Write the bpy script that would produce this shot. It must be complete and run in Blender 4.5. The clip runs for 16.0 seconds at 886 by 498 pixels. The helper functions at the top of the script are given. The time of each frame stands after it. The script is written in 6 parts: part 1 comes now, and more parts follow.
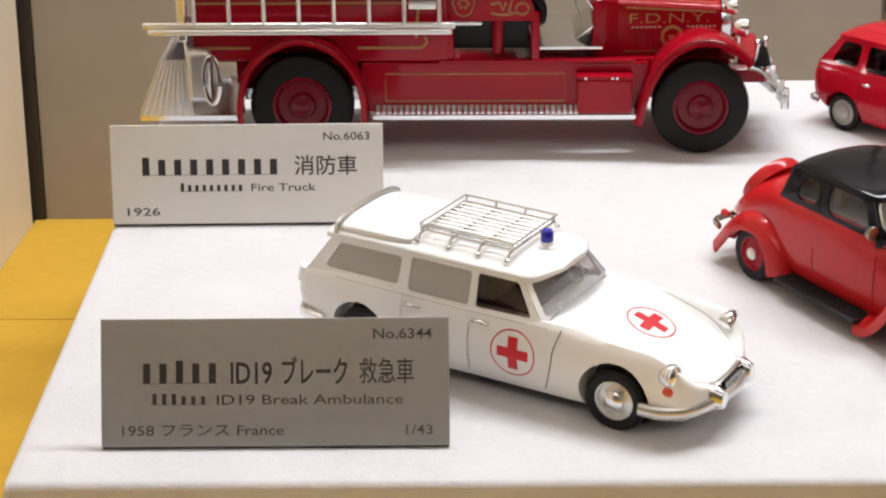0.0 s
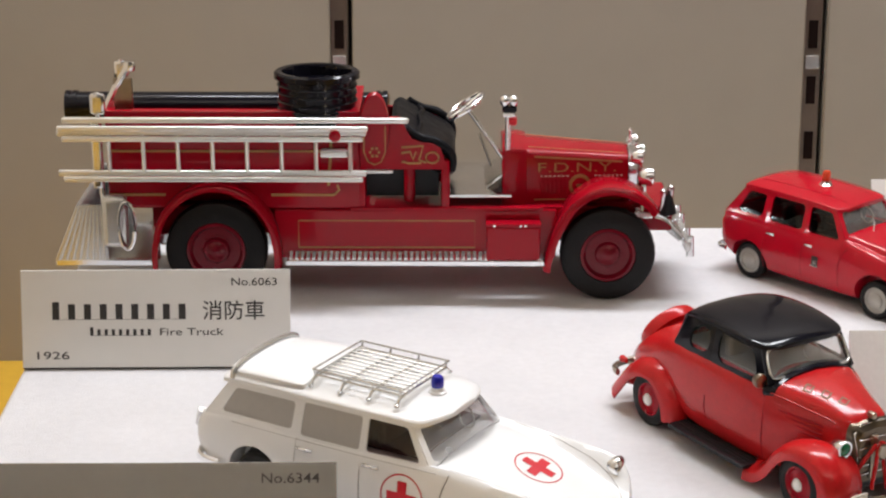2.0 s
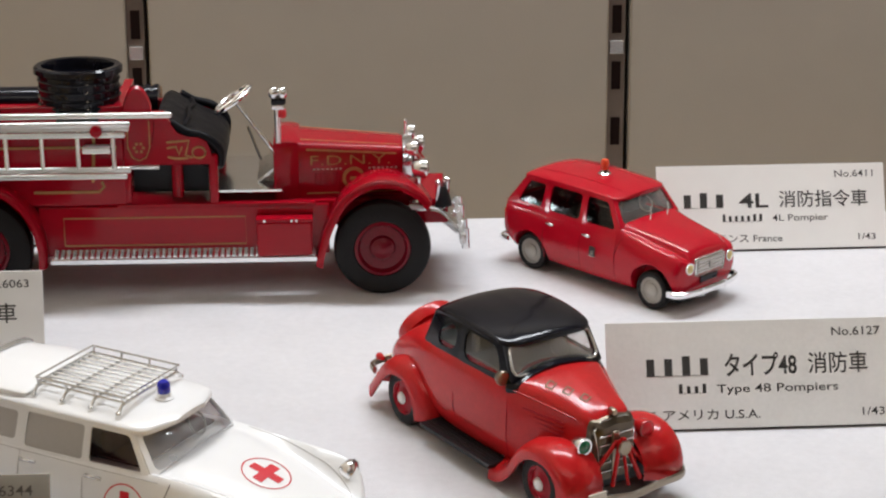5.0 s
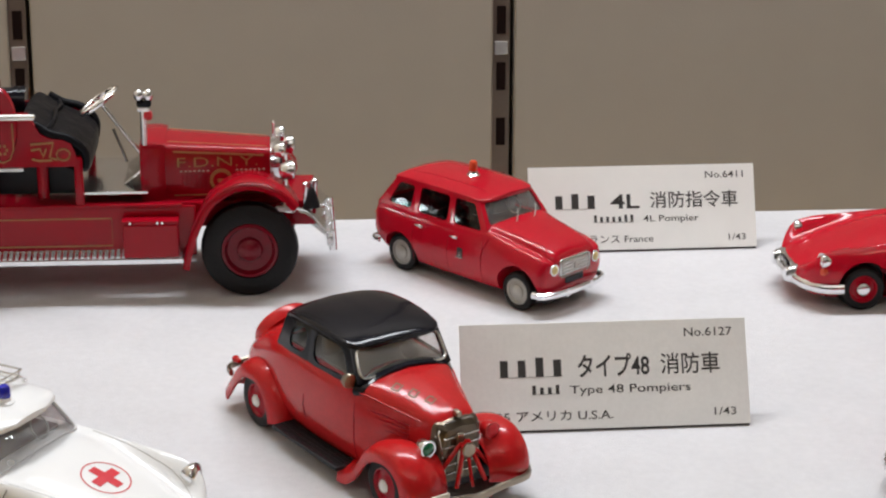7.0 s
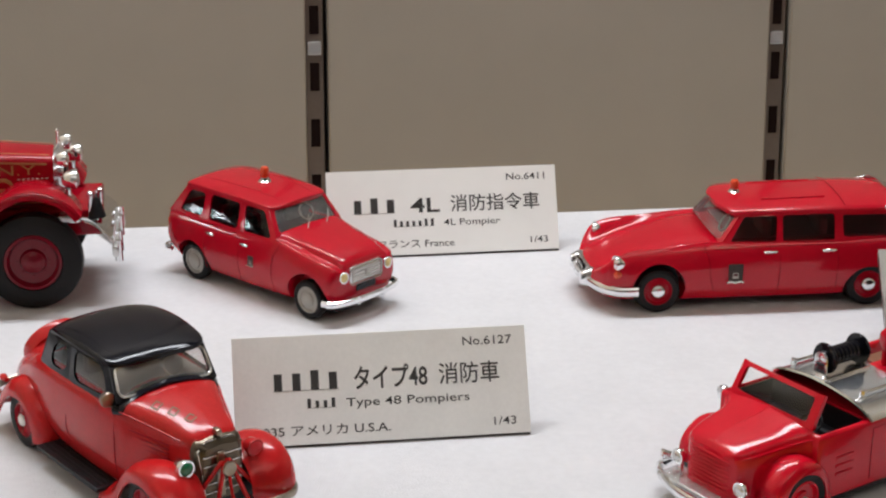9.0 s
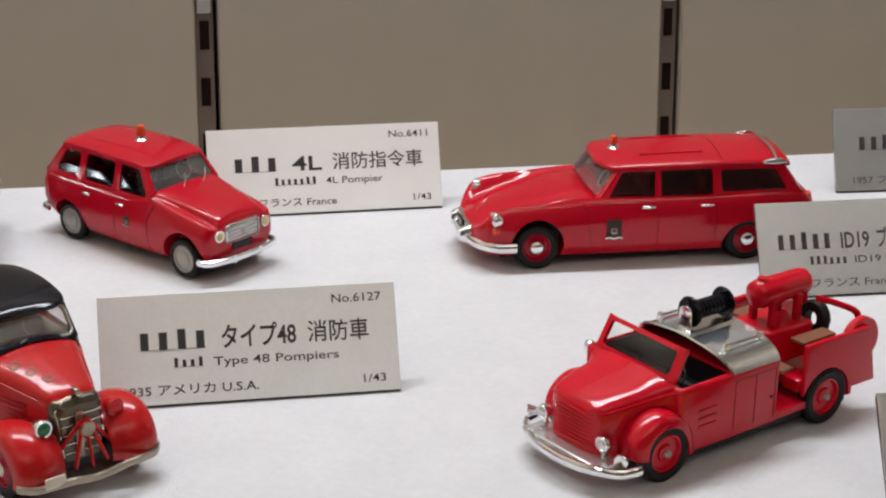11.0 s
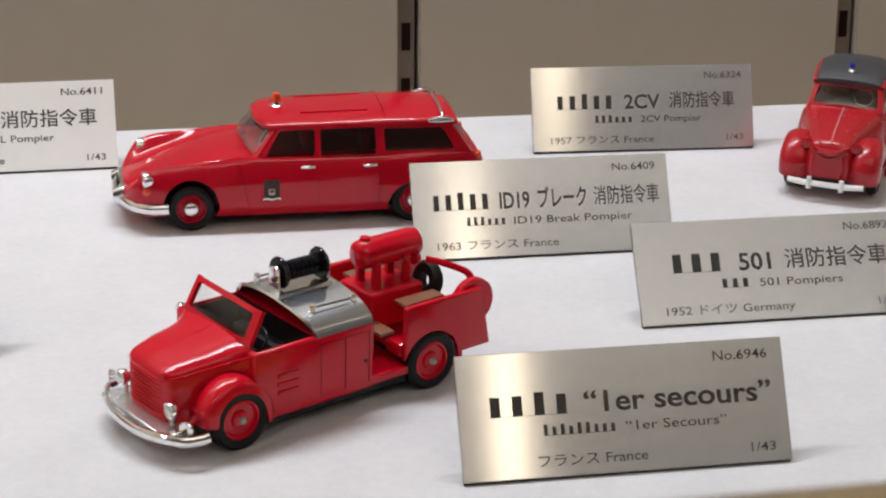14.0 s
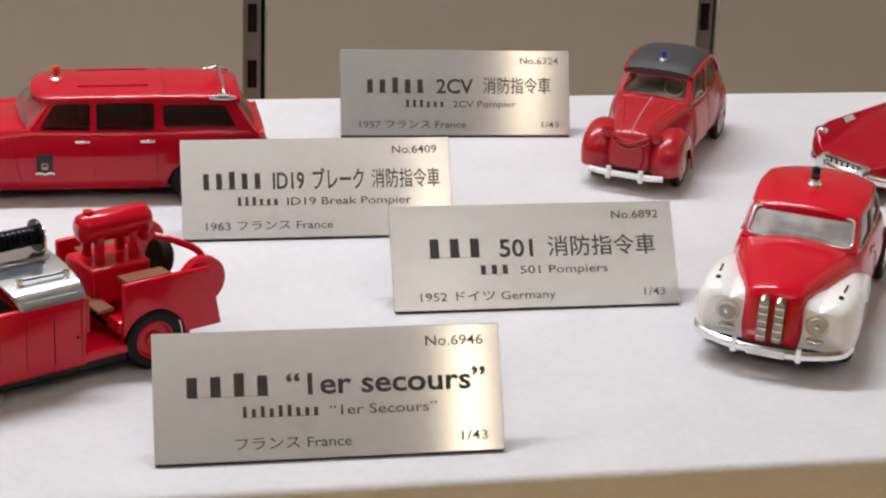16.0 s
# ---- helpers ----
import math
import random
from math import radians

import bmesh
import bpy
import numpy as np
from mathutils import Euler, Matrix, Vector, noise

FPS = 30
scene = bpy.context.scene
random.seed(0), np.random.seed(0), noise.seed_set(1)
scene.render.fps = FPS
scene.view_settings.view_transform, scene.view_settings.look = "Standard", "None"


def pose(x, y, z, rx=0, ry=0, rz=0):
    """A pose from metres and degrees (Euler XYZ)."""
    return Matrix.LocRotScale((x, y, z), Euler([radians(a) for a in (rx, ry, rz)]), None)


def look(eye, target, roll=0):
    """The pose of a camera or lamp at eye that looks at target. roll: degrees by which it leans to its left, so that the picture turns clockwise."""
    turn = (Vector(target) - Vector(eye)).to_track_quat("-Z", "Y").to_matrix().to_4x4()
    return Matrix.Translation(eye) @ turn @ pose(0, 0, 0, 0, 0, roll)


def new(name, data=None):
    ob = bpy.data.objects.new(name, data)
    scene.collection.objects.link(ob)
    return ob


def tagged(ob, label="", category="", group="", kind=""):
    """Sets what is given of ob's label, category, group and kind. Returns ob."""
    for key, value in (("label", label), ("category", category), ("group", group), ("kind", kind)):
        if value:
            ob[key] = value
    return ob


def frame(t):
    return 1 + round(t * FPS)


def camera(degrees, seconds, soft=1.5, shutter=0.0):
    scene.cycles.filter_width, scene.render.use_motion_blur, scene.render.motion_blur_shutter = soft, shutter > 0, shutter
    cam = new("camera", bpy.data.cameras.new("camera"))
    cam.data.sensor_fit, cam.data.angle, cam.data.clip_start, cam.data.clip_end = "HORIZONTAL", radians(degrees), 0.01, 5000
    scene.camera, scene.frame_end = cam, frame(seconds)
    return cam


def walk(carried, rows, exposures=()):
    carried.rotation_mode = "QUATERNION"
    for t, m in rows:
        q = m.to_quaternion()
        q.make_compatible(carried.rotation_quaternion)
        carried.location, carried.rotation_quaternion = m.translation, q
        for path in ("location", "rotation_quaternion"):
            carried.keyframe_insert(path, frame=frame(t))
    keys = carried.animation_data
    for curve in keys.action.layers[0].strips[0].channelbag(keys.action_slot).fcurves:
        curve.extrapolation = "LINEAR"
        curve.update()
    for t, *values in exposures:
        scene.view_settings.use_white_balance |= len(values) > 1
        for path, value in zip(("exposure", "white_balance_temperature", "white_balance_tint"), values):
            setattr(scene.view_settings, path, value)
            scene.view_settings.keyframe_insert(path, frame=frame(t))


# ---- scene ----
from mathutils.bvhtree import BVHTree

cam = camera(26.46, 16.0, 2.2)
PATH = [
    (0, (-0.16870, -0.47244, 0.18155), (-0.17127, -0.04453, 0.04231), -0.445),
    (0.5, (-0.16477, -0.47695, 0.18487), (-0.16632, -0.04554, 0.05686), -0.312),
    (1, (-0.16279, -0.48349, 0.18698), (-0.16138, -0.04928, 0.06882), -0.080),
    (1.5, (-0.15578, -0.48431, 0.18698), (-0.15281, -0.04772, 0.07797), 0.035),
    (2, (-0.14895, -0.48109, 0.18577), (-0.14399, -0.04406, 0.07861), 0.068),
    (2.5, (-0.13983, -0.47913, 0.18501), (-0.13362, -0.04167, 0.07970), 0.059),
    (3, (-0.13197, -0.47427, 0.18516), (-0.12343, -0.03724, 0.07825), 0.018),
    (3.5, (-0.12361, -0.47146, 0.18417), (-0.11018, -0.03481, 0.07621), -0.047),
    (4, (-0.11377, -0.47023, 0.18554), (-0.09511, -0.03410, 0.07627), -0.084),
    (4.2, (-0.11076, -0.46941, 0.18653), (-0.08996, -0.03350, 0.07678), -0.142),
    (6.5, (-0.08770, -0.47082, 0.18743), (-0.05169, -0.03675, 0.07435), 0.017),
    (7, (-0.07762, -0.47245, 0.18890), (-0.03697, -0.03858, 0.07664), 0.070),
    (7.5, (-0.06733, -0.47204, 0.18915), (-0.02111, -0.03869, 0.07702), 0.123),
    (8, (-0.05846, -0.46869, 0.18995), (-0.00424, -0.03635, 0.07753), 0.169),
    (8.5, (-0.05088, -0.46514, 0.18984), (0.00902, -0.03370, 0.07681), 0.094),
    (9, (-0.04179, -0.46444, 0.19136), (0.02369, -0.03418, 0.07694), -0.013),
    (9.2, (-0.03906, -0.46686, 0.19174), (0.02806, -0.03678, 0.07764), -0.102),
    (11.3, (-0.01834, -0.46519, 0.18876), (0.06324, -0.04062, 0.06392), 0.023),
    (11.5, (-0.01521, -0.46585, 0.18947), (0.06744, -0.04180, 0.06357), -0.022),
    (12, (-0.00512, -0.46654, 0.18884), (0.08260, -0.04410, 0.06098), 0.183),
    (12.5, (0.00904, -0.46946, 0.19016), (0.10291, -0.04853, 0.06168), -0.001),
    (13, (0.02721, -0.46637, 0.18630), (0.12388, -0.04594, 0.05828), 0.076),
    (13.5, (0.04980, -0.46400, 0.18111), (0.14408, -0.04317, 0.05261), 0.218),
    (14, (0.07196, -0.46473, 0.17981), (0.16573, -0.04393, 0.05082), 0.564),
    (14.5, (0.08880, -0.46898, 0.17801), (0.18240, -0.04804, 0.04934), 0.927),
    (15, (0.10515, -0.46906, 0.17705), (0.19645, -0.04754, 0.04864), 1.213),
    (15.5, (0.12508, -0.46575, 0.17468), (0.21614, -0.04421, 0.04617), 1.629),
    (16, (0.14455, -0.46858, 0.17277), (0.23761, -0.04772, 0.04348), 1.996),
]
walk(cam, [(t, look(eye, target, roll)) for t, eye, target, roll in PATH], [(0, 0.28, 6530, 10), (1.0, 0.22, 6530, 10), (2.0, 0.12, 6480, 10), (3.5, 0.0, 6380, 9), (8.0, -0.10, 6340, 8), (12.5, -0.13, 6350, 8), (14.2, -0.08, 6350, 9), (16.0, 0.05, 6370, 10)])

# ---- light: one long shaded lamp over the case, a ceiling spot in the room, an added fill lamp, dim room light ----
world = bpy.data.worlds.new("room_light")
scene.world = world
world.use_nodes = True
world.node_tree.nodes["Background"].inputs[0].default_value = (1.0, 0.96, 0.93, 1)
world.node_tree.nodes["Background"].inputs[1].default_value = 0.01


def area_lamp(name, place, aim, sx, sy, power, color):
    data = bpy.data.lights.new(name, "AREA")
    data.shape, data.size, data.size_y, data.energy, data.color = "RECTANGLE", sx, sy, power, color
    ob = new(name, data)
    ob.matrix_world = look(place, aim)
    return ob


area_lamp("case_lamp", (0.035, 0.195, 0.86), (0.035, 0.05, 0.0), 0.765, 0.09, 8.3, (0.94, 0.955, 1.0))
area_lamp("room_spot", (0.905, -2.9, 1.55), (0.2, 0.0, 0.0), 0.06, 0.08, 1.15, (1.0, 0.82, 0.60))
# Unseen fill added under the room ceiling to brighten plates and front faces.
area_lamp("ceiling_cove", (-0.2, -2.5, 1.35), (-0.2, -2.3, 2.0), 4.0, 0.25, 50.0, (1.0, 0.95, 0.90))

# ---- materials ----


def nodes_of(name):
    m = bpy.data.materials.new(name)
    m.use_nodes = True
    return m, m.node_tree, m.node_tree.nodes["Principled BSDF"]


def surface(name, color, rough=0.4, metal=0.0, vary=0.08, scale=60.0, bump=0.0, bump_scale=400.0, coat=0.0, spec=0.5, sheen=0.0):
    """A procedural surface: colour that varies at two scales, uneven gloss and fine relief. Scales are per metre."""
    m, tree, bsdf = nodes_of(name)
    link, make = tree.links.new, tree.nodes.new
    coord = make("ShaderNodeTexCoord")
    big, small = make("ShaderNodeTexNoise"), make("ShaderNodeTexNoise")
    big.inputs["Scale"].default_value, small.inputs["Scale"].default_value = scale, scale * 9
    big.inputs["Detail"].default_value = small.inputs["Detail"].default_value = 3
    for n in (big, small):
        link(coord.outputs["Object"], n.inputs["Vector"])
    add = make("ShaderNodeMath")
    add.operation = "ADD"
    link(big.outputs["Fac"], add.inputs[0])
    link(small.outputs["Fac"], add.inputs[1])
    ramp = make("ShaderNodeMapRange")
    ramp.inputs["From Min"].default_value, ramp.inputs["From Max"].default_value = 0.6, 1.4
    ramp.inputs["To Min"].default_value, ramp.inputs["To Max"].default_value = 1 - vary, 1 + vary
    link(add.outputs[0], ramp.inputs["Value"])
    mul = make("ShaderNodeVectorMath")
    mul.operation = "SCALE"
    mul.inputs[0].default_value = color
    link(ramp.outputs["Result"], mul.inputs["Scale"])
    link(mul.outputs["Vector"], bsdf.inputs["Base Color"])
    gloss = make("ShaderNodeMapRange")
    gloss.inputs["From Min"].default_value, gloss.inputs["From Max"].default_value = 0.3, 0.7
    gloss.inputs["To Min"].default_value, gloss.inputs["To Max"].default_value = rough * 0.94, min(1, rough * 1.06)
    link(small.outputs["Fac"], gloss.inputs["Value"])
    link(gloss.outputs["Result"], bsdf.inputs["Roughness"])
    bsdf.inputs["Metallic"].default_value = metal
    bsdf.inputs["Coat Weight"].default_value = coat
    bsdf.inputs["Coat Roughness"].default_value = 0.06
    bsdf.inputs["Specular IOR Level"].default_value = spec
    bsdf.inputs["Sheen Weight"].default_value = sheen
    if bump:
        grain, relief = make("ShaderNodeTexNoise"), make("ShaderNodeBump")
        grain.inputs["Scale"].default_value, grain.inputs["Detail"].default_value = bump_scale, 4
        relief.inputs["Strength"].default_value, relief.inputs["Distance"].default_value = bump, 0.0005
        link(coord.outputs["Object"], grain.inputs["Vector"])
        link(grain.outputs["Fac"], relief.inputs["Height"])
        link(relief.outputs["Normal"], bsdf.inputs["Normal"])
    return m


def brushed(name, color, rough):
    """Aluminium sheet brushed along its length, so that highlights stretch upright."""
    m = surface(name, color, rough, 0.7, 0.03, 30)
    tree = m.node_tree
    bsdf = tree.nodes["Principled BSDF"]
    link, make = tree.links.new, tree.nodes.new
    tree.links.remove(bsdf.inputs["Roughness"].links[0])
    bsdf.inputs["Roughness"].default_value = rough
    up, turn = make("ShaderNodeCombineXYZ"), make("ShaderNodeVectorTransform")
    up.inputs["Y"].default_value, up.inputs["Z"].default_value = 0.42, 0.90
    turn.vector_type, turn.convert_from, turn.convert_to = "VECTOR", "OBJECT", "WORLD"
    link(up.outputs["Vector"], turn.inputs["Vector"])
    link(turn.outputs["Vector"], bsdf.inputs["Tangent"])
    bsdf.inputs["Anisotropic"].default_value = 1.0
    return m


def clear(name, tint, gloss=1.0, ior=1.6, haze=0.0):
    """Thin clear sheet: lets light straight through, with a mirror sheen that grows at a slant. haze: mottled white
    mixed in to brighten the pane.
    """
    m, tree, bsdf = nodes_of(name)
    link, make = tree.links.new, tree.nodes.new
    tree.nodes.remove(bsdf)
    see, shine, mix, slant = make("ShaderNodeBsdfTransparent"), make("ShaderNodeBsdfGlossy"), make("ShaderNodeMixShader"), make("ShaderNodeLayerWeight")
    see.inputs["Color"].default_value = (*tint, 1)
    shine.inputs["Roughness"].default_value = 0.04
    shine.inputs["Color"].default_value = (gloss, gloss, gloss, 1)
    slant.inputs["Blend"].default_value = 0.5
    steep, sheen = make("ShaderNodeMath"), make("ShaderNodeMapRange")
    steep.operation = "POWER"
    steep.inputs[1].default_value = 5.0
    link(slant.outputs["Facing"], steep.inputs[0])
    link(steep.outputs[0], sheen.inputs["Value"])
    sheen.inputs["To Min"].default_value = ((ior - 1) / (ior + 1)) ** 2
    link(sheen.outputs["Result"], mix.inputs["Fac"])
    if haze:
        milk, veil, cloud = make("ShaderNodeBsdfDiffuse"), make("ShaderNodeMixShader"), make("ShaderNodeTexNoise")
        milk.inputs["Color"].default_value = (0.8, 0.8, 0.8, 1)
        cloud.inputs["Scale"].default_value = 110
        amount = make("ShaderNodeMapRange")
        amount.inputs["From Min"].default_value, amount.inputs["From Max"].default_value = 0.35, 0.65
        amount.inputs["To Min"].default_value, amount.inputs["To Max"].default_value = haze * 0.6, haze * 1.3
        coord = make("ShaderNodeTexCoord")
        link(coord.outputs["Object"], cloud.inputs["Vector"])
        link(cloud.outputs["Fac"], amount.inputs["Value"])
        link(amount.outputs["Result"], veil.inputs["Fac"])
        link(see.outputs["BSDF"], veil.inputs[1])
        link(milk.outputs["BSDF"], veil.inputs[2])
        see = veil
    link(see.outputs[0], mix.inputs[1])
    link(shine.outputs["BSDF"], mix.inputs[2])
    link(mix.outputs["Shader"], tree.nodes["Material Output"].inputs["Surface"])
    return m


FELT = surface("white_felt", (0.64, 0.63, 0.645), 0.95, 0, 0.06, 45, 0.5, 1800, spec=0.1, sheen=0.15)
YELLOW = surface("yellow_cloth", (0.62, 0.37, 0.045), 0.9, 0, 0.08, 20, 0.6, 1200, spec=0.15)
WALL = surface("taupe_wall", (0.352, 0.312, 0.262), 0.55, 0, 0.03, 6, 0.1, 900, spec=0.3)
SIDEWALL = surface("cream_panel", (0.74, 0.66, 0.53), 0.5, 0, 0.04, 6, 0.1, 900, spec=0.3)
GAPDARK = surface("dark_joint", (0.030, 0.022, 0.018), 0.6, 0, 0.1, 40)
STEEL = surface("slotted_steel", (0.19, 0.15, 0.12), 0.42, 0.7, 0.08, 60)
SLOT = surface("slot_black", (0.010, 0.004, 0.003), 0.8, spec=0.1)
CEILING = surface("room_ceiling", (0.72, 0.69, 0.65), 0.8, 0, 0.05, 2)
ROOM = surface("room_wall", (0.36, 0.33, 0.29), 0.8, 0, 0.06, 2)
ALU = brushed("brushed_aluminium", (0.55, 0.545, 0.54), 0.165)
# Paler plates: their brighter reflections are put into an even base colour.
PALECARD = surface("pale_reflection_plate", (0.80, 0.79, 0.765), 0.42, 0.1, 0.04, 90, 0.15, 500, spec=0.4)
WHITECARD = surface("white_reflection_plate", (0.76, 0.75, 0.725), 0.35, 0, 0.02, 20, spec=0.6)
BRIGHTCARD = surface("bright_reflection_plate", (0.86, 0.85, 0.82), 0.35, 0, 0.02, 20, spec=0.6)
ALUEDGE = surface("aluminium_edge", (0.62, 0.60, 0.57), 0.5, 0.7, 0.05, 80)
INK = surface("dark_ink", (0.030, 0.027, 0.026), 0.5, 0, 0.05, 200)
RED = surface("red_enamel", (0.57, 0.004, 0.019), 0.14, 0, 0.05, 70, 0.03, 260, spec=0.38)
RED_CRIMSON = surface("crimson_enamel", (0.46, 0.003, 0.016), 0.14, 0, 0.06, 70, 0.03, 260, spec=0.42)
RED_ESTATE = surface("estate_red_enamel", (0.48, 0.0035, 0.017), 0.13, 0, 0.05, 70, 0.03, 260, spec=0.42)
RED_DEEP = surface("deep_red_enamel", (0.33, 0.003, 0.013), 0.12, 0, 0.06, 50, 0.04, 260, spec=0.28)
# Deep red for the engine's rims, darkened by the wings' shade in its colour.
RIM_SHADED = surface("shaded_rim_enamel", (0.15, 0.003, 0.011), 0.25, 0, 0.08, 90, 0.04, 300, spec=0.3)
RED_ORANGE = surface("orange_red_enamel", (0.48, 0.012, 0.014), 0.19, 0, 0.12, 90, 0.03, 260, spec=0.4)
RED_MATT = surface("red_plastic", (0.41, 0.006, 0.014), 0.26, 0, 0.02, 70, coat=0.1)
CREAM = surface("cream_white_enamel", (0.86, 0.85, 0.825), 0.26, 0, 0.04, 60, 0.06, 260, coat=0.4)
WHITE = surface("white_enamel", (0.86, 0.855, 0.85), 0.24, 0, 0.004, 60)
CHROME = surface("chrome", (0.84, 0.845, 0.86), 0.13, 1.0, 0.06, 150, 0.08, 300)
NICKEL = surface("worn_nickel", (0.33, 0.28, 0.22), 0.32, 1.0, 0.12, 150, 0.15, 400)
COVER = surface("polished_cover", (0.80, 0.84, 0.90), 0.15, 0.9, 0.03, 90)
DARKNICKEL = surface("dark_nickel", (0.12, 0.095, 0.07), 0.3, 0.9, 0.12, 150, 0.15, 400)
RAIL = surface("polished_rail", (0.86, 0.855, 0.84), 0.23, 0.66, 0.02, 90)
SILVER = surface("silver_paint", (0.70, 0.70, 0.69), 0.27, 0.75, 0.02, 90)
RUBBER = surface("black_rubber", (0.009, 0.008, 0.008), 0.5, 0, 0.2, 120, 0.3, 700, spec=0.22)
BLACK = surface("black_gloss", (0.006, 0.006, 0.010), 0.11, 0, 0.1, 80, spec=0.25)
BLACK_MATT = surface("black_leathercloth", (0.007, 0.007, 0.009), 0.42, 0, 0.2, 120, 0.25, 600, spec=0.3)
CHARCOAL = surface("charcoal_roof", (0.04, 0.04, 0.045), 0.5, 0, 0.1, 120, 0.2, 600)
DARKRED = surface("maroon_interior", (0.09, 0.018, 0.018), 0.6, 0, 0.15, 120)
CABINRED = surface("red_cabin_trim", (0.24, 0.02, 0.03), 0.5, 0, 0.15, 120)
GREYPANE = surface("frosted_grey_pane", (0.44, 0.42, 0.40), 0.35, 0, 0.04, 60, coat=0.2)
GREYHUB = surface("grey_hub", (0.42, 0.40, 0.36), 0.4, 0.3, 0.06, 120)
WOOD = surface("brown_wood", (0.20, 0.075, 0.035), 0.5, 0, 0.25, 150, 0.3, 500)
GOLD = surface("gold_leaf", (0.40, 0.205, 0.07), 0.45, 0.3, 0.12, 120)
WORNGOLD = surface("worn_gold", (0.17, 0.085, 0.03), 0.55, 0.1, 0.3, 300)
BLUE = surface("blue_lens", (0.015, 0.02, 0.42), 0.12, 0, 0.05, 200, coat=0.6)
NAVY = surface("navy_lens", (0.008, 0.008, 0.03), 0.12, 0, 0.05, 200, coat=0.6)
ORANGE = surface("orange_lens", (0.72, 0.07, 0.02), 0.15, 0, 0.05, 200, coat=0.6)
GREEN = surface("green_lens", (0.01, 0.16, 0.07), 0.12, 0, 0.05, 200, coat=0.6)
AMBER = surface("yellow_lens", (0.70, 0.55, 0.24), 0.15, 0, 0.05, 200, coat=0.6)
CROSSRED = surface("cross_red", (0.62, 0.012, 0.025), 0.4)
PALE = surface("pale_print", (0.62, 0.55, 0.46), 0.5)
# Pale red that paints in the pink reflection on the mini saloon's doors.
PINK_SHEEN = surface("pale_sheen_red", (0.62, 0.22, 0.22), 0.45, 0, 0.08, 200)
BADGE = surface("badge_bronze", (0.045, 0.032, 0.028), 0.45, 0.4, 0.3, 700)
LEATHER = surface("tufted_black_leather", (0.006, 0.006, 0.008), 0.36, 0, 0.2, 120, 0.8, 220, spec=0.1)
GLASS = clear("clear_pane", (0.92, 0.92, 0.91))
# The dark of the cabin behind is put into this pane's tint.
DARKPANE = clear("dark_cabin_pane", (0.20, 0.17, 0.17), 0.8, 1.5)
TINTED = clear("tinted_screen", (0.86, 0.74, 0.74), 0.7, 1.6, 0.10)
SMOKE = clear("smoked_pane", (0.42, 0.36, 0.36))
# Clear windscreen with white mixed in, in place of pale reflections.
PALEPANE = clear("brightened_clear_pane", (0.82, 0.82, 0.82), 0.8, 1.7, 0.22)
CLEAN = clear("clean_grey_pane", (0.86, 0.86, 0.86), 0.9, 1.75, 0.10)
# Strong white haze paints in the windscreen's bright reflection.
SHEENPANE = clear("reflection_haze_pane", (0.72, 0.74, 0.78), 0.9, 1.9, 0.55)
DIM = clear("dim_pane", (0.44, 0.34, 0.34))

for even, value in ((SILVER, 0.27), (CHROME, 0.17)):
    bsdf = even.node_tree.nodes["Principled BSDF"]
    even.node_tree.links.remove(bsdf.inputs["Roughness"].links[0])
    bsdf.inputs["Roughness"].default_value = value

# ---- mesh helpers, in millimetres ----
MM = 0.001
TILT = 5.0
BOARD = pose(0, 0, 0, TILT)


def part(name, bm, material, parent=None, label="", smooth=40):
    """Links a bmesh, in millimetres, as one mesh object under its parent."""
    bmesh.ops.recalc_face_normals(bm, faces=bm.faces)
    mesh = bpy.data.meshes.new(name)
    bm.to_mesh(mesh)
    bm.free()
    mesh.transform(Matrix.Scale(MM, 4))
    mesh.materials.append(material)
    flat = mesh.attributes.get("flat")
    if smooth:
        even = [not d.value for d in flat.data] if flat else [True] * len(mesh.polygons)
        mesh.set_sharp_from_angle(angle=radians(smooth))
        mesh.polygons.foreach_set("use_smooth", even)
    if flat:
        mesh.attributes.remove(flat)
    ob = new(name, mesh)
    if parent:
        ob.parent = parent
    if label:
        tagged(ob, label)
    return ob


def thing(name, x, y, turn, label, category, group="", z=0.0):
    """An empty on the tilted board, in board millimetres and degrees."""
    ob = new(name)
    ob.empty_display_size = 0.01
    ob.matrix_world = BOARD @ pose(x * MM, y * MM, z * MM, 0, 0, turn)
    return tagged(ob, label, category, group)


def box(c, s, bevel=0.0, bm=None, m=None, seg=2):
    """A box of size s round c, its edges rounded."""
    bm = bm or bmesh.new()
    flat = bm.faces.layers.int.get("flat") or bm.faces.layers.int.new("flat")
    before = set(bm.faces)
    made = bmesh.ops.create_cube(bm, size=1, matrix=(m or Matrix()) @ Matrix.Translation(c) @ Matrix.Diagonal((*s, 1)))["verts"]
    if bevel:
        edges = list({e for v in made for e in v.link_edges})
        bmesh.ops.bevel(bm, geom=edges, offset=bevel, segments=seg, affect="EDGES", profile=0.5)
    back = (m or Matrix()).to_3x3().inverted()
    for f in bm.faces:
        if f not in before:
            f.normal_update()
            f[flat] = int(max(abs(q) for q in (back @ f.normal).normalized()) > 0.9995)
    return bm


def rod(a, b, r, r2=None, seg=10, bm=None):
    """A round bar from a to b."""
    bm = bm or bmesh.new()
    a, b = Vector(a), Vector(b)
    turn = (b - a).to_track_quat("Z", "Y").to_matrix().to_4x4()
    bmesh.ops.create_cone(bm, cap_ends=True, segments=seg, radius1=r, radius2=r if r2 is None else r2, depth=(b - a).length, matrix=Matrix.Translation((a + b) / 2) @ turn)
    return bm


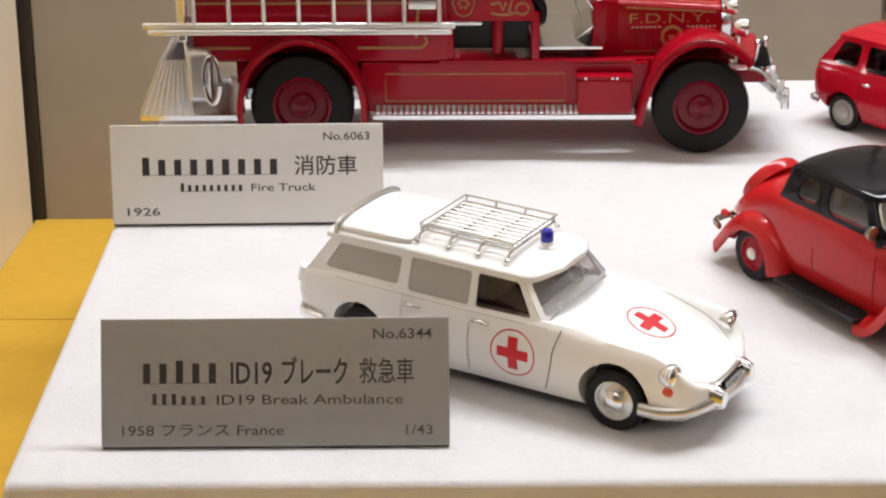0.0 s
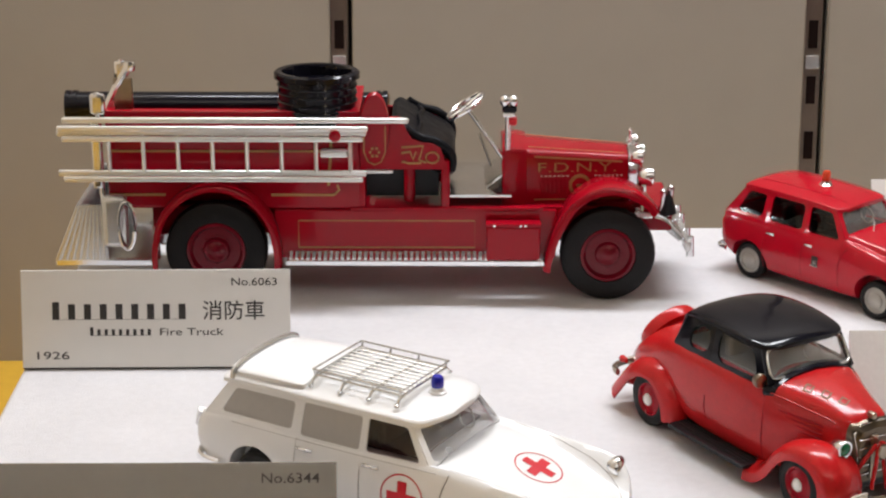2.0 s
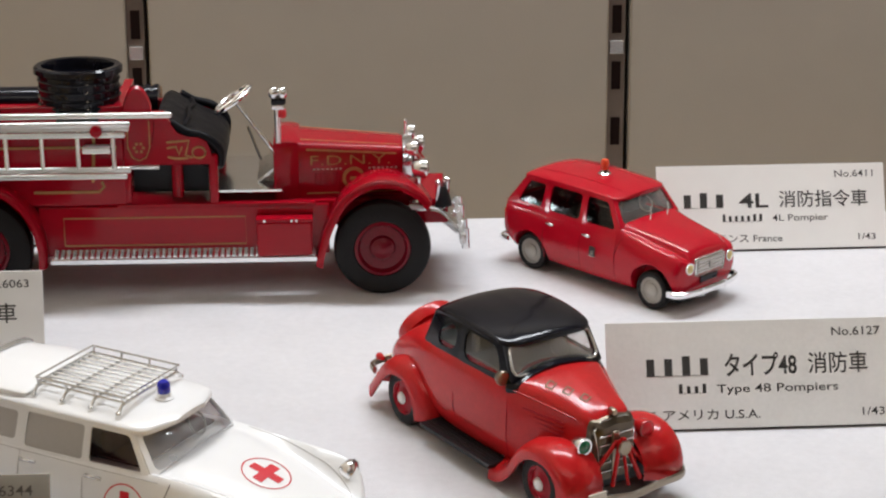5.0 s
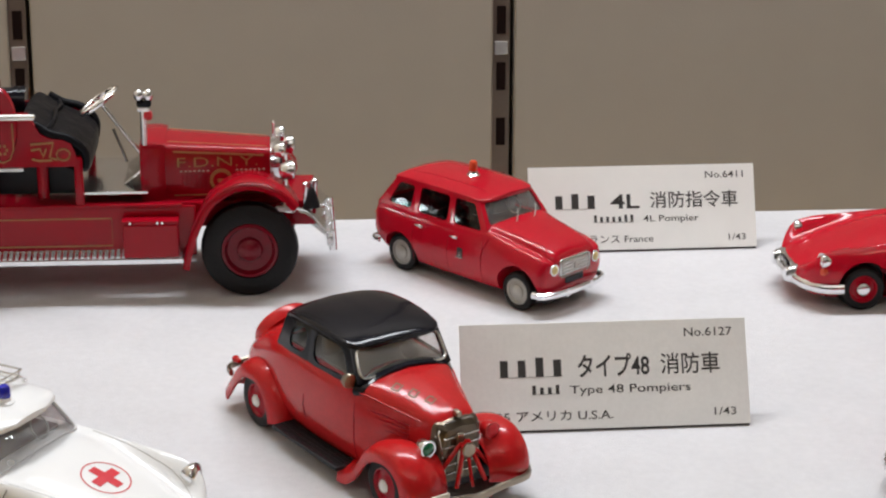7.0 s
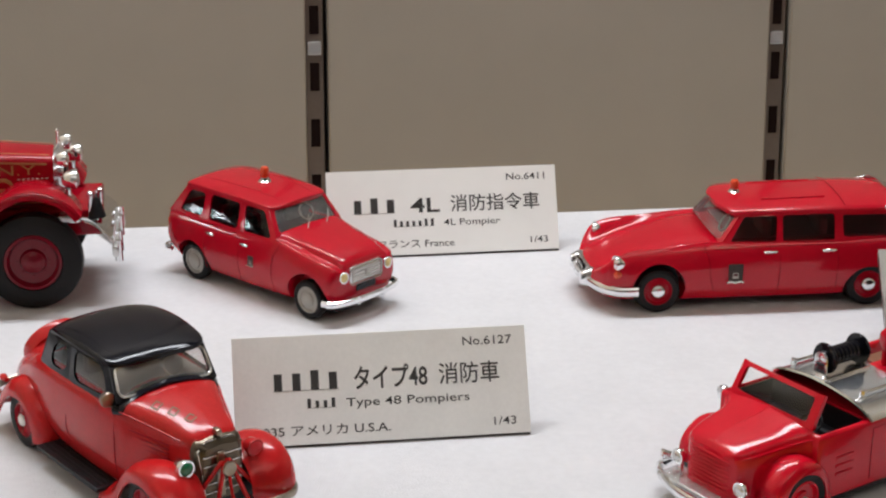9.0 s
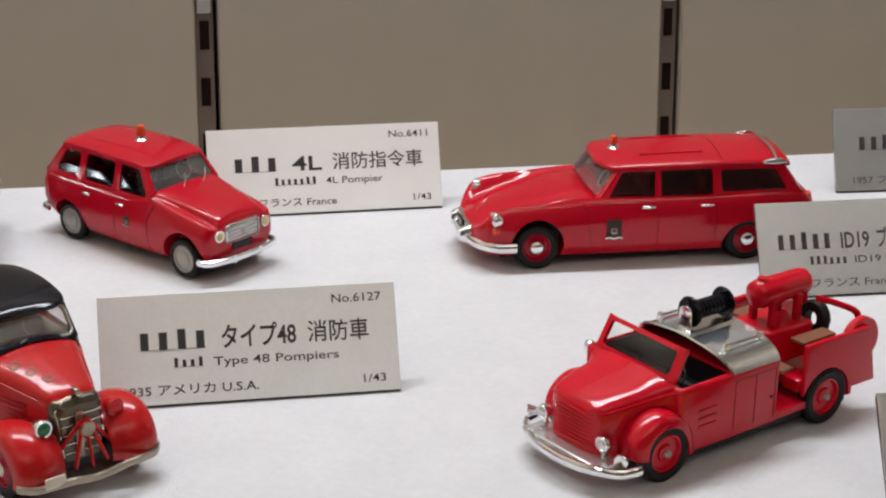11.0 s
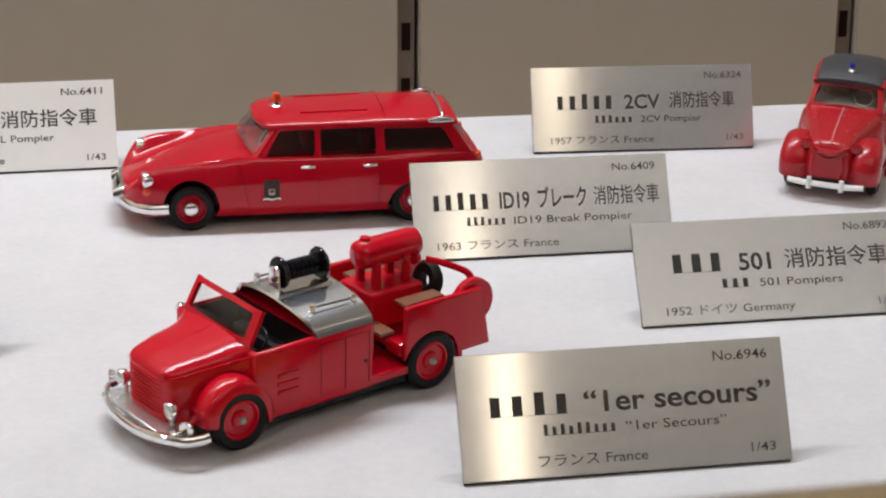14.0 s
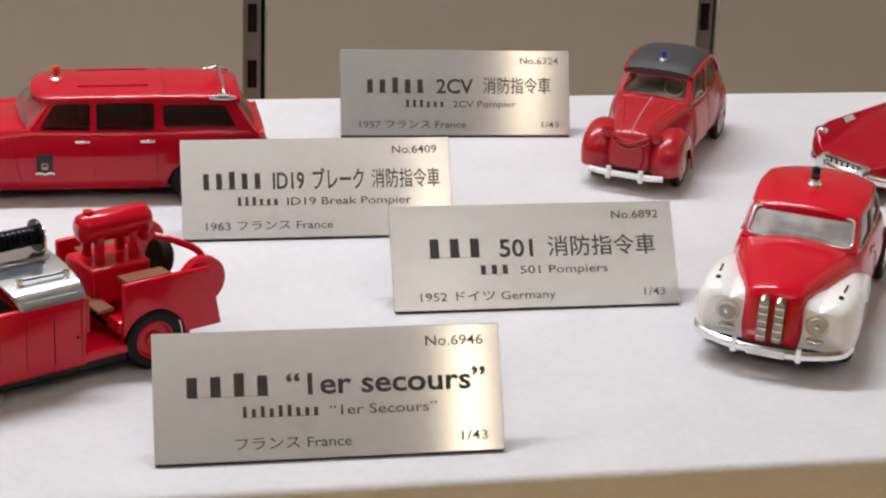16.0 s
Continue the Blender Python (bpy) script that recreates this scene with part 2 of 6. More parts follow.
def spline(points, n, closed=False):
    """Catmull-Rom through points, n steps a span."""
    p = [Vector(q) for q in points]
    out = []
    k = len(p)
    for i in range(k if closed else k - 1):
        a, b, c, d = (p[(i + j) % k] if closed else p[min(max(i + j, 0), k - 1)] for j in (-1, 0, 1, 2))
        for s in range(n):
            t = s / n
            out.append(0.5 * (2 * b + (c - a) * t + (2 * a - 5 * b + 4 * c - d) * t * t + (3 * b - a - 3 * c + d) * t ** 3))
    if not closed:
        out.append(p[-1])
    return out


def skin(bm, rings, close_ring=True, caps=True):
    """Faces between rings of equally many points."""
    made = {}
    vs = [made.setdefault(id(ring), [bm.verts.new(p) for p in ring]) if id(ring) not in made else made[id(ring)] for ring in rings]
    n = len(rings[0])
    for a, b in zip(vs, vs[1:]):
        for i in range(n if close_ring else n - 1):
            j = (i + 1) % n
            bm.faces.new((a[i], a[j], b[j], b[i]))
    if caps:
        bm.faces.new(vs[0][::-1])
        bm.faces.new(vs[-1])
    return bm


def tube(points, r, seg=6, smooth=0, bm=None, closed=False, flat=1.0):
    """A round wire along points; flat squeezes it upright."""
    bm = bm or bmesh.new()
    p = spline(points, smooth, closed) if smooth else [Vector(q) for q in points]
    rings = []
    for i, q in enumerate(p):
        a, b = (p[i - 1] if (i or closed) else p[0]), p[(i + 1) % len(p)] if (closed or i + 1 < len(p)) else p[-1]
        way = (b - a).normalized()
        side = way.cross(Vector((0, 0, 1)))
        side = side.normalized() if side.length > 1e-3 else Vector((0, 1, 0))
        up = side.cross(way)
        rings.append([q + r * (math.cos(k * 2 * math.pi / seg) * side + flat * math.sin(k * 2 * math.pi / seg) * up) for k in range(seg)])
    if closed:
        rings.append(rings[0])
    return skin(bm, rings, caps=not closed)


def lathe(profile, m=None, seg=28, bm=None, hollow=False):
    """Turns (radius, height) pairs round the z axis; hollow: the profile closes on itself."""
    bm = bm or bmesh.new()
    m = m or Matrix()
    rings = [[m @ Vector((r * math.cos(2 * math.pi * k / seg), r * math.sin(2 * math.pi * k / seg), h)) for k in range(seg)] for r, h in profile]
    return skin(bm, rings + rings[:1], caps=False) if hollow else skin(bm, rings)


def axle(x, y, z, side):
    """The frame of a wheel or lamp whose axis points out sideways."""
    return Matrix.Translation((x, y, z)) @ Euler((-side * math.pi / 2, 0, 0)).to_matrix().to_4x4()


def ahead(x, y, z, tilt=0, turn=0):
    """A frame whose z axis points to the front."""
    return Matrix.Translation((x, y, z)) @ Euler((0, radians(90 - tilt), radians(turn))).to_matrix().to_4x4()


def loft(stations, nx=6, ny=4, bm=None):
    """A closed hull from stations (x, [(y, z), ...] from bottom centre over the side to top centre)."""
    bm = bm or bmesh.new()
    lines = []
    for x, prof in stations:
        half = spline([(x, y, z) for y, z in prof], ny)
        lines.append(half)
    smooth = []
    for k in range(len(lines[0])):
        smooth.append(spline([ln[k] for ln in lines], nx))
    rings = []
    for i in range(len(smooth[0])):
        half = [smooth[k][i] for k in range(len(smooth))]
        other = [Vector((p.x, -p.y, p.z)) for p in half[1:-1]][::-1]
        for p in half:
            p.y = max(p.y, 0.0)
        rings.append(half + other)
    return skin(bm, rings)


def cut(ob, *cutters):
    """Takes the cutters, each a bmesh in millimetres, out of a mesh object."""
    tools = []
    for bm in cutters:
        tool = part("cutter", bm, SLOT, None, smooth=0)
        tool.parent = ob.parent
        mod = ob.modifiers.new("cut", "BOOLEAN")
        mod.operation, mod.object, mod.solver = "DIFFERENCE", tool, "EXACT"
        tools.append(tool)
    bpy.context.view_layer.update()
    done = bpy.data.meshes.new_from_object(ob.evaluated_get(bpy.context.evaluated_depsgraph_get()))
    ob.modifiers.clear()
    old, ob.data = ob.data, done
    bpy.data.meshes.remove(old)
    for tool in tools:
        data = tool.data
        bpy.data.objects.remove(tool)
        bpy.data.meshes.remove(data)
    ob.data.set_sharp_from_angle(angle=radians(38))
    return ob


def patch(corners, u, v, bulge=(0, 0, 0)):
    a, b, c, d = corners
    p = (1 - v) * ((1 - u) * a + u * b) + v * ((1 - u) * d + u * c)
    return p + Vector(bulge) * (1 - (2 * u - 1) ** 2) * (1 - 0.25 * (2 * v - 1) ** 2)


def opening(u0, u1, v0, v1, ru, rv, n=5):
    """A rounded rectangle in the unit square, counter-clockwise."""
    out = []
    for cu, cv, a in ((u1 - ru, v0 + rv, -90), (u1 - ru, v1 - rv, 0), (u0 + ru, v1 - rv, 90), (u0 + ru, v0 + rv, 180)):
        for k in range(n):
            t = radians(a + 90 * k / (n - 1))
            out.append((cu + ru * math.cos(t), cv + rv * math.sin(t)))
    return out


def window_panel(parent, name, corners, hole, paint, pane, bulge=(0, 0, 0), trim=None, thick=0.7, pane_label=""):
    """A body panel over four corners (low rear, low front, top front, top rear) with a rounded opening that goes through it, and the pane in it."""
    corners = [Vector(c) for c in corners]
    u0, u1, v0, v1, ru, rv = hole
    ring = opening(*hole)
    n = len(ring) // 4
    inward = (corners[1] - corners[0]).cross(corners[3] - corners[0]).normalized()
    centre = sum(corners, Vector()) / 4
    if inward.dot(centre - Vector((centre.x * 0.6 - 4, 0, centre.z - 4))) > 0:
        inward = -inward
    outer = []
    for k, (cu, cv) in enumerate(((1, 0), (1, 1), (0, 1), (0, 0))):
        for i in range(n):
            t = i / (n - 1) - 0.5
            e = [(max(0, min(1, cu)), max(0, min(1, cv)))][0]
            along = {0: ((u1 + t * 0, 0) if t < 0 else (1, v0)), 1: ((1, v1) if t < 0 else (u1, 1)), 2: ((u0, 1) if t < 0 else (0, v1)), 3: ((0, v0) if t < 0 else (u0, 0))}[k]
            w = 1 - abs(t) * 2
            outer.append((e[0] * w + along[0] * (1 - w), e[1] * w + along[1] * (1 - w)))
    bm = bmesh.new()
    pts = lambda some, off: [patch(corners, u, v, bulge) + inward * off for u, v in some]
    rings = [pts(outer, thick), pts(outer, 0), pts(ring, 0), pts(ring, thick)]
    vs = [[bm.verts.new(p) for p in r] for r in rings]
    m = len(ring)
    for a, b in zip(vs, vs[1:] + vs[:1]):
        for i in range(m):
            bm.faces.new((a[i], a[(i + 1) % m], b[(i + 1) % m], b[i]))
    frame_part = part(name, bm, paint, parent, smooth=30)
    bm = bmesh.new()
    cu, cv = (u0 + u1) / 2, (v0 + v1) / 2
    rr = [[patch(corners, cu + (u - cu) * s * 1.02, cv + (v - cv) * s * 1.02, bulge) + inward * thick * 0.55 for u, v in ring] for s in (1, 0.7, 0.35)]
    vs = [[bm.verts.new(p) for p in r] for r in rr]
    for a, b in zip(vs, vs[1:]):
        for i in range(m):
            bm.faces.new((a[i], a[(i + 1) % m], b[(i + 1) % m], b[i]))
    bm.faces.new(vs[-1])
    glass = part("pane", bm, pane, frame_part, pane_label, smooth=60)
    if trim:
        grow = [patch(corners, cu + (u - cu) * 1.03, cv + (v - cv) * 1.04, bulge) - inward * 0.1 for u, v in ring]
        part("trim", tube(grow, 0.42, 6, closed=True), trim, frame_part)
    return frame_part


def wheel(parent, x, y, z, r, w, side, rim, hub=None, rim_r=0.58, hub_r=0.25, style="disc"):
    """A tyre with a rounded tread, a dished rim and a hub cap, as parts of one wheel."""
    f = axle(x, y, z, side)
    h = w / 2
    tyre = part("wheel", lathe([(r * rim_r * 0.95, -h * 0.8), (r * 0.86, -h), (r * 0.97, -h * 0.75), (r, -h * 0.3), (r, h * 0.3), (r * 0.97, h * 0.75), (r * 0.86, h), (r * rim_r * 1.06, h * 0.9), (r * rim_r, h * 0.5)], f, 32, hollow=True), RUBBER, parent)
    k = r * rim_r
    if style == "disc":
        prof = [(k * 1.04, h * 0.4), (k * 1.02, h * 0.86), (k * 0.93, h * 0.9), (k * 0.84, h * 0.55), (k * 0.62, h * 0.62), (k * 0.45, h * 0.9), (k * 0.2, h * 1.0), (0.05, h * 1.02)]
    else:
        prof = [(k * 1.04, h * 0.4), (k * 1.03, h * 0.82), (k * 0.92, h * 0.88), (k * 0.82, h * 0.38), (k * 0.5, h * 0.30), (k * 0.42, h * 0.66), (k * 0.2, h * 0.8), (0.05, h * 0.82)]
    part("rim", lathe(prof, f, 24), rim, tyre)
    if hub:
        g = r * hub_r
        part("hub_cap", lathe([(g, h * 0.6), (g * 0.95, h * 1.0), (g * 0.7, h * 1.25), (g * 0.3, h * 1.36), (0.03, h * 1.38)], f, 16), hub, tyre)
    return tyre


def lamp_unit(parent, name, f, r, depth, shell, lens, lens_label=""):
    """A round lamp: a bowl and a domed lens."""
    bowl = part(name, lathe([(0.05, -depth), (r * 0.5, -depth * 0.94), (r * 0.86, -depth * 0.66), (r * 1.02, -depth * 0.25), (r * 1.06, 0), (r * 1.02, r * 0.12), (r * 0.86, r * 0.12)], f, 18), shell, parent)
    part("lens", lathe([(r * 0.9, r * 0.02), (r * 0.75, r * 0.2), (r * 0.4, r * 0.34), (0.03, r * 0.4)], f, 18), lens, bowl, lens_label)
    return bowl


def beacon(parent, x, y, z, r, h, lens, lens_label, base=CHROME):
    stand = part("beacon", lathe([(r * 1.5, 0), (r * 1.5, h * 0.12), (r * 1.1, h * 0.2), (r * 0.95, h * 0.38), (r * 0.2, h * 0.4)], Matrix.Translation((x, y, z)), 16), base, parent)
    part("lens", lathe([(r * 0.95, h * 0.36), (r, h * 0.45), (r * 0.97, h * 0.85), (r * 0.7, h * 0.98), (0.03, h)], Matrix.Translation((x, y, z)), 16), lens, stand, lens_label)
    return stand


def stripe(points, w, parent, material, name="stripe", label="", normal=(0, 1, 0), lift=0.12):
    """A thin painted line along points that lie on a side."""
    bm = bmesh.new()
    p = [Vector(q) + Vector(normal) * lift for q in points]
    nrm = Vector(normal)
    rows = []
    for i, q in enumerate(p):
        way = (p[min(i + 1, len(p) - 1)] - p[max(i - 1, 0)]).normalized()
        across = way.cross(nrm) * w / 2
        rows.append([q + across, q - across, q - across - nrm * 0.3, q + across - nrm * 0.3])
    return part(name, skin(bm, rows), material, parent, label)


def lettering(name, text, m, height, width, parent, material, label="", align="LEFT", deep=0.05, bold=0.012):
    """Words in the built-in font as a thin mesh, scaled to a cap height and, where given, a width in millimetres."""
    data = bpy.data.curves.new(name, "FONT")
    data.body, data.size, data.extrude, data.resolution_u, data.offset = text, 1.0, 0.0, 3, bold
    tmp = new("tmp_text", data)
    bpy.context.view_layer.update()
    mesh = bpy.data.meshes.new_from_object(tmp.evaluated_get(bpy.context.evaluated_depsgraph_get()))
    bpy.data.objects.remove(tmp)
    co = np.array([v.co[:] for v in mesh.vertices])
    lo, hi = co.min(0), co.max(0)
    sy = height / 0.73
    sx = width / (hi[0] - lo[0]) if width else sy
    wide = (hi[0] - lo[0]) * sx
    shift = {"LEFT": 0, "CENTER": -wide / 2, "RIGHT": -wide}[align]
    mesh.transform(Matrix.Scale(MM, 4) @ m @ Matrix.Translation((shift, 0, deep)) @ Matrix.Diagonal((sx, sy, 1, 1)) @ Matrix.Translation((-lo[0], 0, 0)))
    mesh.materials.clear()
    mesh.materials.append(material)
    mesh.name = name
    ob = new(name, mesh)
    ob.parent = parent
    if label:
        tagged(ob, label)
    return ob


def bars(name, m, x0, x1, heights, base, parent, material, label="", deep=0.05):
    """A word as a plain row of solid blocks on one thin base line."""
    bm = bmesh.new()
    step = (x1 - x0) / len(heights)
    slab = lambda u, v, w, h: bmesh.ops.create_cube(bm, size=1, matrix=m @ Matrix.Translation((u, base + v, deep)) @ Matrix.Diagonal((w, h, 0.06, 1)))
    for k, h in enumerate(heights):
        slab(x0 + (k + 0.5) * step, h / 2, step * 0.44, h)
    slab((x0 + x1) / 2, 0.05, x1 - x0 - step * 0.4, 0.1)
    return part(name, bm, material, parent, label, smooth=0)


def drape(ob, base, way, lift):
    """Lays a thin mesh on the surface of another part of the same thing, along a direction."""
    tree = BVHTree.FromObject(base, bpy.context.evaluated_depsgraph_get())
    bm = bmesh.new()
    bm.from_mesh(ob.data)
    way = Vector(way).normalized()
    for v in bm.verts:
        hit = tree.ray_cast(v.co - way * 0.02, way)[0]
        if hit:
            v.co = hit - way * lift * MM
    bm.to_mesh(ob.data)
    bm.free()


def swell(ob, fy, z0, fz):
    """Widens a part and its pieces and stretches what lies above z0."""
    done = set()
    for o in (ob, *ob.children_recursive):
        if o.type == "MESH" and o.data.name not in done:
            done.add(o.data.name)
            for v in o.data.vertices:
                v.co.y *= fy
                if v.co.z > z0 * MM:
                    v.co.z = z0 * MM + (v.co.z - z0 * MM) * fz


def resize(ob, k):
    """Scales a vehicle about its own origin."""
    done = set()
    for o in ob.children_recursive:
        o.location *= k
        if o.type == "MESH" and o.data.name not in done:
            done.add(o.data.name)
            o.data.transform(Matrix.Scale(k, 4))


# ---- structure ----
BASE_Z, WALL_Y, LEFT_X, RIGHT_X = -72.5, 357.0, -361.0, 900.0


def structure(name, bm, material, label, smooth=30):
    return tagged(part(name, bm, material, None, smooth=smooth), label, kind="structure")


# riser: a long wedge covered in white felt, its top tilted to the viewer
bm = bmesh.new()
t5 = math.tan(radians(TILT))
x0, x1, yf, yb = -275.0, 640.0, -72.0, 231.0
prof = [(yf + 1.5, BASE_Z + 0.5)]
for a in range(7):
    q = radians(180 - 15 * a * (1 - TILT / 90))
    prof.append((yf + 2.2 + 2.2 * math.cos(q), -2.2 + 2.2 * math.sin(q)))
prof += [(yf + 5.0, 0.0), (yb - 5.0, 0.0)]
for a in range(7):
    q = radians(90 - 15 * a)
    prof.append((yb - 2.2 + 2.2 * math.cos(q), -2.2 + 2.2 * math.sin(q)))
# Unseen back slopes out so its white felt bounces light onto the wall.
prof.append((300.0, BASE_Z + 0.5))
c5, s5 = math.cos(radians(TILT)), math.sin(radians(TILT))
ring = []
for y, z in prof:
    ring.append((y * c5 - z * s5, y * s5 + z * c5) if z > -10 else (y * c5, BASE_Z + 0.5))
rings = []
for x, d in ((x0, 2.0), (x0 + 0.6, 0.6), (x0 + 2.0, 0.0), (x0 + 5.0, 0.0), (x1, 0.0)):
    rings.append([(x, y + (d if i < len(ring) / 2 else -d), z - (d if z > -60 else 0)) for i, (y, z) in enumerate(ring)])
skin(bm, rings)
structure("display_riser", bm, FELT, "white felt covered wedge riser that the models stand on", 50)

# yellow cloth floor of the case in two lengths with a seam between them
structure("floor_back", box((269.5, 289.8, BASE_Z - 4), (1261, 134.0, 8), 0.5), YELLOW, "yellow cloth floor of the display case by the wall")
structure("floor_front", box((269.5, -188.6, BASE_Z - 4), (1261, 821.4, 8), 0.5), YELLOW, "yellow cloth floor of the display case")

# back wall: taupe panels with slotted steel uprights in the joints
UPRIGHTS = [-185.0, 27.2, 238.4, 449.6, 660.8]
edges = [LEFT_X + 4.5] + [e for u in UPRIGHTS for e in (u - 4.9, u + 4.9)] + [RIGHT_X]
for a, b in zip(edges[::2], edges[1::2]):
    structure("wall_panel", box(((a + b) / 2, WALL_Y + 9, 446), (b - a, 18, 1072), 0.8), WALL, "taupe painted back wall panel")
structure("wall_backing", box((269.5, WALL_Y + 24, 446), (1270, 8, 1072)), GAPDARK, "dark backing behind the wall joints")
for u in UPRIGHTS:
    up = tagged(part("shelf_upright", box((u - 0.9, WALL_Y + 9.5, 446), (7.9, 14, 1060), 0.3), STEEL, None), "slotted steel shelf upright set in the wall joint", kind="structure")
    for k in range(-4, 35):
        part("slot", box((u - 0.9, WALL_Y + 2.4, 28.0 + 25.2 * k), (4.2, 0.6, 12.6), 0.2), SLOT, up)
    part("bracket_tip", box((u - 0.9, WALL_Y + 2.2, 66.0), (6.0, 1.4, 6.0), 0.3), SILVER, up, "bare metal shelf bracket tip")
# left side wall with a dark corner joint
structure("wall_left", box((LEFT_X - 9, 40, 446), (18, 620, 1072), 0.8), SIDEWALL, "cream panel side wall of the case")
structure("corner_joint", box((LEFT_X + 1.6, WALL_Y + 5, 446), (5.6, 14, 1060), 0.3), GAPDARK, "dark joint in the corner of the case")
structure("wall_right", box((RIGHT_X + 9, 40, 446), (18, 640, 1072)), SIDEWALL, "cream panel side wall of the case")
structure("ceiling", box((269.5, 130, 990), (1300, 560, 16)), ROOM, "plain ceiling of the display case")

structure("case_plinth", box((269.5, -121.0, -605.5), (1255, 949, 1049), 3), SIDEWALL, "cream panelled plinth under the display case")

# a dim unseen room in front of the case, added for bounce and reflections
structure("room_floor", box((200, -2100, -1150), (7000, 3600, 40)), GAPDARK, "unseen dark floor added before the case")
structure("room_wall", box((200, -3700, 400), (7000, 60, 3100)), ROOM, "unseen wall added across the room for reflections")
structure("room_ceiling", box((200, -2000, 1960), (7000, 3600, 40)), CEILING, "unseen pale ceiling added for bounced light")
structure("room_end", box((-3300, -1900, 400), (60, 3700, 3100)), ROOM, "unseen end wall added to close the room")
structure("room_end", box((3700, -1900, 400), (60, 3700, 3100)), ROOM, "unseen end wall added to close the room")

# ---- placards ----
PW, PH = 84.0, 31.5


def placard(x, y, turn, lean, number, main, sub, foot, label, sheet=None):
    """A brushed aluminium plate leaning back on its bent foot. main and sub: (kind, text, from, to) with the span as a share of the width."""
    top = thing("placard", x, y, turn, label, "placard", "exhibit placards")
    lay = pose(0, 0, 0, 90 - lean)
    part("plate", box((0, PH / 2 + 0.35, -0.5), (PW, PH - 0.7, 1.0), 0.15, m=Matrix.Translation((0, 0, 0.35)) @ lay), sheet or ALU, top)
    # Dark board added: its foot shows below the plate as a shadow line.
    part("backing", box((0, PH / 2 - 0.4, -1.5), (PW - 0.3, PH - 0.8, 1.0), 0.1, m=Matrix.Translation((0, 0, 0.35)) @ lay), GAPDARK, top, "dark board added as the shadow line under the plate")
    part("prop", box((0, 8.0, 1.6), (22, 7, 3.0), 0.3), ALUEDGE, top)
    face = Matrix.Translation((0, 0, 0.35)) @ lay @ Matrix.Translation((-PW / 2, 0, 0.02))
    at = lambda u, v: face @ Matrix.Translation((u * PW, PH - v, 0))
    lettering("catalogue_number", number, at(0.951, 5.0), 2.55, 14.2, top, INK, align="RIGHT", bold=0.004)
    for kind, text, a, b in main:
        if kind == "mark":
            hs = [5.6 if c in "lt" else 4.9 for c in text]
            bars("word_mark", at(0, 15.6), a * PW, b * PW, hs, 0, top, INK)
        else:
            lettering("caption", text, at(a, 15.6 - (0.35 if kind == "kanji" else 0)), 5.3 if kind != "kanji" else 4.75, (b - a) * PW, top, INK, bold=0.007 if kind == "kanji" else 0.018)
    for kind, text, a, b in sub:
        if kind == "mark":
            bars("word_mark", at(0, 20.7), a * PW, b * PW, [2.7 if c in "lt" else 2.05 for c in text], 0, top, INK)
        else:
            lettering("caption", text, at(a, 20.7), 2.45, (b - a) * PW, top, INK, bold=0.003)
    text, a, b = foot
    lettering("caption", text, at(a, 28.1), 2.5, (b - a) * PW, top, INK, bold=0.005)
    if number != "No.6063":
        lettering("scale_figure", "1/43", at(0.951, 28.1), 2.35, 6.4, top, INK, align="RIGHT", bold=0.004)
    return top


def span(lo, hi, *items):
    return [(k, s, (a - lo) / (hi - lo), (b - lo) / (hi - lo)) for k, s, a, b in items]


placard(-232.3, 86.5, 0.6, 12, "No.6063", span(200, 687, ("mark", "lxxxxxxxx", 248, 505), ("kanji", "消防車", 528, 640)),
        span(200, 687, ("mark", "lxxxxxxxx", 320, 437), ("w", "Fire Truck", 450, 566)), ("1926", 0.055, 0.175),
        "placard coloured white for its bright reflection, before the old fire engine", WHITECARD)
placard(-211.9, -55.8, 0.2, 22.5, "No.6344",
        span(176, 799, ("mark", "xxlxx", 243, 390), ("w", "ID19", 408, 482), ("w", "ブレーク", 500, 617), ("kanji", "救急車", 638, 735)),
        span(176, 799, ("mark", "ltlxxx", 263, 367), ("w", "ID19 Break Ambulance", 383, 716)), ("1958 フランス France", 0.06, 0.524),
        "brushed aluminium placard half before the white ambulance model")
placard(58.0, 185.2, 0.6, 24.5, "No.6411", span(937, 1337, ("mark", "xlx", 975, 1060), ("w", "4L", 1080, 1131), ("kanji", "消防指令車", 1150, 1306)),
        span(937, 1337, ("mark", "lxxxxlt", 1047, 1122), ("w", "4L Pompier", 1137, 1235)), ("フランス France", 0.21, 0.54),
        "placard coloured white for its bright reflection, behind the small red estate model", BRIGHTCARD)
placard(17.5, 33.0, 0.4, 27.5, "No.6127", span(813, 1320, ("mark", "xxlx", 873, 998), ("w", "タイプ48", 1018, 1145), ("kanji", "消防車", 1165, 1270)),
        span(813, 1320, ("mark", "lxxl", 933, 988), ("w", "Type 48 Pompiers", 1003, 1216)), ("1935 アメリカ U.S.A.", 0.075, 0.52),
        "placard coloured pale for its bright reflection, beside the red and black coupe model", PALECARD)
placard(291.3, 179.6, -2.7, 22.5, "No.6324", span(858, 1249, ("mark", "xxlxx", 897, 1003), ("w", "2CV", 1020, 1083), ("kanji", "消防指令車", 1100, 1216)),
        span(858, 1249, ("mark", "ltlxxx", 965, 1035), ("w", "2CV Pompier", 1048, 1156)), ("1957 フランス France", 0.08, 0.542),
        "brushed aluminium placard beside the red round-fendered model")
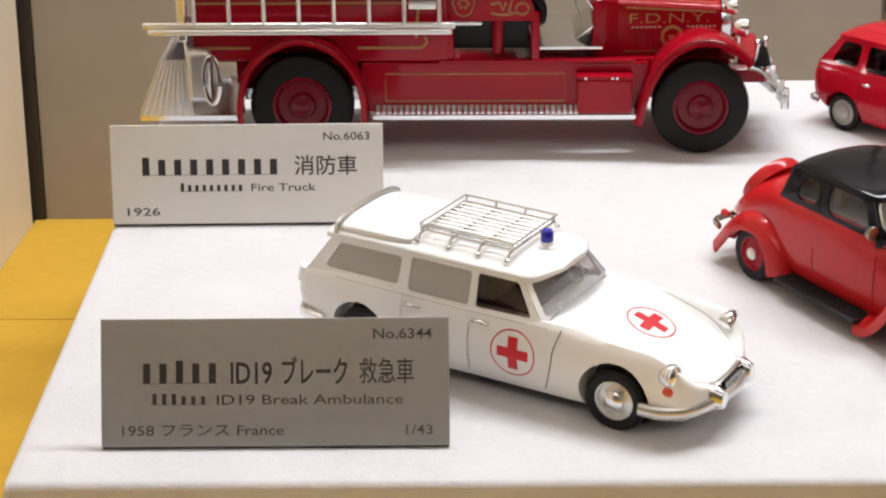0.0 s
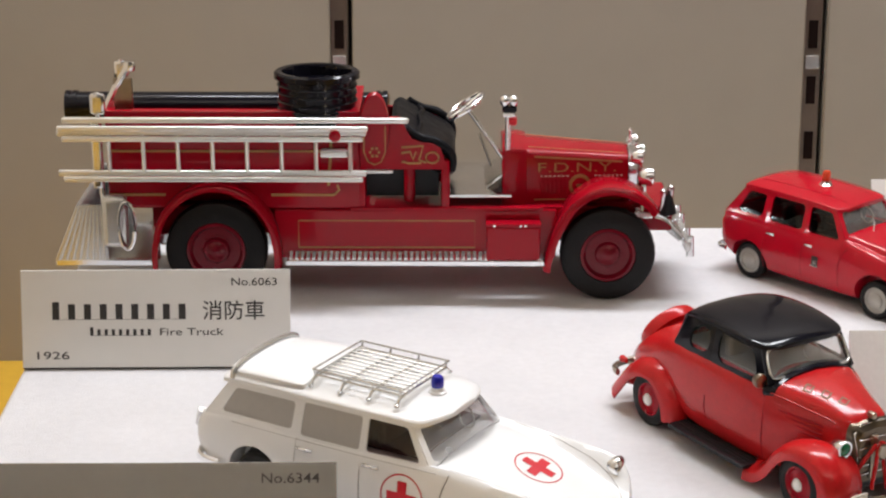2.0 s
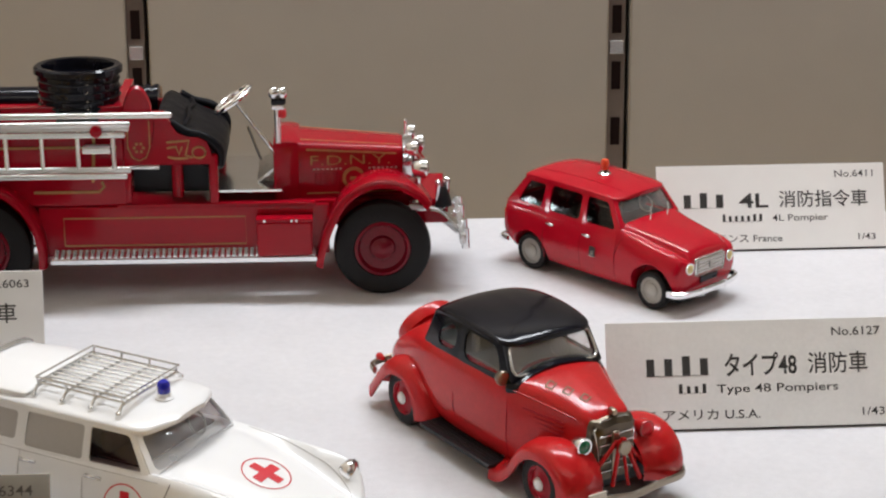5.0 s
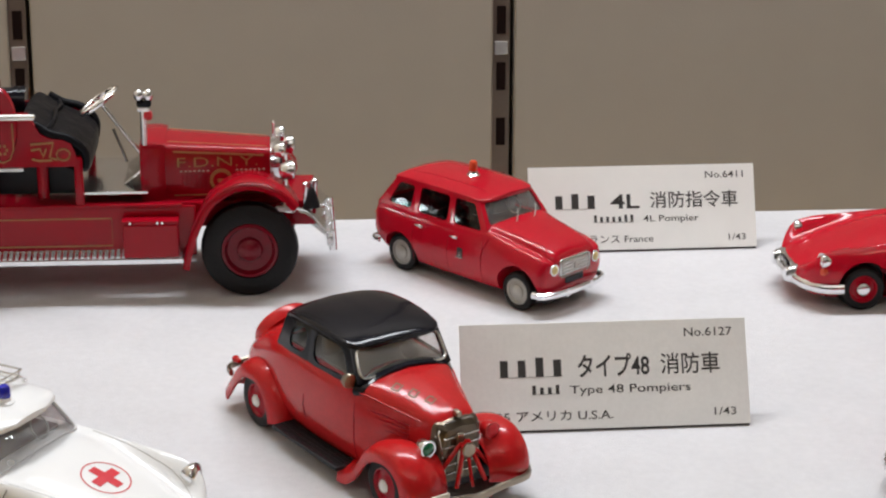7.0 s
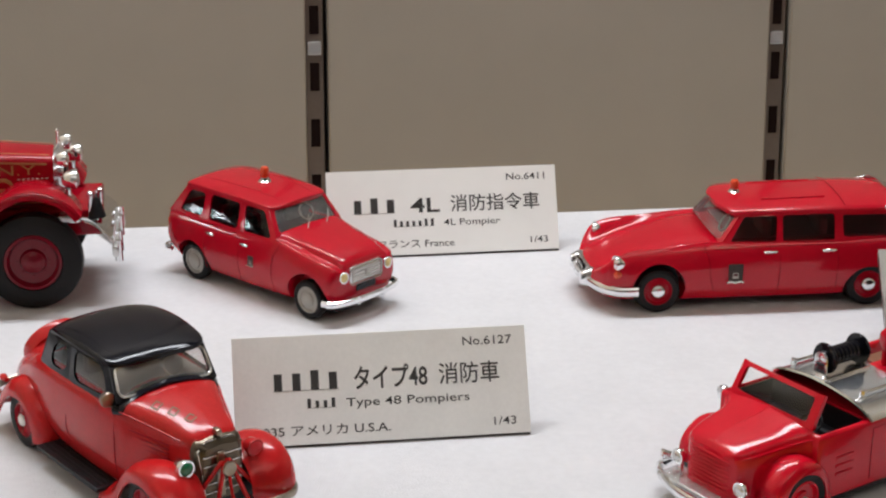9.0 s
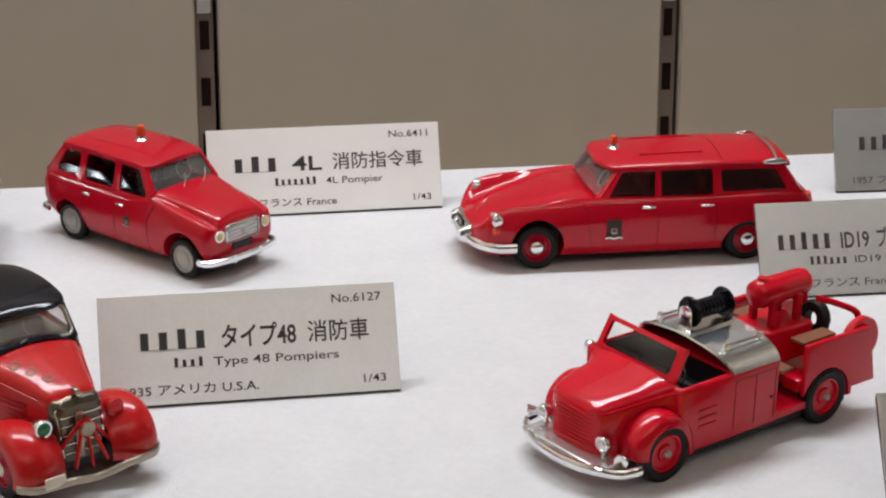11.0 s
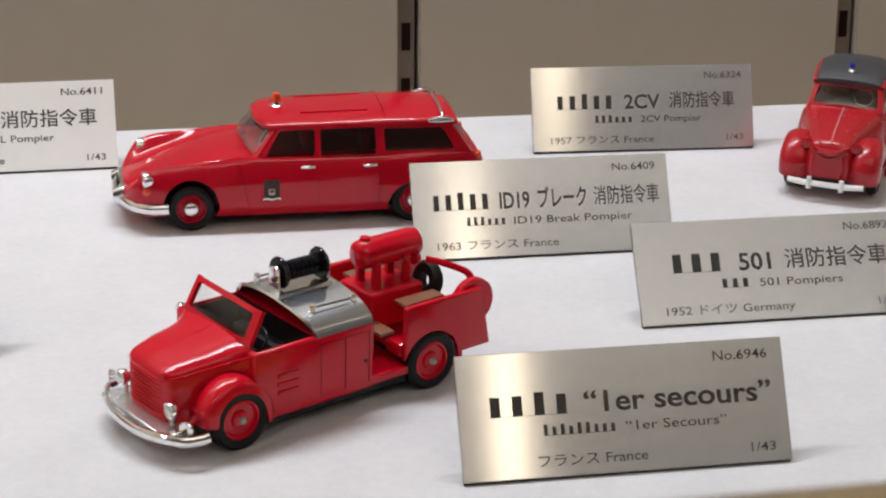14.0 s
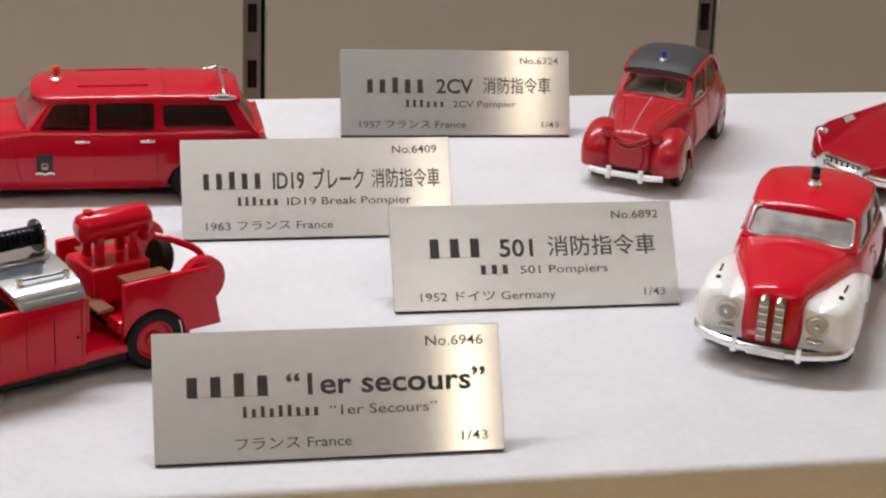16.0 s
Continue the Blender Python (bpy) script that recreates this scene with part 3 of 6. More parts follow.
placard(227.7, 83.5, -0.5, 29, "No.6409",
        span(627, 1085, ("mark", "xxlxx", 658, 765), ("w", "ID19", 780, 833), ("w", "ブレーク", 848, 935), ("kanji", "消防指令車", 948, 1066)),
        span(627, 1085, ("mark", "ltlxxx", 717, 790), ("w", "ID19 Break Pompier", 803, 1015)), ("1963 フランス France", 0.085, 0.55),
        "brushed aluminium placard before the long red estate model")
placard(282.5, 24.1, -0.5, 36, "No.6892", span(1018, 1493, ("mark", "lll", 1072, 1172), ("w", "501", 1196, 1252), ("kanji", "消防指令車", 1277, 1460)),
        span(1018, 1493, ("mark", "lll", 1158, 1212), ("w", "501 Pompiers", 1228, 1375)), ("1952 ドイツ Germany", 0.09, 0.56),
        "brushed aluminium placard beside the red and white saloon model")
placard(210.3, -59.0, -0.6, 30.5, "No.6946", span(683, 1262, ("mark", "xxlx", 727, 880), ("w", "“1er secours”", 900, 1235)),
        span(683, 1262, ("mark", "lxtxllxxx", 823, 955), ("w", "“1er Secours”", 970, 1150)), ("フランス France", 0.225, 0.555),
        "brushed aluminium placard by the open red fire tender model")

# ---- model vehicles: x to the front, y to the left, millimetres, middle of the wheelbase at the origin ----


def place(hub, turn, xf, yw):
    """The middle of a vehicle whose hub at (xf, yw) stands at hub."""
    c, s = math.cos(radians(turn)), math.sin(radians(turn))
    return hub[0] - c * xf + s * yw, hub[1] - s * xf - c * yw, turn


def section(x, zb, wb, wm, zm, ws, zs, zc, k=0.55, rise=0.75):
    """A half cross-section: floor, sill, widest line, shoulder, top."""
    return x, [(0, zb), (wb * 0.8, zb), (wb, zb + 0.7), (wm, zm), (ws, zs), (ws * k, zs + (zc - zs) * rise), (0, zc)]


def nose_section(x, zb, wb, wm, zm, ws, zs, vy, vz, hy, hz, zc):
    """A half cross-section with a wing crest (ws, zs), a valley (vy, vz) and a raised bonnet (hy, hz)."""
    return x, [(0, zb), (wb * 0.8, zb), (wb, zb + 0.7), (wm, zm), (ws, zs), (vy, vz), (hy, hz), (0, zc)]


def seam(parent, base, points, r=0.13, material=None):
    """A fine joint laid on the top of a part along plan points (x, y)."""
    tree = BVHTree.FromObject(base, bpy.context.evaluated_depsgraph_get())
    laid = []
    for p in spline([(x, y, 0) for x, y in points], 6):
        hit = tree.ray_cast(Vector((p.x * MM, p.y * MM, 0.08)), Vector((0, 0, -1)))[0]
        if hit:
            laid.append((p.x, p.y, hit.z / MM))
    return part("panel_joint", tube(laid, r, 5), material or SLOT, parent)


def roof_section(x, w, z, crown, drop=0.8):
    return x, [(0, z - drop), (w * 0.9, z - drop), (w, z), (w * 0.93, z + (crown - z) * 0.42), (w * 0.55, z + (crown - z) * 0.85), (0, crown)]


def well(x, z, r, y0, y1, side):
    """A round cutter for a wheel arch."""
    return rod((x, side * y0, z), (x, side * y1, z), r, seg=36)


def fender(parent, name, spine, lateral, side, paint, thick=0.7, label=""):
    """A wing: spine of (x, z) over the wheel from front to back, lateral of (y, drop) from the body outwards; drop goes towards the wheel."""
    pts = spline([(x, 0, z) for x, z in spine], 6)
    mid = Vector((sum(p.x for p in pts) / len(pts), 0, min(p.z for p in pts) - 1))
    lat = spline([(y, d, 0) for y, d in lateral], 3)
    rings = []
    for i, p in enumerate(pts):
        way = (pts[min(i + 1, len(pts) - 1)] - pts[max(i - 1, 0)]).normalized()
        inn = Vector((way.z, 0, -way.x))
        if inn.dot(mid - p) < 0:
            inn = -inn
        upper = [p + Vector((0, side * q.x, 0)) + inn * q.y for q in lat]
        lower = [p + Vector((0, side * (q.x - (thick if q.y > 2 else 0)), 0)) + inn * (q.y + (thick if q.y <= 2 else 0)) for q in lat][::-1]
        rings.append(upper + lower)
    return part(name, skin(bmesh.new(), rings), paint, parent, label)


def groove(parent, points, r=0.13, material=None, name="panel_joint"):
    return part(name, tube(points, r, 5), material or SLOT, parent)


def handle(parent, x, y, z, side, length=4.0, material=None):
    bm = rod((x - length / 2, side * (y + 0.5), z), (x + length / 2, side * (y + 0.5), z), 0.5, seg=8)
    box((x + length * 0.3, side * y, z), (0.6, 1.2, 0.6), bm=bm)
    box((x - length * 0.3, side * y, z), (0.6, 1.2, 0.6), bm=bm)
    return part("door_handle", bm, material or CHROME, parent)


def interior(parent, x0, x1, w, z, seats, material, wheel_at=None):
    """A dark cabin floor with seat backs and a steering wheel."""
    deck = part("interior", box(((x0 + x1) / 2, 0, z), (x1 - x0, 2 * w, 0.8), 0.2), material, parent)
    for sx, back in seats:
        for sy in (-1, 1):
            part("seat", box((sx, sy * w * 0.5, z + back / 2), (3.0, w * 0.82, back), 1.2), material, deck)
    if wheel_at:
        x, y, zz, r = wheel_at
        ring = [(x - 0.5 * r * math.sin(a), y + r * math.cos(a), zz + 0.85 * r * math.sin(a)) for a in np.linspace(0, 2 * math.pi, 18, endpoint=False)]
        part("steering_wheel", tube(ring, 0.28, 5, closed=True), GREYHUB, deck)
    return deck


def estate_hull(top, paint, wheel_rim, hub, rear_panes, front_pane, screen, tail, tyre=7.55):
    """Long low estate with a drooping nose: axles at +-36.3."""
    hull = part("body", loft([
        nose_section(58.2, 8.4, 6, 7.5, 9.6, 6.6, 11.4, 5.0, 12.0, 2.6, 12.4, 12.5),
        nose_section(56.4, 6.6, 12, 13.8, 10, 12.8, 13.3, 9.6, 13.0, 5, 13.2, 13.3),
        nose_section(53.8, 5.5, 16, 18.0, 11, 17.0, 16.6, 11.2, 14.2, 6, 14.5, 14.7),
        nose_section(51.2, 5.0, 17.2, 19.5, 11.8, 18.0, 19.4, 12.2, 15.1, 6.5, 15.5, 15.7),
        nose_section(46, 4.6, 18, 20.5, 12.5, 17.9, 21.3, 12.8, 17.2, 7, 17.6, 17.9),
        nose_section(39, 4.4, 18.4, 20.9, 13, 18.0, 22.0, 13.2, 19.3, 7.5, 20.2, 20.5),
        nose_section(30, 4.3, 18.4, 20.9, 13.5, 18.2, 22.6, 14.0, 21.6, 8.5, 22.8, 23.2),
        nose_section(22, 4.3, 18.4, 20.8, 14, 18.4, 23.0, 15.0, 22.9, 9.5, 24.2, 24.6),
        nose_section(14, 4.3, 18.4, 20.7, 14, 18.6, 23.2, 15.4, 23.4, 9.5, 24.0, 24.2),
        nose_section(0, 4.3, 18.4, 20.7, 14, 18.8, 23.2, 15.2, 23.4, 9, 23.6, 23.6),
        nose_section(-24, 4.3, 18.3, 20.6, 14, 18.7, 23.2, 15.2, 23.4, 9, 23.6, 23.6),
        nose_section(-42, 4.8, 17.6, 19.8, 14, 18.2, 23.2, 15.0, 23.4, 9, 23.6, 23.6),
        nose_section(-53, 6.4, 16.4, 18.6, 14.5, 17.4, 22.8, 14.2, 23.0, 8, 23.2, 23.2),
        nose_section(-58, 8.2, 14.8, 17.2, 15, 15.8, 21.4, 12.8, 21.8, 7, 22.0, 22.0),
        nose_section(-59.4, 9.4, 13, 15.4, 15.5, 14.2, 20.0, 11, 20.6, 6, 21.0, 21.0)], 5, 4), paint, top)
    arch = tyre + 1.45
    cut(hull, well(36.3, 8.6, arch, 12, 26, 1), well(36.3, 8.6, arch, 12, 26, -1), well(-36.3, 5.6, 8.6, 12, 26, 1), well(-36.3, 5.6, 8.6, 12, 26, -1))
    part("underbody", box((0, 0, 4.0), (96, 30, 2.0), 0.5), BLACK_MATT, top)
    for s in (1, -1):
        for x in (36.3, -36.3):
            part("wheel_well", rod((x, s * 12.1, 8.0), (x, s * 12.5, 8.0), arch - 0.3, seg=28), BLACK_MATT, top)
            wheel(top, x, s * (17.3 + (tyre - 7.55)), tyre, tyre, 4.6, s, wheel_rim, hub, 0.62, 0.34)
        window_panel(top, "front_door_frame", [(-4.6, s * 18.75, 23.0), (14.6, s * 18.3, 23.3), (8.2, s * 15.3, 32.2), (-4.6, s * 15.9, 32.6)], (0.06, 0.91, 0.07, 0.94, 0.05, 0.1), paint, front_pane, (0, s * 0.7, 0))
        window_panel(top, "rear_door_frame", [(-24.6, s * 18.75, 23.0), (-4.6, s * 18.75, 23.0), (-4.6, s * 15.9, 32.6), (-24.6, s * 15.9, 32.7)], (0.05, 0.95, 0.07, 0.94, 0.05, 0.09), paint, rear_panes, (0, s * 0.7, 0))
        window_panel(top, "quarter_frame", [(-55.0, s * 17.2, 22.8), (-24.6, s * 18.75, 23.0), (-24.6, s * 15.9, 32.7), (-48.6, s * 14.9, 32.2)], (0.14, 0.93, 0.16, 0.89, 0.05, 0.09), paint, rear_panes, (0, s * 0.7, 0))
        for x in (19.6, -4.6, -24.6):
            bend = [(x + (1.5 if x > 10 else 0), s * 18.8, 22.9), (x, s * 20.35, 18), (x - (0.6 if x > 10 else 0), s * 20.78, 12.6), (x - (2.2 if x > 10 else 0), s * 19.6, 6.6)]
            groove(top, spline(bend, 4), 0.12, (BADGE if x > 10 else GREYPANE) if paint is WHITE else RED_DEEP)
        groove(top, spline([(17.5, s * 18.95, 22.6), (0, s * 19.1, 22.45), (-24, s * 19.0, 22.45), (-46, s * 18.3, 22.4)], 4), 0.1, GREYPANE if paint is WHITE else RED_DEEP)
        handle(top, -1.2, 19.7, 20.6, s, 4.6)
        handle(top, -21.4, 19.7, 20.6, s, 4.6)
        lamp_unit(top, "headlamp", ahead(51.0, s * 17.6, 17.4, 6, s * 8), 3.1 if paint is WHITE else 2.6, 4.2, CHROME, CHROME)
        seam(top, hull, [(20.5, s * 17.2), (30, s * 16.6), (39, s * 15.6), (46, s * 14.8), (51, s * 13.4), (54.5, s * 10.8), (57.2, s * 6.2)], 0.11, GREYPANE if paint is WHITE else RED_DEEP)
        part("indicator", lathe([(1.8, -1.8), (1.7, 0), (1.1, 1.3), (0.05, 1.7)], ahead(50.2, s * 18.7, 14.0, 0, s * 40), 14), ORANGE, top)
        part("tail_lamp", rod((-57.6, s * 15.6, 22.2), (-59.4, s * 15.2, 17.6), 1.25, 0.95), tail, top)
    window_panel(top, "windscreen_frame", [(15.4, -18.1, 23.2), (15.4, 18.1, 23.2), (8.6, 15.2, 32.3), (8.6, -15.2, 32.3)], (0.035, 0.965, 0.10, 0.93, 0.04, 0.1), paint, screen, (7.6, 0, 1.4))
    window_panel(top, "tailgate_frame", [(-55.6, 17.2, 22.8), (-55.6, -17.2, 22.8), (-48.8, -14.8, 32.3), (-48.8, 14.8, 32.3)], (0.1, 0.9, 0.12, 0.9, 0.06, 0.12), paint, SMOKE, (-2.4, 0, 0))
    interior(top, -52, 11, 15.6, 23.9, ((-1.5, 6.5), (-21, 6.0)), DARKRED if paint is WHITE else CABINRED, (11.5, 7, 27.0, 3.0))
    shell = part("roof", loft([roof_section(14.8, 6.0, 33.3, 34.0), roof_section(13.0, 11.2, 32.9, 34.8), roof_section(10.4, 14.9, 32.5, 35.4), roof_section(4, 15.9, 32.8, 35.8), roof_section(-14, 16.3, 33.0, 36.2),
                               roof_section(-34, 16.1, 33.0, 36.4), roof_section(-46, 15.4, 32.6, 35.8), roof_section(-50.5, 14.6, 32.2, 34.6), roof_section(-51.4, 13.4, 32.2, 33.6)], 4, 4), paint, top)
    # bumpers
    bow = spline([(43.5, -20.9, 8.4), (49.5, -20.0, 8.2), (55.2, -15.5, 8.4), (58.6, -8, 9.0), (59.8, 0, 9.2), (58.6, 8, 9.0), (55.2, 15.5, 8.4), (49.5, 20.0, 8.2), (43.5, 20.9, 8.4)], 5)
    front = part("front_bumper", tube(bow, 1.15, 10, flat=1.55), SILVER if paint is WHITE else CHROME, top)
    for s in (1, -1):
        part("overrider", loft([section(52.5, 7.6, 1.2, 1.6, 9, 1.4, 11.2, 11.8), section(57.0, 6.8, 2.0, 2.6, 9, 2.1, 12.2, 13.2), section(60.6, 7.6, 1.4, 1.8, 9, 1.4, 11.0, 11.8)], 3, 3), CHROME, front).location = (0, s * 8.5 * MM, 0)
    part("grille_band", box((57.4, 0, 11.6), (2.0, 16, 2.6), 0.5), CHROME, front)
    back = spline([(-50, -19.2, 9.5), (-57.5, -17.5, 9.5), (-61, -8, 9.8), (-61, 8, 9.8), (-57.5, 17.5, 9.5), (-50, 19.2, 9.5)], 4)
    part("rear_bumper", tube(back, 0.9, 8, flat=1.4), CHROME, top)
    return hull, shell


def number_plate(parent, x, z, w=11.0):
    """A dark plate whose figures are plain bars."""
    plate = part("number_plate", box((x, 0, z), (0.5, w, 2.4), 0.15), BLACK, parent)
    for k in range(6):
        part("plate_bar", box((x + 0.3, (k - 2.5) * w / 6.6, z), (0.1, w * 0.09, 1.4)), SILVER, plate)
    return plate


def cross(parent, m, arm, thick, ring_r, base, way):
    """A red cross in a thin red ring, laid on the body."""
    turn = 2 * math.pi / 36
    bm = bmesh.new()
    rows = [[bm.verts.new(m @ Vector((r * math.cos(turn * k), r * math.sin(turn * k), 0))) for k in range(36)] for r in (ring_r * 0.945, ring_r)]
    for k in range(36):
        bm.faces.new((rows[0][k], rows[0][(k + 1) % 36], rows[1][(k + 1) % 36], rows[1][k]))
    ring = part("emblem_ring", bm, CROSSRED, parent, "thin red ring round a red cross")
    bm = bmesh.new()
    n, e = 14, thick / 2
    cuts = sorted(set([-e, e] + [-arm + 2 * arm * k / n for k in range(n + 1)]))
    grid = {(i, j): bm.verts.new(m @ Vector((u, v, 0))) for i, u in enumerate(cuts) for j, v in enumerate(cuts) if abs(u) <= e + 1e-6 or abs(v) <= e + 1e-6}
    for i in range(len(cuts) - 1):
        for j in range(len(cuts) - 1):
            four = [grid.get(q) for q in ((i, j), (i + 1, j), (i + 1, j + 1), (i, j + 1))]
            mid = abs(cuts[i] + cuts[i + 1]) / 2 < e or abs(cuts[j] + cuts[j + 1]) / 2 < e
            if mid and all(four):
                bm.faces.new(four)
    bmesh.ops.delete(bm, geom=[v for v in bm.verts if not v.link_faces], context="VERTS")
    mark = part("emblem_cross", bm, CROSSRED, parent, "flat red cross")
    drape(ring, base, way, 0.10)
    drape(mark, base, way, 0.12)


def badge(parent, m, w, h):
    """A small dark coat of arms, with a pale shield and a ribbon."""
    plate = part("badge", box((0, 0, 0.05), (w, h, 0.16), 0.05, m=m), BADGE, parent, "small bronze coat of arms")
    part("shield", box((0, -h * 0.1, 0.14), (w * 0.4, h * 0.3, 0.1), 0.03, m=m), GREYHUB, plate)
    part("shield_chief", box((0, -h * 0.06, 0.2), (w * 0.28, h * 0.14, 0.06), m=m), DARKRED, plate)
    part("ribbon", tube([m @ Vector((w * a, h * b, 0.18)) for a, b in ((-0.58, -0.47), (-0.4, -0.41), (-0.2, -0.43), (0, -0.49), (0.2, -0.43), (0.4, -0.41), (0.58, -0.47))], h * 0.05, 6), SILVER, plate)
    return plate


def side_frame(x, y, z, side, lean=0.0):
    """A frame on a side: its x runs level, its y up, its z outwards; lean tips it back."""
    if side < 0:
        return Matrix.Translation((x, y, z)) @ pose(0, 0, 0, 90 - lean, 0, 0)
    return Matrix.Translation((x, y, z)) @ pose(0, 0, 0, 0, 0, 180) @ pose(0, 0, 0, 90 - lean, 0, 0)


# white ambulance
top = thing("model_ambulance", *place((-129.8, -46.5), -31, 36.3, -19.5), "white die-cast ambulance model with red crosses and a chrome roof rack", "model car", "model vehicles")
hull, shell = estate_hull(top, WHITE, SILVER, CHROME, GREYPANE, SMOKE, PALEPANE, SILVER, 8.15)
cut(hull, well(-38.0, 8.4, 9.0, 12, 26, 1), well(-38.0, 8.4, 9.0, 12, 26, -1))
number_plate(top, 58.9, 11.6)
cross(top, Matrix.Translation((36.4, 0.2, 34.0)), 4.3, 2.6, 6.2, hull, (0, 0, -1))
cross(top, side_frame(8.4, -26, 14.4, -1), 4.4, 2.7, 6.3, hull, (0, 1, 0))
cross(top, side_frame(8.4, 26, 14.4, 1), 4.4, 2.7, 6.3, hull, (0, -1, 0))
beacon(top, 6.8, 0, 35.2, 1.7, 5.0, BLUE, "dark blue beacon lens", WHITE)
part("roof_cap", loft([roof_section(-25, 13.6, 35.8, 36.3), roof_section(-26.5, 14.6, 35.4, 37.2), roof_section(-36, 14.9, 35.2, 37.7), roof_section(-46, 14.2, 34.6, 37.2), roof_section(-49, 13.4, 34.2, 36.2)], 4, 4), WHITE, top)
arch = spline([(-47.4, -15.2, 33.4), (-47.4, -14.4, 35.6), (-47.3, -10, 37.0), (-47.2, 0, 37.6), (-47.3, 10, 37.0), (-47.4, 14.4, 35.6), (-47.4, 15.2, 33.4)], 4)
part("roof_strip", tube(arch, 0.75, 6), SILVER, top)
rack = part("roof_rack", tube([(-24, -11, 38.0), (3, -11, 37.7), (3, 11, 37.7), (-24, 11, 38.0)], 0.32, 6, closed=True), SILVER, top)
part("rack_rail", tube([(-24, -11.6, 39.6), (3.4, -11.6, 39.4), (3.4, 11.6, 39.4), (-24, 11.6, 39.6)], 0.28, 6, closed=True), SILVER, rack)
for k in range(9):
    y = -9.2 + 2.3 * k
    part("rack_slat", rod((-24, y, 38.1), (3, y, 37.8), 0.36, seg=6), SILVER, rack)
for x in (-23.6, -14.6, -5.8, 2.6):
    part("rack_bar", tube([(x, -13.2, 35.7), (x, -11.8, 37.2), (x, 0, 37.5), (x, 11.8, 37.2), (x, 13.2, 35.7)], 0.42, 6), SILVER, rack)
    for s in (1, -1):
        part("rack_post", rod((x, s * 11.2, 37.4), (x, s * 11.7, 39.6), 0.3, seg=6), SILVER, rack)
        part("rack_foot", box((x, s * 13.3, 35.6), (1.3, 1.0, 1.0), 0.3), SILVER, rack)

# long red estate
top = thing("model_estate_car", *place((119.7, 121.6), 179.0, 36.3, 19.5), "long glossy red estate fire car model with smoked windows", "model car", "model vehicles")
hull, shell = estate_hull(top, RED_ESTATE, RED_DEEP, CHROME, DIM, DIM, TINTED, ORANGE)
number_plate(top, 58.9, 11.6, 10)
badge(top, side_frame(10.6, 20.85, 13.6, 1, 3), 5.0, 6.6)
beacon(top, 6.7, 0, 35.0, 1.5, 4.8, ORANGE, "orange beacon lens")
arch = spline([(-45.5, -16.2, 33.6), (-45.6, -14.6, 35.4), (-45.8, -8, 36.6), (-45.8, 0, 36.8), (-45.8, 8, 36.6), (-45.6, 14.6, 35.4), (-45.5, 16.2, 33.6)], 4)
part("roof_strip", tube(arch, 0.45, 6), CHROME, top)
for s in (1, -1):
    part("strip_end", loft([(-49.5, [(0, 33.2), (0.3, 33.2), (0.5, 33.6), (0.3, 34.0), (0, 34.0)]), (-45.5, [(0, 32.9), (0.5, 32.9), (0.8, 33.8), (0.5, 34.9), (0, 34.9)]), (-41, [(0, 33.2), (0.3, 33.2), (0.5, 33.6), (0.3, 34.0), (0, 34.0)])], 3, 3), CHROME, top).location = (0, s * 15.9 * MM, 0)
groove(top, spline([(-27, -15.4, 34.9), (-27, -9, 36.25), (-27, 0, 36.5), (-27, 9, 36.25), (-27, 15.4, 34.9)], 4), 0.12, RED_DEEP)
for y in (-9, 9):
    part("roof_rib", tube([(-22, y, 36.0), (0, y, 35.6)], 0.3, 8), RED_ESTATE, top)

# red saloon, only its nose in view
top = thing("model_saloon", 403.4 + 60.0, 121.0 + 18.5, 207, "red long-nosed saloon model with round chrome lamps", "model car", "model vehicles")
hull, shell = estate_hull(top, RED_DEEP, SILVER, CHROME, DIM, DIM, SMOKE, ORANGE)
number_plate(top, 58.9, 11.6, 15.6)
# Silver patch laid on the wing as a pale highlight.
drape(part("wing_flash", box((38.0, -16.0, 22.6), (5, 2.0, 0.3), 0.1), SILVER, top), hull, (0, 0, -1), 0.2)
swell(top, 1.0, 9.0, 0.84)

# ---- small upright red estate ----
top = thing("model_small_estate", *place((4.4, 128.8), -49.8, 28.3, -15.7), "small glossy red upright estate fire car model with grey wheels", "model car", "model vehicles")
hull = part("body", loft([
    nose_section(38.2, 8.5, 10, 12.4, 12.0, 12.0, 17.6, 10.2, 17.8, 8.4, 18.6, 19.0),
    nose_section(36.8, 6.6, 12.8, 15.0, 12, 13.8, 18.8, 10.8, 18.9, 9.0, 20.6, 21.4),
    nose_section(32.5, 5.6, 14.0, 16.1, 12, 14.6, 19.8, 11.4, 20.4, 9.6, 22.4, 23.4),
    nose_section(25, 5.2, 14.6, 16.6, 12, 15.0, 20.8, 12.0, 21.8, 10.2, 23.8, 24.8),
    nose_section(16, 5.0, 15, 17.0, 12, 15.5, 22.2, 13.2, 23.6, 10.8, 25.2, 26.0),
    nose_section(11.5, 4.8, 15, 17.2, 12, 15.8, 22.8, 14.4, 24.6, 11.0, 25.8, 26.2),
    nose_section(8.5, 4.8, 15, 17.2, 12, 15.9, 22.8, 13.0, 23.1, 9.0, 23.2, 23.2),
    nose_section(-18, 4.8, 15, 17.2, 12.5, 15.9, 22.8, 13.0, 23.0, 8.9, 23.2, 23.2),
    nose_section(-34, 6, 14.8, 17.0, 13, 15.7, 22.6, 12.9, 22.9, 8.8, 23.1, 23.2),
    nose_section(-40.5, 8, 14, 16.2, 13.5, 14.9, 22.0, 12.2, 22.5, 8.3, 22.9, 23),
    nose_section(-42.2, 9.5, 12.4, 14.8, 14.5, 13.6, 20.6, 11.2, 21.1, 7.6, 21.5, 21.6)], 5, 4), RED_CRIMSON, top)
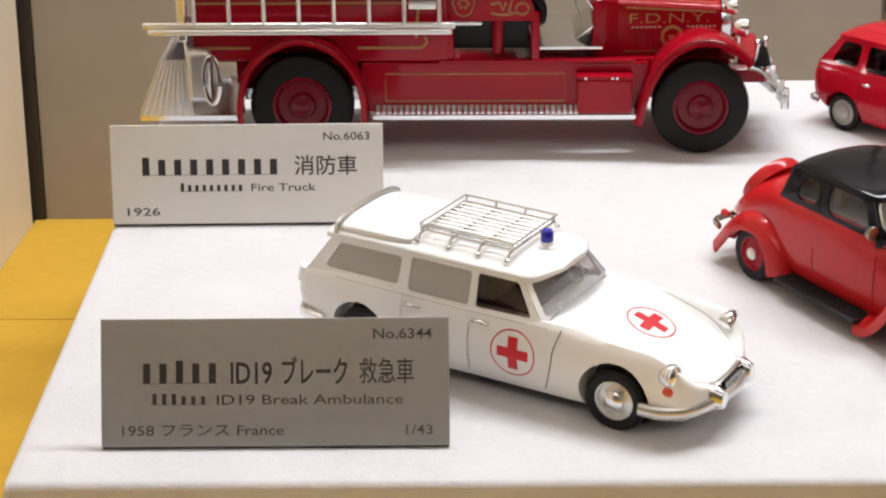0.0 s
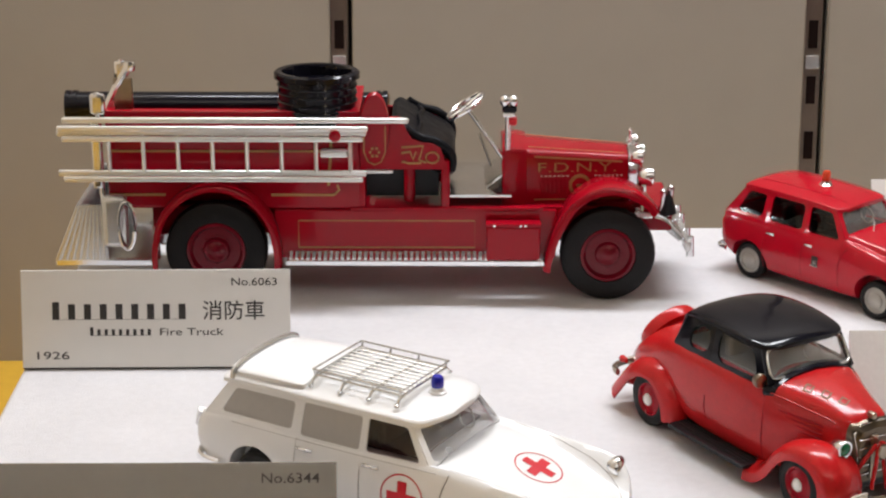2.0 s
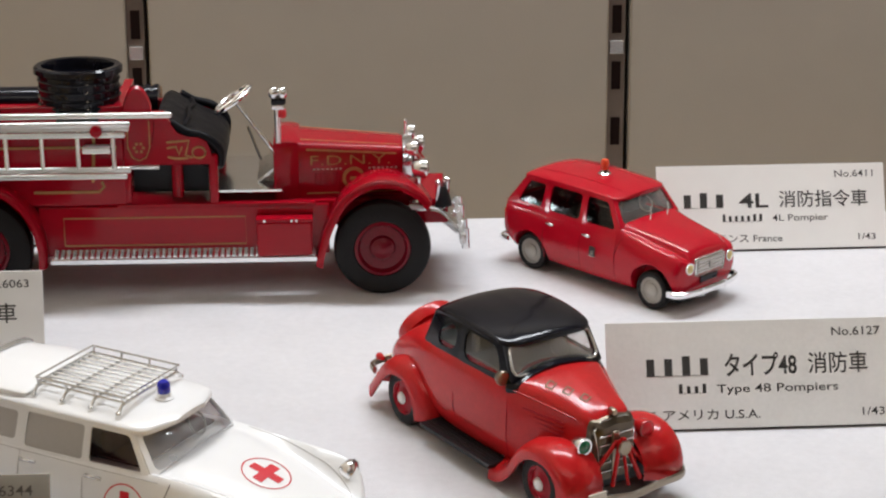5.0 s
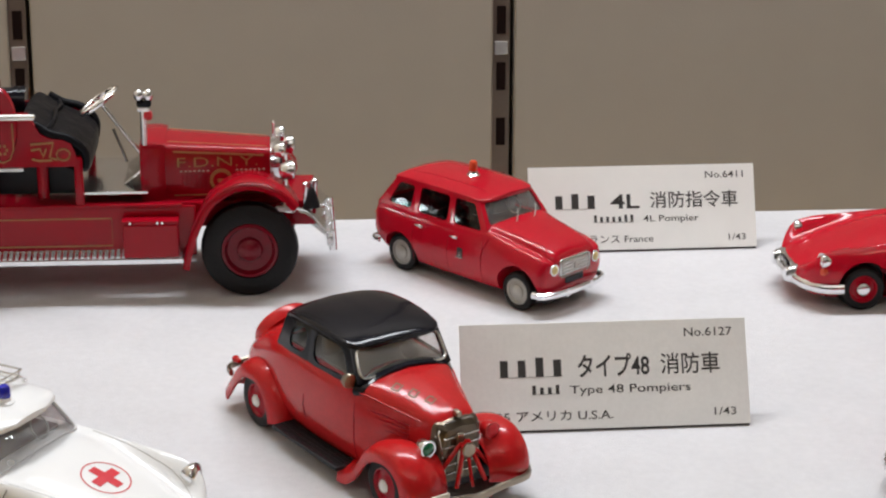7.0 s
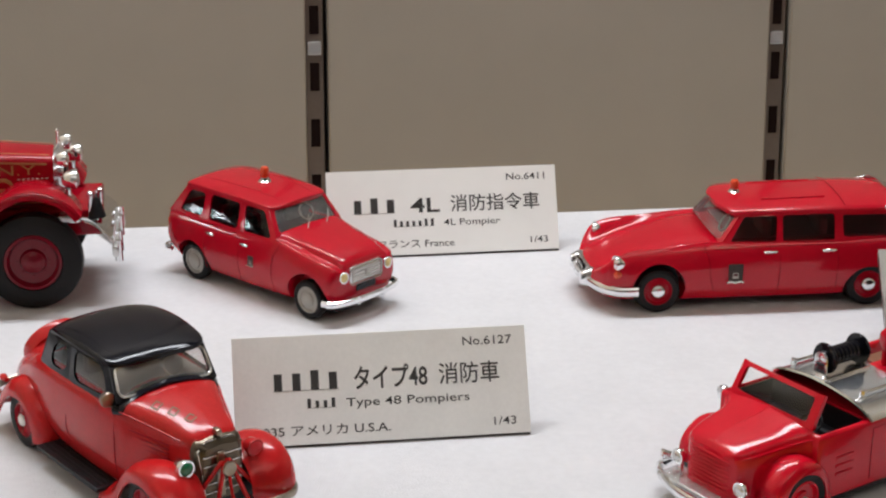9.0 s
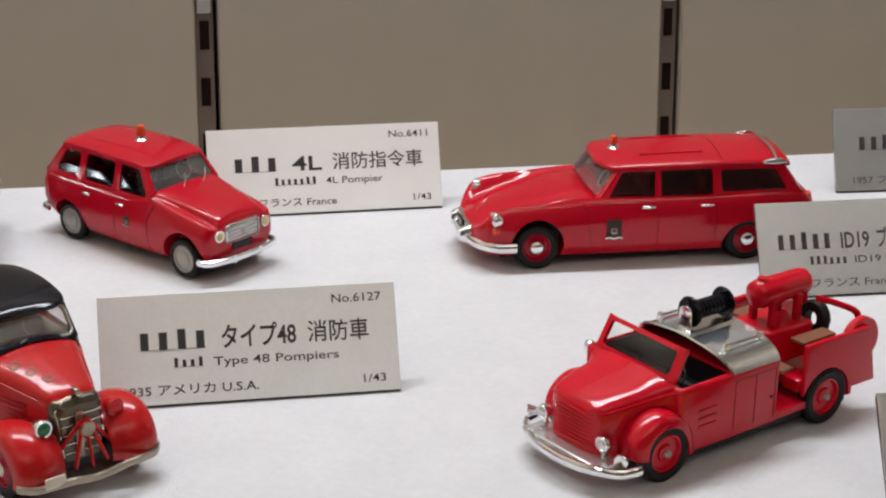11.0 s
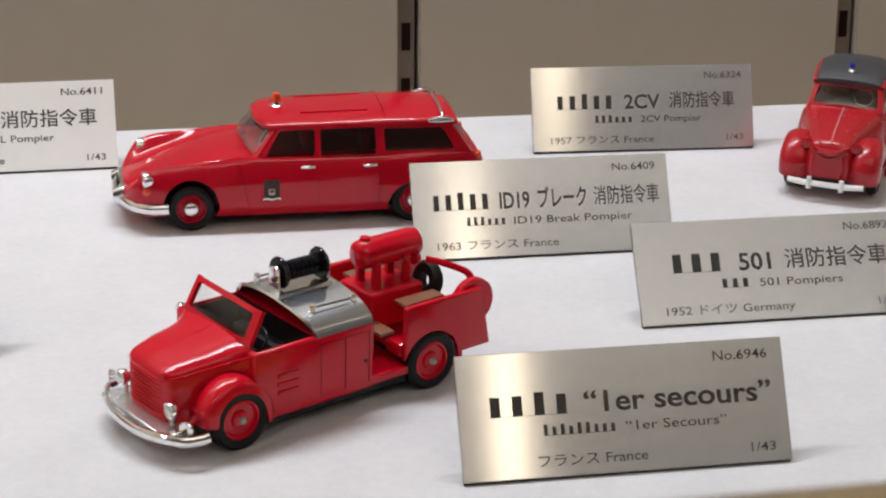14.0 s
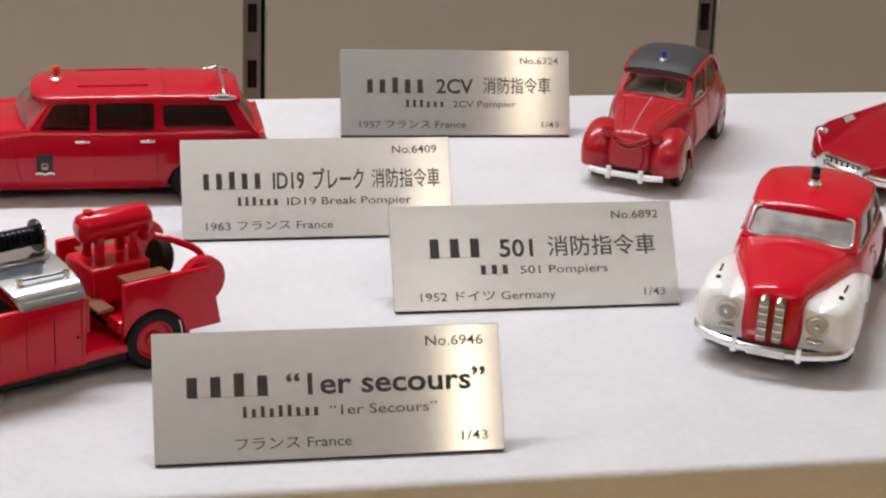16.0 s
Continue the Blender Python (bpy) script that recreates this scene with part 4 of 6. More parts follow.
cut(hull, well(26.8, 7.2, 8.6, 10, 22, 1), well(26.8, 7.2, 8.6, 10, 22, -1), well(-28.3, 6.6, 8.0, 10, 22, 1), well(-28.3, 6.6, 8.0, 10, 22, -1))
part("underbody", box((0, 0, 4.6), (72, 24, 2.0), 0.5), BLACK_MATT, top)
for s in (1, -1):
    for x in (26.8, -28.3):
        wheel(top, x, s * 14.0, 6.7, 6.7, 3.7, s, GREYHUB, GREYHUB, 0.66, 0.4)
    window_panel(top, "front_door_frame", [(-4.5, s * 15.9, 22.6), (13.2, s * 15.6, 22.9), (6.0, s * 12.9, 33.0), (-4.5, s * 13.4, 33.4)], (0.08, 0.86, 0.10, 0.90, 0.07, 0.12), RED_CRIMSON, DARKPANE, (0, s * 0.5, 0))
    window_panel(top, "rear_door_frame", [(-22, s * 15.9, 22.6), (-4.5, s * 15.9, 22.6), (-4.5, s * 13.4, 33.4), (-22, s * 13.4, 33.4)], (0.10, 0.91, 0.10, 0.90, 0.09, 0.12), RED_CRIMSON, DARKPANE, (0, s * 0.5, 0))
    window_panel(top, "quarter_frame", [(-40.2, s * 15.0, 22.4), (-22, s * 15.9, 22.6), (-22, s * 13.4, 33.4), (-33.2, s * 12.6, 32.8)], (0.22, 0.90, 0.14, 0.88, 0.10, 0.14), RED_CRIMSON, DARKPANE, (0, s * 0.5, 0))
    for x in (11.5, -4.5, -21.6):
        groove(top, spline([(x + (2.5 if x > 0 else 0), s * 15.95, 22.4), (x, s * 17.0, 17), (x, s * 17.25, 12), (x, s * 15.9, 6.2)], 4), 0.11, RED_DEEP)
    handle(top, -1.6, 16.45, 19.3, s, 3.2)
    handle(top, -18.4, 16.45, 19.3, s, 3.2)
    lamp_unit(top, "headlamp", ahead(38.6, s * 10.4, 16.0, 4, s * 4), 1.9, 2.2, CHROME, AMBER, "yellow headlamp lens")
    part("tail_lamp", box((-41.8, s * 14.2, 17.5), (1.0, 1.8, 3.6), 0.4), ORANGE, top)
badge(top, side_frame(1.6, -17.2, 14.4, -1, 2), 2.6, 3.6)
badge(top, side_frame(1.6, 17.2, 14.4, 1, 2), 2.6, 3.6)
window_panel(top, "windscreen_frame", [(12.4, -15.2, 24.6), (12.4, 15.2, 24.6), (6.4, 12.9, 33.1), (6.4, -12.9, 33.1)], (0.055, 0.945, 0.09, 0.92, 0.07, 0.16), RED_CRIMSON, CLEAN, (2.2, 0, 0.6))
window_panel(top, "tailgate_frame", [(-41.0, 15.0, 22.6), (-41.0, -15.0, 22.6), (-33.6, -12.6, 32.9), (-33.6, 12.6, 32.9)], (0.12, 0.88, 0.16, 0.88, 0.08, 0.12), RED_CRIMSON, DARKPANE, (-0.3, 0, 0))
interior(top, -39, 8, 13.8, 23.3, ((-1, 6.5), (-18, 6.0)), BLACK_MATT, (5.5, 5.5, 27.6, 3.0))
for k in range(3):
    for s in (1, -1):
        part("cabin_rail", rod((-3.6, s * 12.6, 25.4 + 2.2 * k), (8.4 - 2 * k, s * 12.6, 25.4 + 2.2 * k), 0.22, seg=6), SILVER, top)
shell = part("roof", loft([roof_section(8.4, 9.6, 33.2, 33.9), roof_section(6.6, 12.8, 33.1, 34.5), roof_section(0, 13.7, 33.5, 35.6), roof_section(-14, 13.9, 33.6, 36.2), roof_section(-28, 13.6, 33.4, 35.7),
                   roof_section(-33.4, 12.9, 32.9, 34.8), roof_section(-35.2, 11.4, 32.6, 33.6)], 4, 4), RED_CRIMSON, top)
for s in (1, -1):
    seam(top, shell, [(5.5, s * 7.0), (-10, s * 8.0), (-30, s * 8.4)], 0.12, RED_DEEP)
beacon(top, -8.8, 0, 35.7, 1.55, 5.8, ORANGE, "orange beacon lens")
for y in (-3.5, 5.5):
    part("wiper", tube([(15.2, y, 25.8), (13.9, y + 2.0, 27.6), (12.6, y + 3.0, 29.2)], 0.17, 5), GREYHUB, top)
grille = part("grille", box((38.0, 0, 15.6), (1.6, 15.6, 6.6), 1.5, seg=3), SILVER, top)
part("grille_mesh", box((38.5, 0, 15.6), (1.0, 13.6, 5.0), 0.9), GREYHUB, grille)
for k in range(4):
    part("grille_bar", box((39.0, 0, 13.8 + 1.2 * k), (0.2, 12.6, 0.4), 0.08), SILVER, grille)
part("grille_emblem", box((39.2, 0, 15.6), (0.4, 1.7, 2.4), 0.15), GREYHUB, grille)
part("number_plate", box((38.4, 0, 10.9), (0.6, 9, 2.2), 0.2), BLACK, top, "blank black number plate")
part("front_bumper", tube(spline([(34.4, -16.4, 7.6), (38.0, -15.4, 7.6), (40.1, -9, 7.6), (40.6, 0, 7.6), (40.1, 9, 7.6), (38.0, 15.4, 7.6), (34.4, 16.4, 7.6)], 4), 0.75, 8, flat=1.5), CHROME, top)
part("rear_bumper", tube(spline([(-39, -16.2, 9.0), (-43.2, -14.6, 9.0), (-44.2, 0, 9.0), (-43.2, 14.6, 9.0), (-39, 16.2, 9.0)], 4), 0.7, 8, flat=1.4), CHROME, top)
for s in (1, -1):
    part("overrider", rod((41.1, s * 6, 6.4), (41.1, s * 6, 9.2), 0.5, 0.4, 8), CHROME, top)
for s in (1, -1):
    seam(top, hull, [(37.2, s * 8.6), (30, s * 9.6), (22, s * 10.4), (14.6, s * 12.2)], 0.12, RED_DEEP)

# ---- red coupe with a black top ----
top = thing("model_coupe", *place((-49.8, -13.2), -60.0, 33.0, -18.6), "orange-red coupe fire model with a black top and running boards", "model car", "model vehicles")
hull = part("body", loft([
    section(39.4, 9.0, 4.6, 5.0, 12, 4.6, 22.4, 24.6, 0.6),
    section(37.0, 7.5, 6.6, 7.2, 14, 6.8, 24.0, 26.8, 0.6),
    section(30, 7.0, 8.8, 9.8, 15, 9.2, 25.0, 29.0, 0.6),
    section(21, 6.5, 12.0, 13.2, 15, 12.6, 26.4, 31.0, 0.6),
    section(14, 6.3, 14.4, 15.9, 15, 15.0, 27.6, 31.2, 0.6),
    section(2, 6.2, 15.4, 17.4, 15.5, 16.6, 28.2, 29.2),
    section(-14, 6.2, 15.4, 17.8, 15.5, 16.8, 28.4, 29.4),
    section(-27, 6.6, 14.2, 17.2, 15, 16.0, 27.0, 30.2),
    section(-38, 7.4, 12.0, 15.4, 14, 14.0, 22.6, 28.0),
    section(-48, 8.6, 9.6, 12.6, 13, 11.4, 18.6, 23.0),
    section(-54.6, 10.0, 7.4, 8.8, 12, 7.6, 14.2, 16.0)], 5, 4), RED_ORANGE, top)
cut(hull, well(33, 8.2, 9.0, 8.5, 24, 1), well(33, 8.2, 9.0, 8.5, 24, -1), well(-33, 8.2, 9.0, 11.5, 24, 1), well(-33, 8.2, 9.0, 11.5, 24, -1))
part("underbody", box((-4, 0, 6.0), (84, 18, 2.0), 0.5), BLACK_MATT, top)
FRONT_WING = [(46.6, 6.6), (46.4, 11.0), (44.2, 15.6), (39.6, 18.8), (33.6, 19.6), (27.4, 18.0), (22.4, 14.2), (18.8, 9.6), (15.4, 6.6), (11.6, 5.9)]
REAR_WING = [(-19.4, 5.6), (-20.6, 10.4), (-23.6, 15.6), (-28.4, 19.2), (-33.4, 20.0), (-39.2, 18.8), (-44.8, 14.8), (-49.4, 9.4), (-51.8, 6.4)]
for s in (1, -1):
    for x in (33, -33):
        wheel(top, x, s * 17.0, 8.1, 8.1, 4.2, s, RED_DEEP, CREAM, 0.60, 0.24)
    fender(top, "front_wing", FRONT_WING, [(7.5, 2.2), (11, 0.4), (14.5, -0.3), (17.8, 0.2), (19.8, 1.8), (20.4, 4.4)], s, RED_ORANGE)
    fender(top, "rear_wing", REAR_WING, [(11.5, 1.6), (14, 0.3), (16.8, 0.1), (18.9, 1.2), (20.2, 3.6), (20.4, 5.0)], s, RED_ORANGE)
    part("running_board", box((-3.2, s * 17.9, 5.6), (33.5, 7.2, 1.3), 0.4), BLACK_MATT, top)
    for k in range(4):
        part("tread_rib", box((-3.2, s * (15.4 + 1.35 * k), 6.35), (31, 0.5, 0.3), 0.1), RUBBER, top)
    window_panel(top, "door_frame", [(-8.0, s * 16.8, 28.0), (14.2, s * 15.4, 28.4), (9.2, s * 14.1, 38.4), (-8.0, s * 15.0, 39.0)], (0.12, 0.88, 0.14, 0.88, 0.14, 0.24), BLACK, GLASS, (0, s * 0.7, 0))
    window_panel(top, "quarter_frame", [(-25.6, s * 15.8, 27.4), (-8.0, s * 16.8, 28.0), (-8.0, s * 15.0, 39.0), (-21.8, s * 14.2, 37.6)], (0.36, 0.90, 0.20, 0.84, 0.18, 0.24), BLACK, GLASS, (0, s * 0.7, 0))
    groove(top, spline([(-8.0, s * 17.1, 26.4), (-8.4, s * 17.75, 20), (-8.6, s * 17.8, 14), (-8.2, s * 15.6, 7.2)], 4), 0.12, RED_DEEP)
    groove(top, spline([(14.0, s * 15.4, 26.0), (14.2, s * 15.95, 20), (14.0, s * 15.9, 13), (13.8, s * 14.6, 7.2)], 4), 0.12, RED_DEEP)
    for k in range(4):
        groove(top, [(18.5 - 0.4 * k, s * 14.0, 23.2 - 1.35 * k), (31, s * (9.5 + 0.05 * k), 22.0 - 1.2 * k)], 0.28, RED_DEEP, "hood_louvre")
    part("belt_trim", tube(spline([(34, s * 8.0, 24.0), (22, s * 12.4, 26.2), (14, s * 15.2, 27.4), (-4, s * 16.9, 27.8), (-20, s * 16.5, 27.4), (-36, s * 13.8, 22.6)], 5), 0.22, 5), RED_ORANGE, top)
    lamp_unit(top, "headlamp", ahead(40.6, s * 10.3, 19.4, 0, 0), 2.3, 4.4, RED_ORANGE if s > 0 else CHROME, GREEN if s < 0 else CROSSRED, "green headlamp lens" if s < 0 else "red headlamp lens")
    part("lamp_stalk", rod((37.4, s * 10.3, 15.6), (38.2, s * 10.3, 18.2), 0.6, seg=8), RED_ORANGE, top)
part("wing_mirror", lathe([(0.05, -1.8), (1.6, -1.4), (2.1, 0), (1.8, 0.5), (0.05, 0.7)], ahead(13.4, -16.9, 30.4, 0, 0), 14), NICKEL, top)
part("mirror_stalk", rod((13.0, -15.2, 27.6), (13.2, -16.8, 29.6), 0.3, seg=6), NICKEL, top)
window_panel(top, "windscreen_frame", [(15.0, -15.2, 29.2), (15.0, 15.2, 29.2), (9.8, 14.1, 38.4), (9.8, -14.1, 38.4)], (0.05, 0.95, 0.14, 0.88, 0.06, 0.16), BLACK, PALEPANE, (2.2, 0, 0.4), SILVER)
window_panel(top, "rear_frame", [(-26.8, 15.5, 27.0), (-26.8, -15.5, 27.0), (-22.4, -14.2, 37.6), (-22.4, 14.2, 37.6)], (0.25, 0.75, 0.3, 0.8, 0.1, 0.2), BLACK, SMOKE, (-2.6, 0, 0))
part("roof", loft([roof_section(12.2, 10.6, 38.2, 38.8), roof_section(10.2, 14.0, 38.3, 40.0), roof_section(5, 15.4, 38.6, 41.6), roof_section(-5, 15.9, 39.0, 42.6), roof_section(-15, 15.5, 38.6, 42.0), roof_section(-21.4, 14.3, 37.4, 40.2), roof_section(-25.4, 12.8, 35.2, 37.2), roof_section(-28.0, 10.6, 32.2, 33.4)], 4, 4), BLACK, top)
interior(top, -24, 12, 13.8, 29.6, ((-6.5, 6.0),), GREYHUB, (8.0, 6.0, 32.4, 2.8))
part("cowl", loft([section(16.6, 25, 12.6, 14.2, 26, 14.0, 28.4, 32.0), section(13.6, 25, 14.2, 15.6, 26, 15.4, 28.6, 32.6)], 3, 4), BLACK, top)
grille = part("grille", loft([section(41.1, 8.6, 4.8, 5.4, 12, 5.0, 22, 23.6), section(39.4, 8.2, 6.2, 6.9, 12, 6.6, 23, 25.2), section(37.6, 8.2, 6.6, 7.4, 12, 7.1, 23.2, 25.8)], 3, 4), DARKNICKEL, top)
for k in range(5):
    part("grille_bar", box((41.1, 0, 11.0 + 2.5 * k), (0.7, 10.2 + 0.25 * k, 0.4), 0.1), SILVER, grille)
part("grille_rib", box((41.3, -0.6, 15.6), (0.8, 2.2, 12.6), 0.3), NICKEL, grille)
part("grille_frame", tube([(41.0, -5.2, 10), (40.6, -5.6, 16), (39.8, -6.4, 22.6), (39.6, -4.0, 24.6), (39.6, 4.0, 24.6), (39.8, 6.4, 22.6), (40.6, 5.6, 16), (41.0, 5.2, 10)], 0.32, 6), SILVER, grille)
part("radiator_cap", box((39.0, 0, 26.4), (2.6, 1.6, 1.8), 0.5), NICKEL, grille)
part("front_valance", box((38.4, 0, 8.6), (5.0, 21, 5.0), 0.8), BLACK_MATT, top)
part("siren", lathe([(0.05, -2.2), (1.4, -2.0), (1.7, 0.4), (2.1, 1.2), (1.8, 1.5), (0.05, 1.2)], ahead(43.4, 0, 18.0), 16), NICKEL, top)
bm = rod((46.4, 0, 8.2), (43.0, 0, 20.4), 0.45, seg=8)
part("lamp_bar", bm, RED_ORANGE, top)
for s in (1, -1):
    part("brace", rod((43.2, s * 0.6, 20.0), (45.6, s * 4.6, 8.6), 0.6, seg=8), RED_ORANGE, top)
    part("long_brace", rod((42.6, s * 1.0, 19.6), (41.4, s * 9.2, 10.0), 0.6, seg=8), RED_ORANGE, top)
bow = spline([(44.0, -20.2, 7.2), (48.0, -16.5, 7.4), (49.6, -8, 7.8), (49.2, 0, 6.6), (49.6, 8, 7.8), (48.0, 16.5, 7.4), (44.0, 20.2, 7.2)], 5)
part("front_bumper", tube(bow, 0.7, 8, flat=1.6), NICKEL, top)
part("number_plate", box((49.6, -12.6, 9.2), (0.6, 5.6, 3.0), 0.2), PALE, top, "pale blank number plate")
part("rear_bumper", tube(spline([(-50, -17.5, 10.4), (-55, -14.5, 10.4), (-56.6, 0, 10.4), (-55, 14.5, 10.4), (-50, 17.5, 10.4)], 4), 0.7, 8, flat=1.6), NICKEL, top)
for s in (1, -1):
    part("bumper_arm", rod((-48, s * 10, 10.6), (-55.6, s * 10, 10.4), 0.5, seg=8), NICKEL, top)
    part("tail_lamp", lathe([(0.05, -2.4), (0.7, -2.0), (1.2, 0), (1.0, 0.6), (0.05, 0.8)], Matrix.Translation((-50.4, s * 15.6, 14.2)) @ pose(0, 0, 0, 0, -90, 0), 12), RED_ORANGE, top)
spare = part("spare_wheel_cover", lathe([(9.2, -2.4), (9.6, 0.2), (9.2, 1.4), (6.0, 2.2), (2.0, 2.6), (0.05, 2.6)], Matrix.Translation((-48.2, 0, 21.4)) @ pose(0, 0, 0, 0, -60, 0), 30), RED_ORANGE, top)
for k in range(3):
    m = Matrix.Translation((31.6 - 4.6 * k, -3.2 - 2.2 * k, 34.0)) @ pose(0, 0, 0, 0, 0, 110)
    bm = bmesh.new()
    for c, d in (((0, 1.0), (2.6, 0.45)), ((0, -1.0), (2.6, 0.45)), ((-1.1, 0), (0.5, 1.5)), ((1.1, 0.2), (0.5, 1.1))):
        bmesh.ops.create_grid(bm, x_segments=2, y_segments=2, size=0.5, matrix=m @ Matrix.Translation((*c, 0)) @ Matrix.Diagonal((*d, 1, 1)))
    drape(part("hood_letter_bar", bm, WORNGOLD, top, "worn gold mark"), hull, (0, 0, -1), 0.12)


# ---- open red fire tender ----
top = thing("model_fire_tender", *place((118.2, -30.6), 206.5, 30.0, 19.0), "open red fire tender model with silver cover and hose reel", "model car", "model vehicles")
nose = part("hood", loft([
    section(46.3, 6.5, 5.6, 6.2, 12, 5.8, 18.8, 20.0, 0.7, 0.7),
    section(45.0, 6.0, 8.6, 9.2, 12, 8.9, 19.8, 21.8, 0.7, 0.7),
    section(42.2, 6.0, 10.2, 10.8, 12, 10.4, 20.1, 23.1, 0.7, 0.72),
    section(37, 6.0, 11.4, 12.2, 12, 11.7, 20.8, 24.3, 0.7, 0.72),
    section(31, 6.0, 12.6, 13.4, 12, 12.8, 21.5, 25.3, 0.7, 0.72),
    section(27.5, 6.0, 14.0, 14.8, 12.5, 14.1, 22.3, 26.0, 0.71, 0.74),
    section(25, 6.0, 16.6, 17.4, 13, 16.8, 23.4, 26.6, 0.72, 0.76)], 5, 5), RED, top)
cut(nose, well(30.2, 8.0, 9.3, 9.5, 24, 1), well(30.2, 8.0, 9.3, 9.5, 24, -1))
body = part("body", box((7.4, 0, 15.1), (36.8, 37.6, 19.0), 1.2, seg=3), RED, top)
cut(body, box((15.8, 0, 22), (17.6, 34.6, 22), 0.6))
part("cabin_floor", box((15.8, 0, 11.6), (17.4, 34.4, 1.0), 0.2), BLACK_MATT, top)
for s in (1, -1):
    part("cabin_liner", box((15.8, s * 17.1, 17.6), (17.0, 0.3, 12.6)), BLACK_MATT, top)
for x in (7.3, 24.3):
    part("cabin_liner", box((x, 0, 17.6), (0.3, 34.0, 12.6)), BLACK_MATT, top)
part("cabin_seat", box((8.6, 0, 14), (5.0, 31, 8), 1.5), BLACK_MATT, top)
part("dashboard", box((24.0, 0, 22.6), (2.4, 32, 3.6), 0.9), BLACK_MATT, top)
ring = [(18.0 - 1.6 * math.sin(a), 8 + 3.4 * math.cos(a), 23.0 + 2.6 * math.sin(a)) for a in np.linspace(0, 2 * math.pi, 18, endpoint=False)]
part("steering_wheel", tube(ring, 0.35, 6, closed=True), BLACK_MATT, top)
window_panel(top, "windscreen_frame", [(25.4, -15.2, 25.4), (25.4, 15.2, 25.4), (21.0, 14.8, 33.8), (21.0, -14.8, 33.8)], (0.075, 0.925, 0.16, 0.88, 0.04, 0.07), RED, GLASS, (2.4, 0, 0.4), thick=1.2)
# silver vaulted cover behind the cabin, with the hose reel on it
bm = bmesh.new()
prof = spline([(0, -18.6, 24.2), (0, -16.8, 26.6), (0, -11.5, 29.0), (0, 0, 30.4), (0, 11.5, 29.0), (0, 16.8, 26.6), (0, 18.6, 24.2)], 4)
rings = [[(x + (2.5 if x > 0 else 0) * (p.z - 24) / 6, p.y * k, 24.0 + (p.z - 24.0) * k) for p in prof] for x, k in ((-10.6, 1.0), (6.6, 1.0), (6.6, 0.94), (-10.6, 0.94), (-10.6, 1.0))]
cover = part("cover", skin(bm, rings, close_ring=False, caps=False), COVER, top, "polished silver vaulted cover")
part("cover_edge", tube([(6.6 + 2.5 * (p.z - 24) / 6, p.y, p.z) for p in prof], 0.5, 6), CHROME, cover)
part("cover_bulkhead", skin(bmesh.new(), [[(-9.8, p.y * 0.93, 24 + (p.z - 24) * 0.93) for p in prof], [(-9.2, p.y * 0.93, 24 + (p.z - 24) * 0.93) for p in prof]]), BLACK_MATT, cover)
for s in (1, -1):
    part("cover_rail", rod((-8.6, s * 12.6, 29.7), (4.6, s * 12.6, 29.9), 0.42, seg=8), CHROME, cover)
    for x in (-8.4, 4.4):
        part("rail_knob", lathe([(0.8, -1.2), (1.0, 0), (0.8, 0.9), (0.05, 1.1)], Matrix.Translation((x, s * 12.6, 29.8)), 10), CHROME, cover)
    groove(cover, [(-9.0, s * 17.5, 25.9), (5.5, s * 17.5, 25.9)], 0.14, GREYHUB, "cover_line")
reel = part("hose_reel", rod((-6.4, 0, 35.6), (5.6, 0, 35.6), 2.3, seg=22), BLACK, top, "black hose reel on chrome brackets")
for x in (-6.6, 5.8):
    part("reel_flange", lathe([(0.05, -0.6), (4.1, -0.5), (4.3, 0), (4.1, 0.5), (0.05, 0.6)], ahead(x, 0, 35.6), 24), BLACK, reel)
for x in (-8.2, 7.4):
    part("reel_bracket", box((x, 0, 33.2), (0.7, 4.6, 6.4), 0.3), CHROME, reel)
    part("reel_hub", lathe([(2.2, -0.3), (2.1, 0.4), (1.0, 0.6), (0.05, 0.6)], ahead(x, 0, 35.6), 18), CHROME, reel)
for k in range(8):
    part("hose_coil", lathe([(2.2, -0.7), (2.65, -0.4), (2.65, 0.4), (2.2, 0.7)], ahead(-5.6 + 1.45 * k, 0, 35.6), 20), BLACK, reel)
part("reel_base", box((-0.4, 0, 30.6), (17, 6.0, 0.9), 0.3), CHROME, reel)
# side doors, step and deck
for s in (1, -1):
    for x0, x1 in ((6.0, -1.6), (-1.6, -9.2)):
        groove(top, [(x0, s * 18.85, 8), (x0, s * 18.85, 22.4), (x1, s * 18.85, 22.4), (x1, s * 18.85, 8)], 0.14, RED_DEEP)
    for k in range(3):
        part("side_louvre", box((16.0, s * 18.7, 12.4 + 2.3 * k), (6.6, 0.9, 1.3), 0.4), RED, top)
    part("door_catch", rod((-8.0, s * 18.7, 14.2), (-8.0, s * 19.2, 14.2), 0.4, seg=8), BLACK_MATT, top)
part("chassis", box((-1, 0, 4.9), (78, 34.5, 2.6), 0.5), BLACK_MATT, top)
part("deck", box((-16.6, 0, 7.6), (13.6, 37.4, 2.4), 0.4), RED, top)
part("rear_floor", box((-33.6, 0, 12.0), (24, 33.0, 1.4), 0.3), RED, top)
for s in (1, -1):
    panel = part("rear_side", box((-33.4, s * 17.9, 15.6), (24.6, 1.8, 19.4), 0.7, seg=3), RED, top)
    cut(panel, well(-30.0, 7.4, 9.3, 14, 24, s), box((-46.5, s * 18, 5.0), (12, 6, 7), m=Matrix()))
    for v in panel.data.vertices:
        if v.co.x < -44 * MM:
            v.co.x -= 0.0012 + (25.3 * MM - v.co.z) * 0.2
    part("inner_arch", box((-30.0, s * 13.6, 12.5), (19, 6.4, 4), 1.0), RED, top)
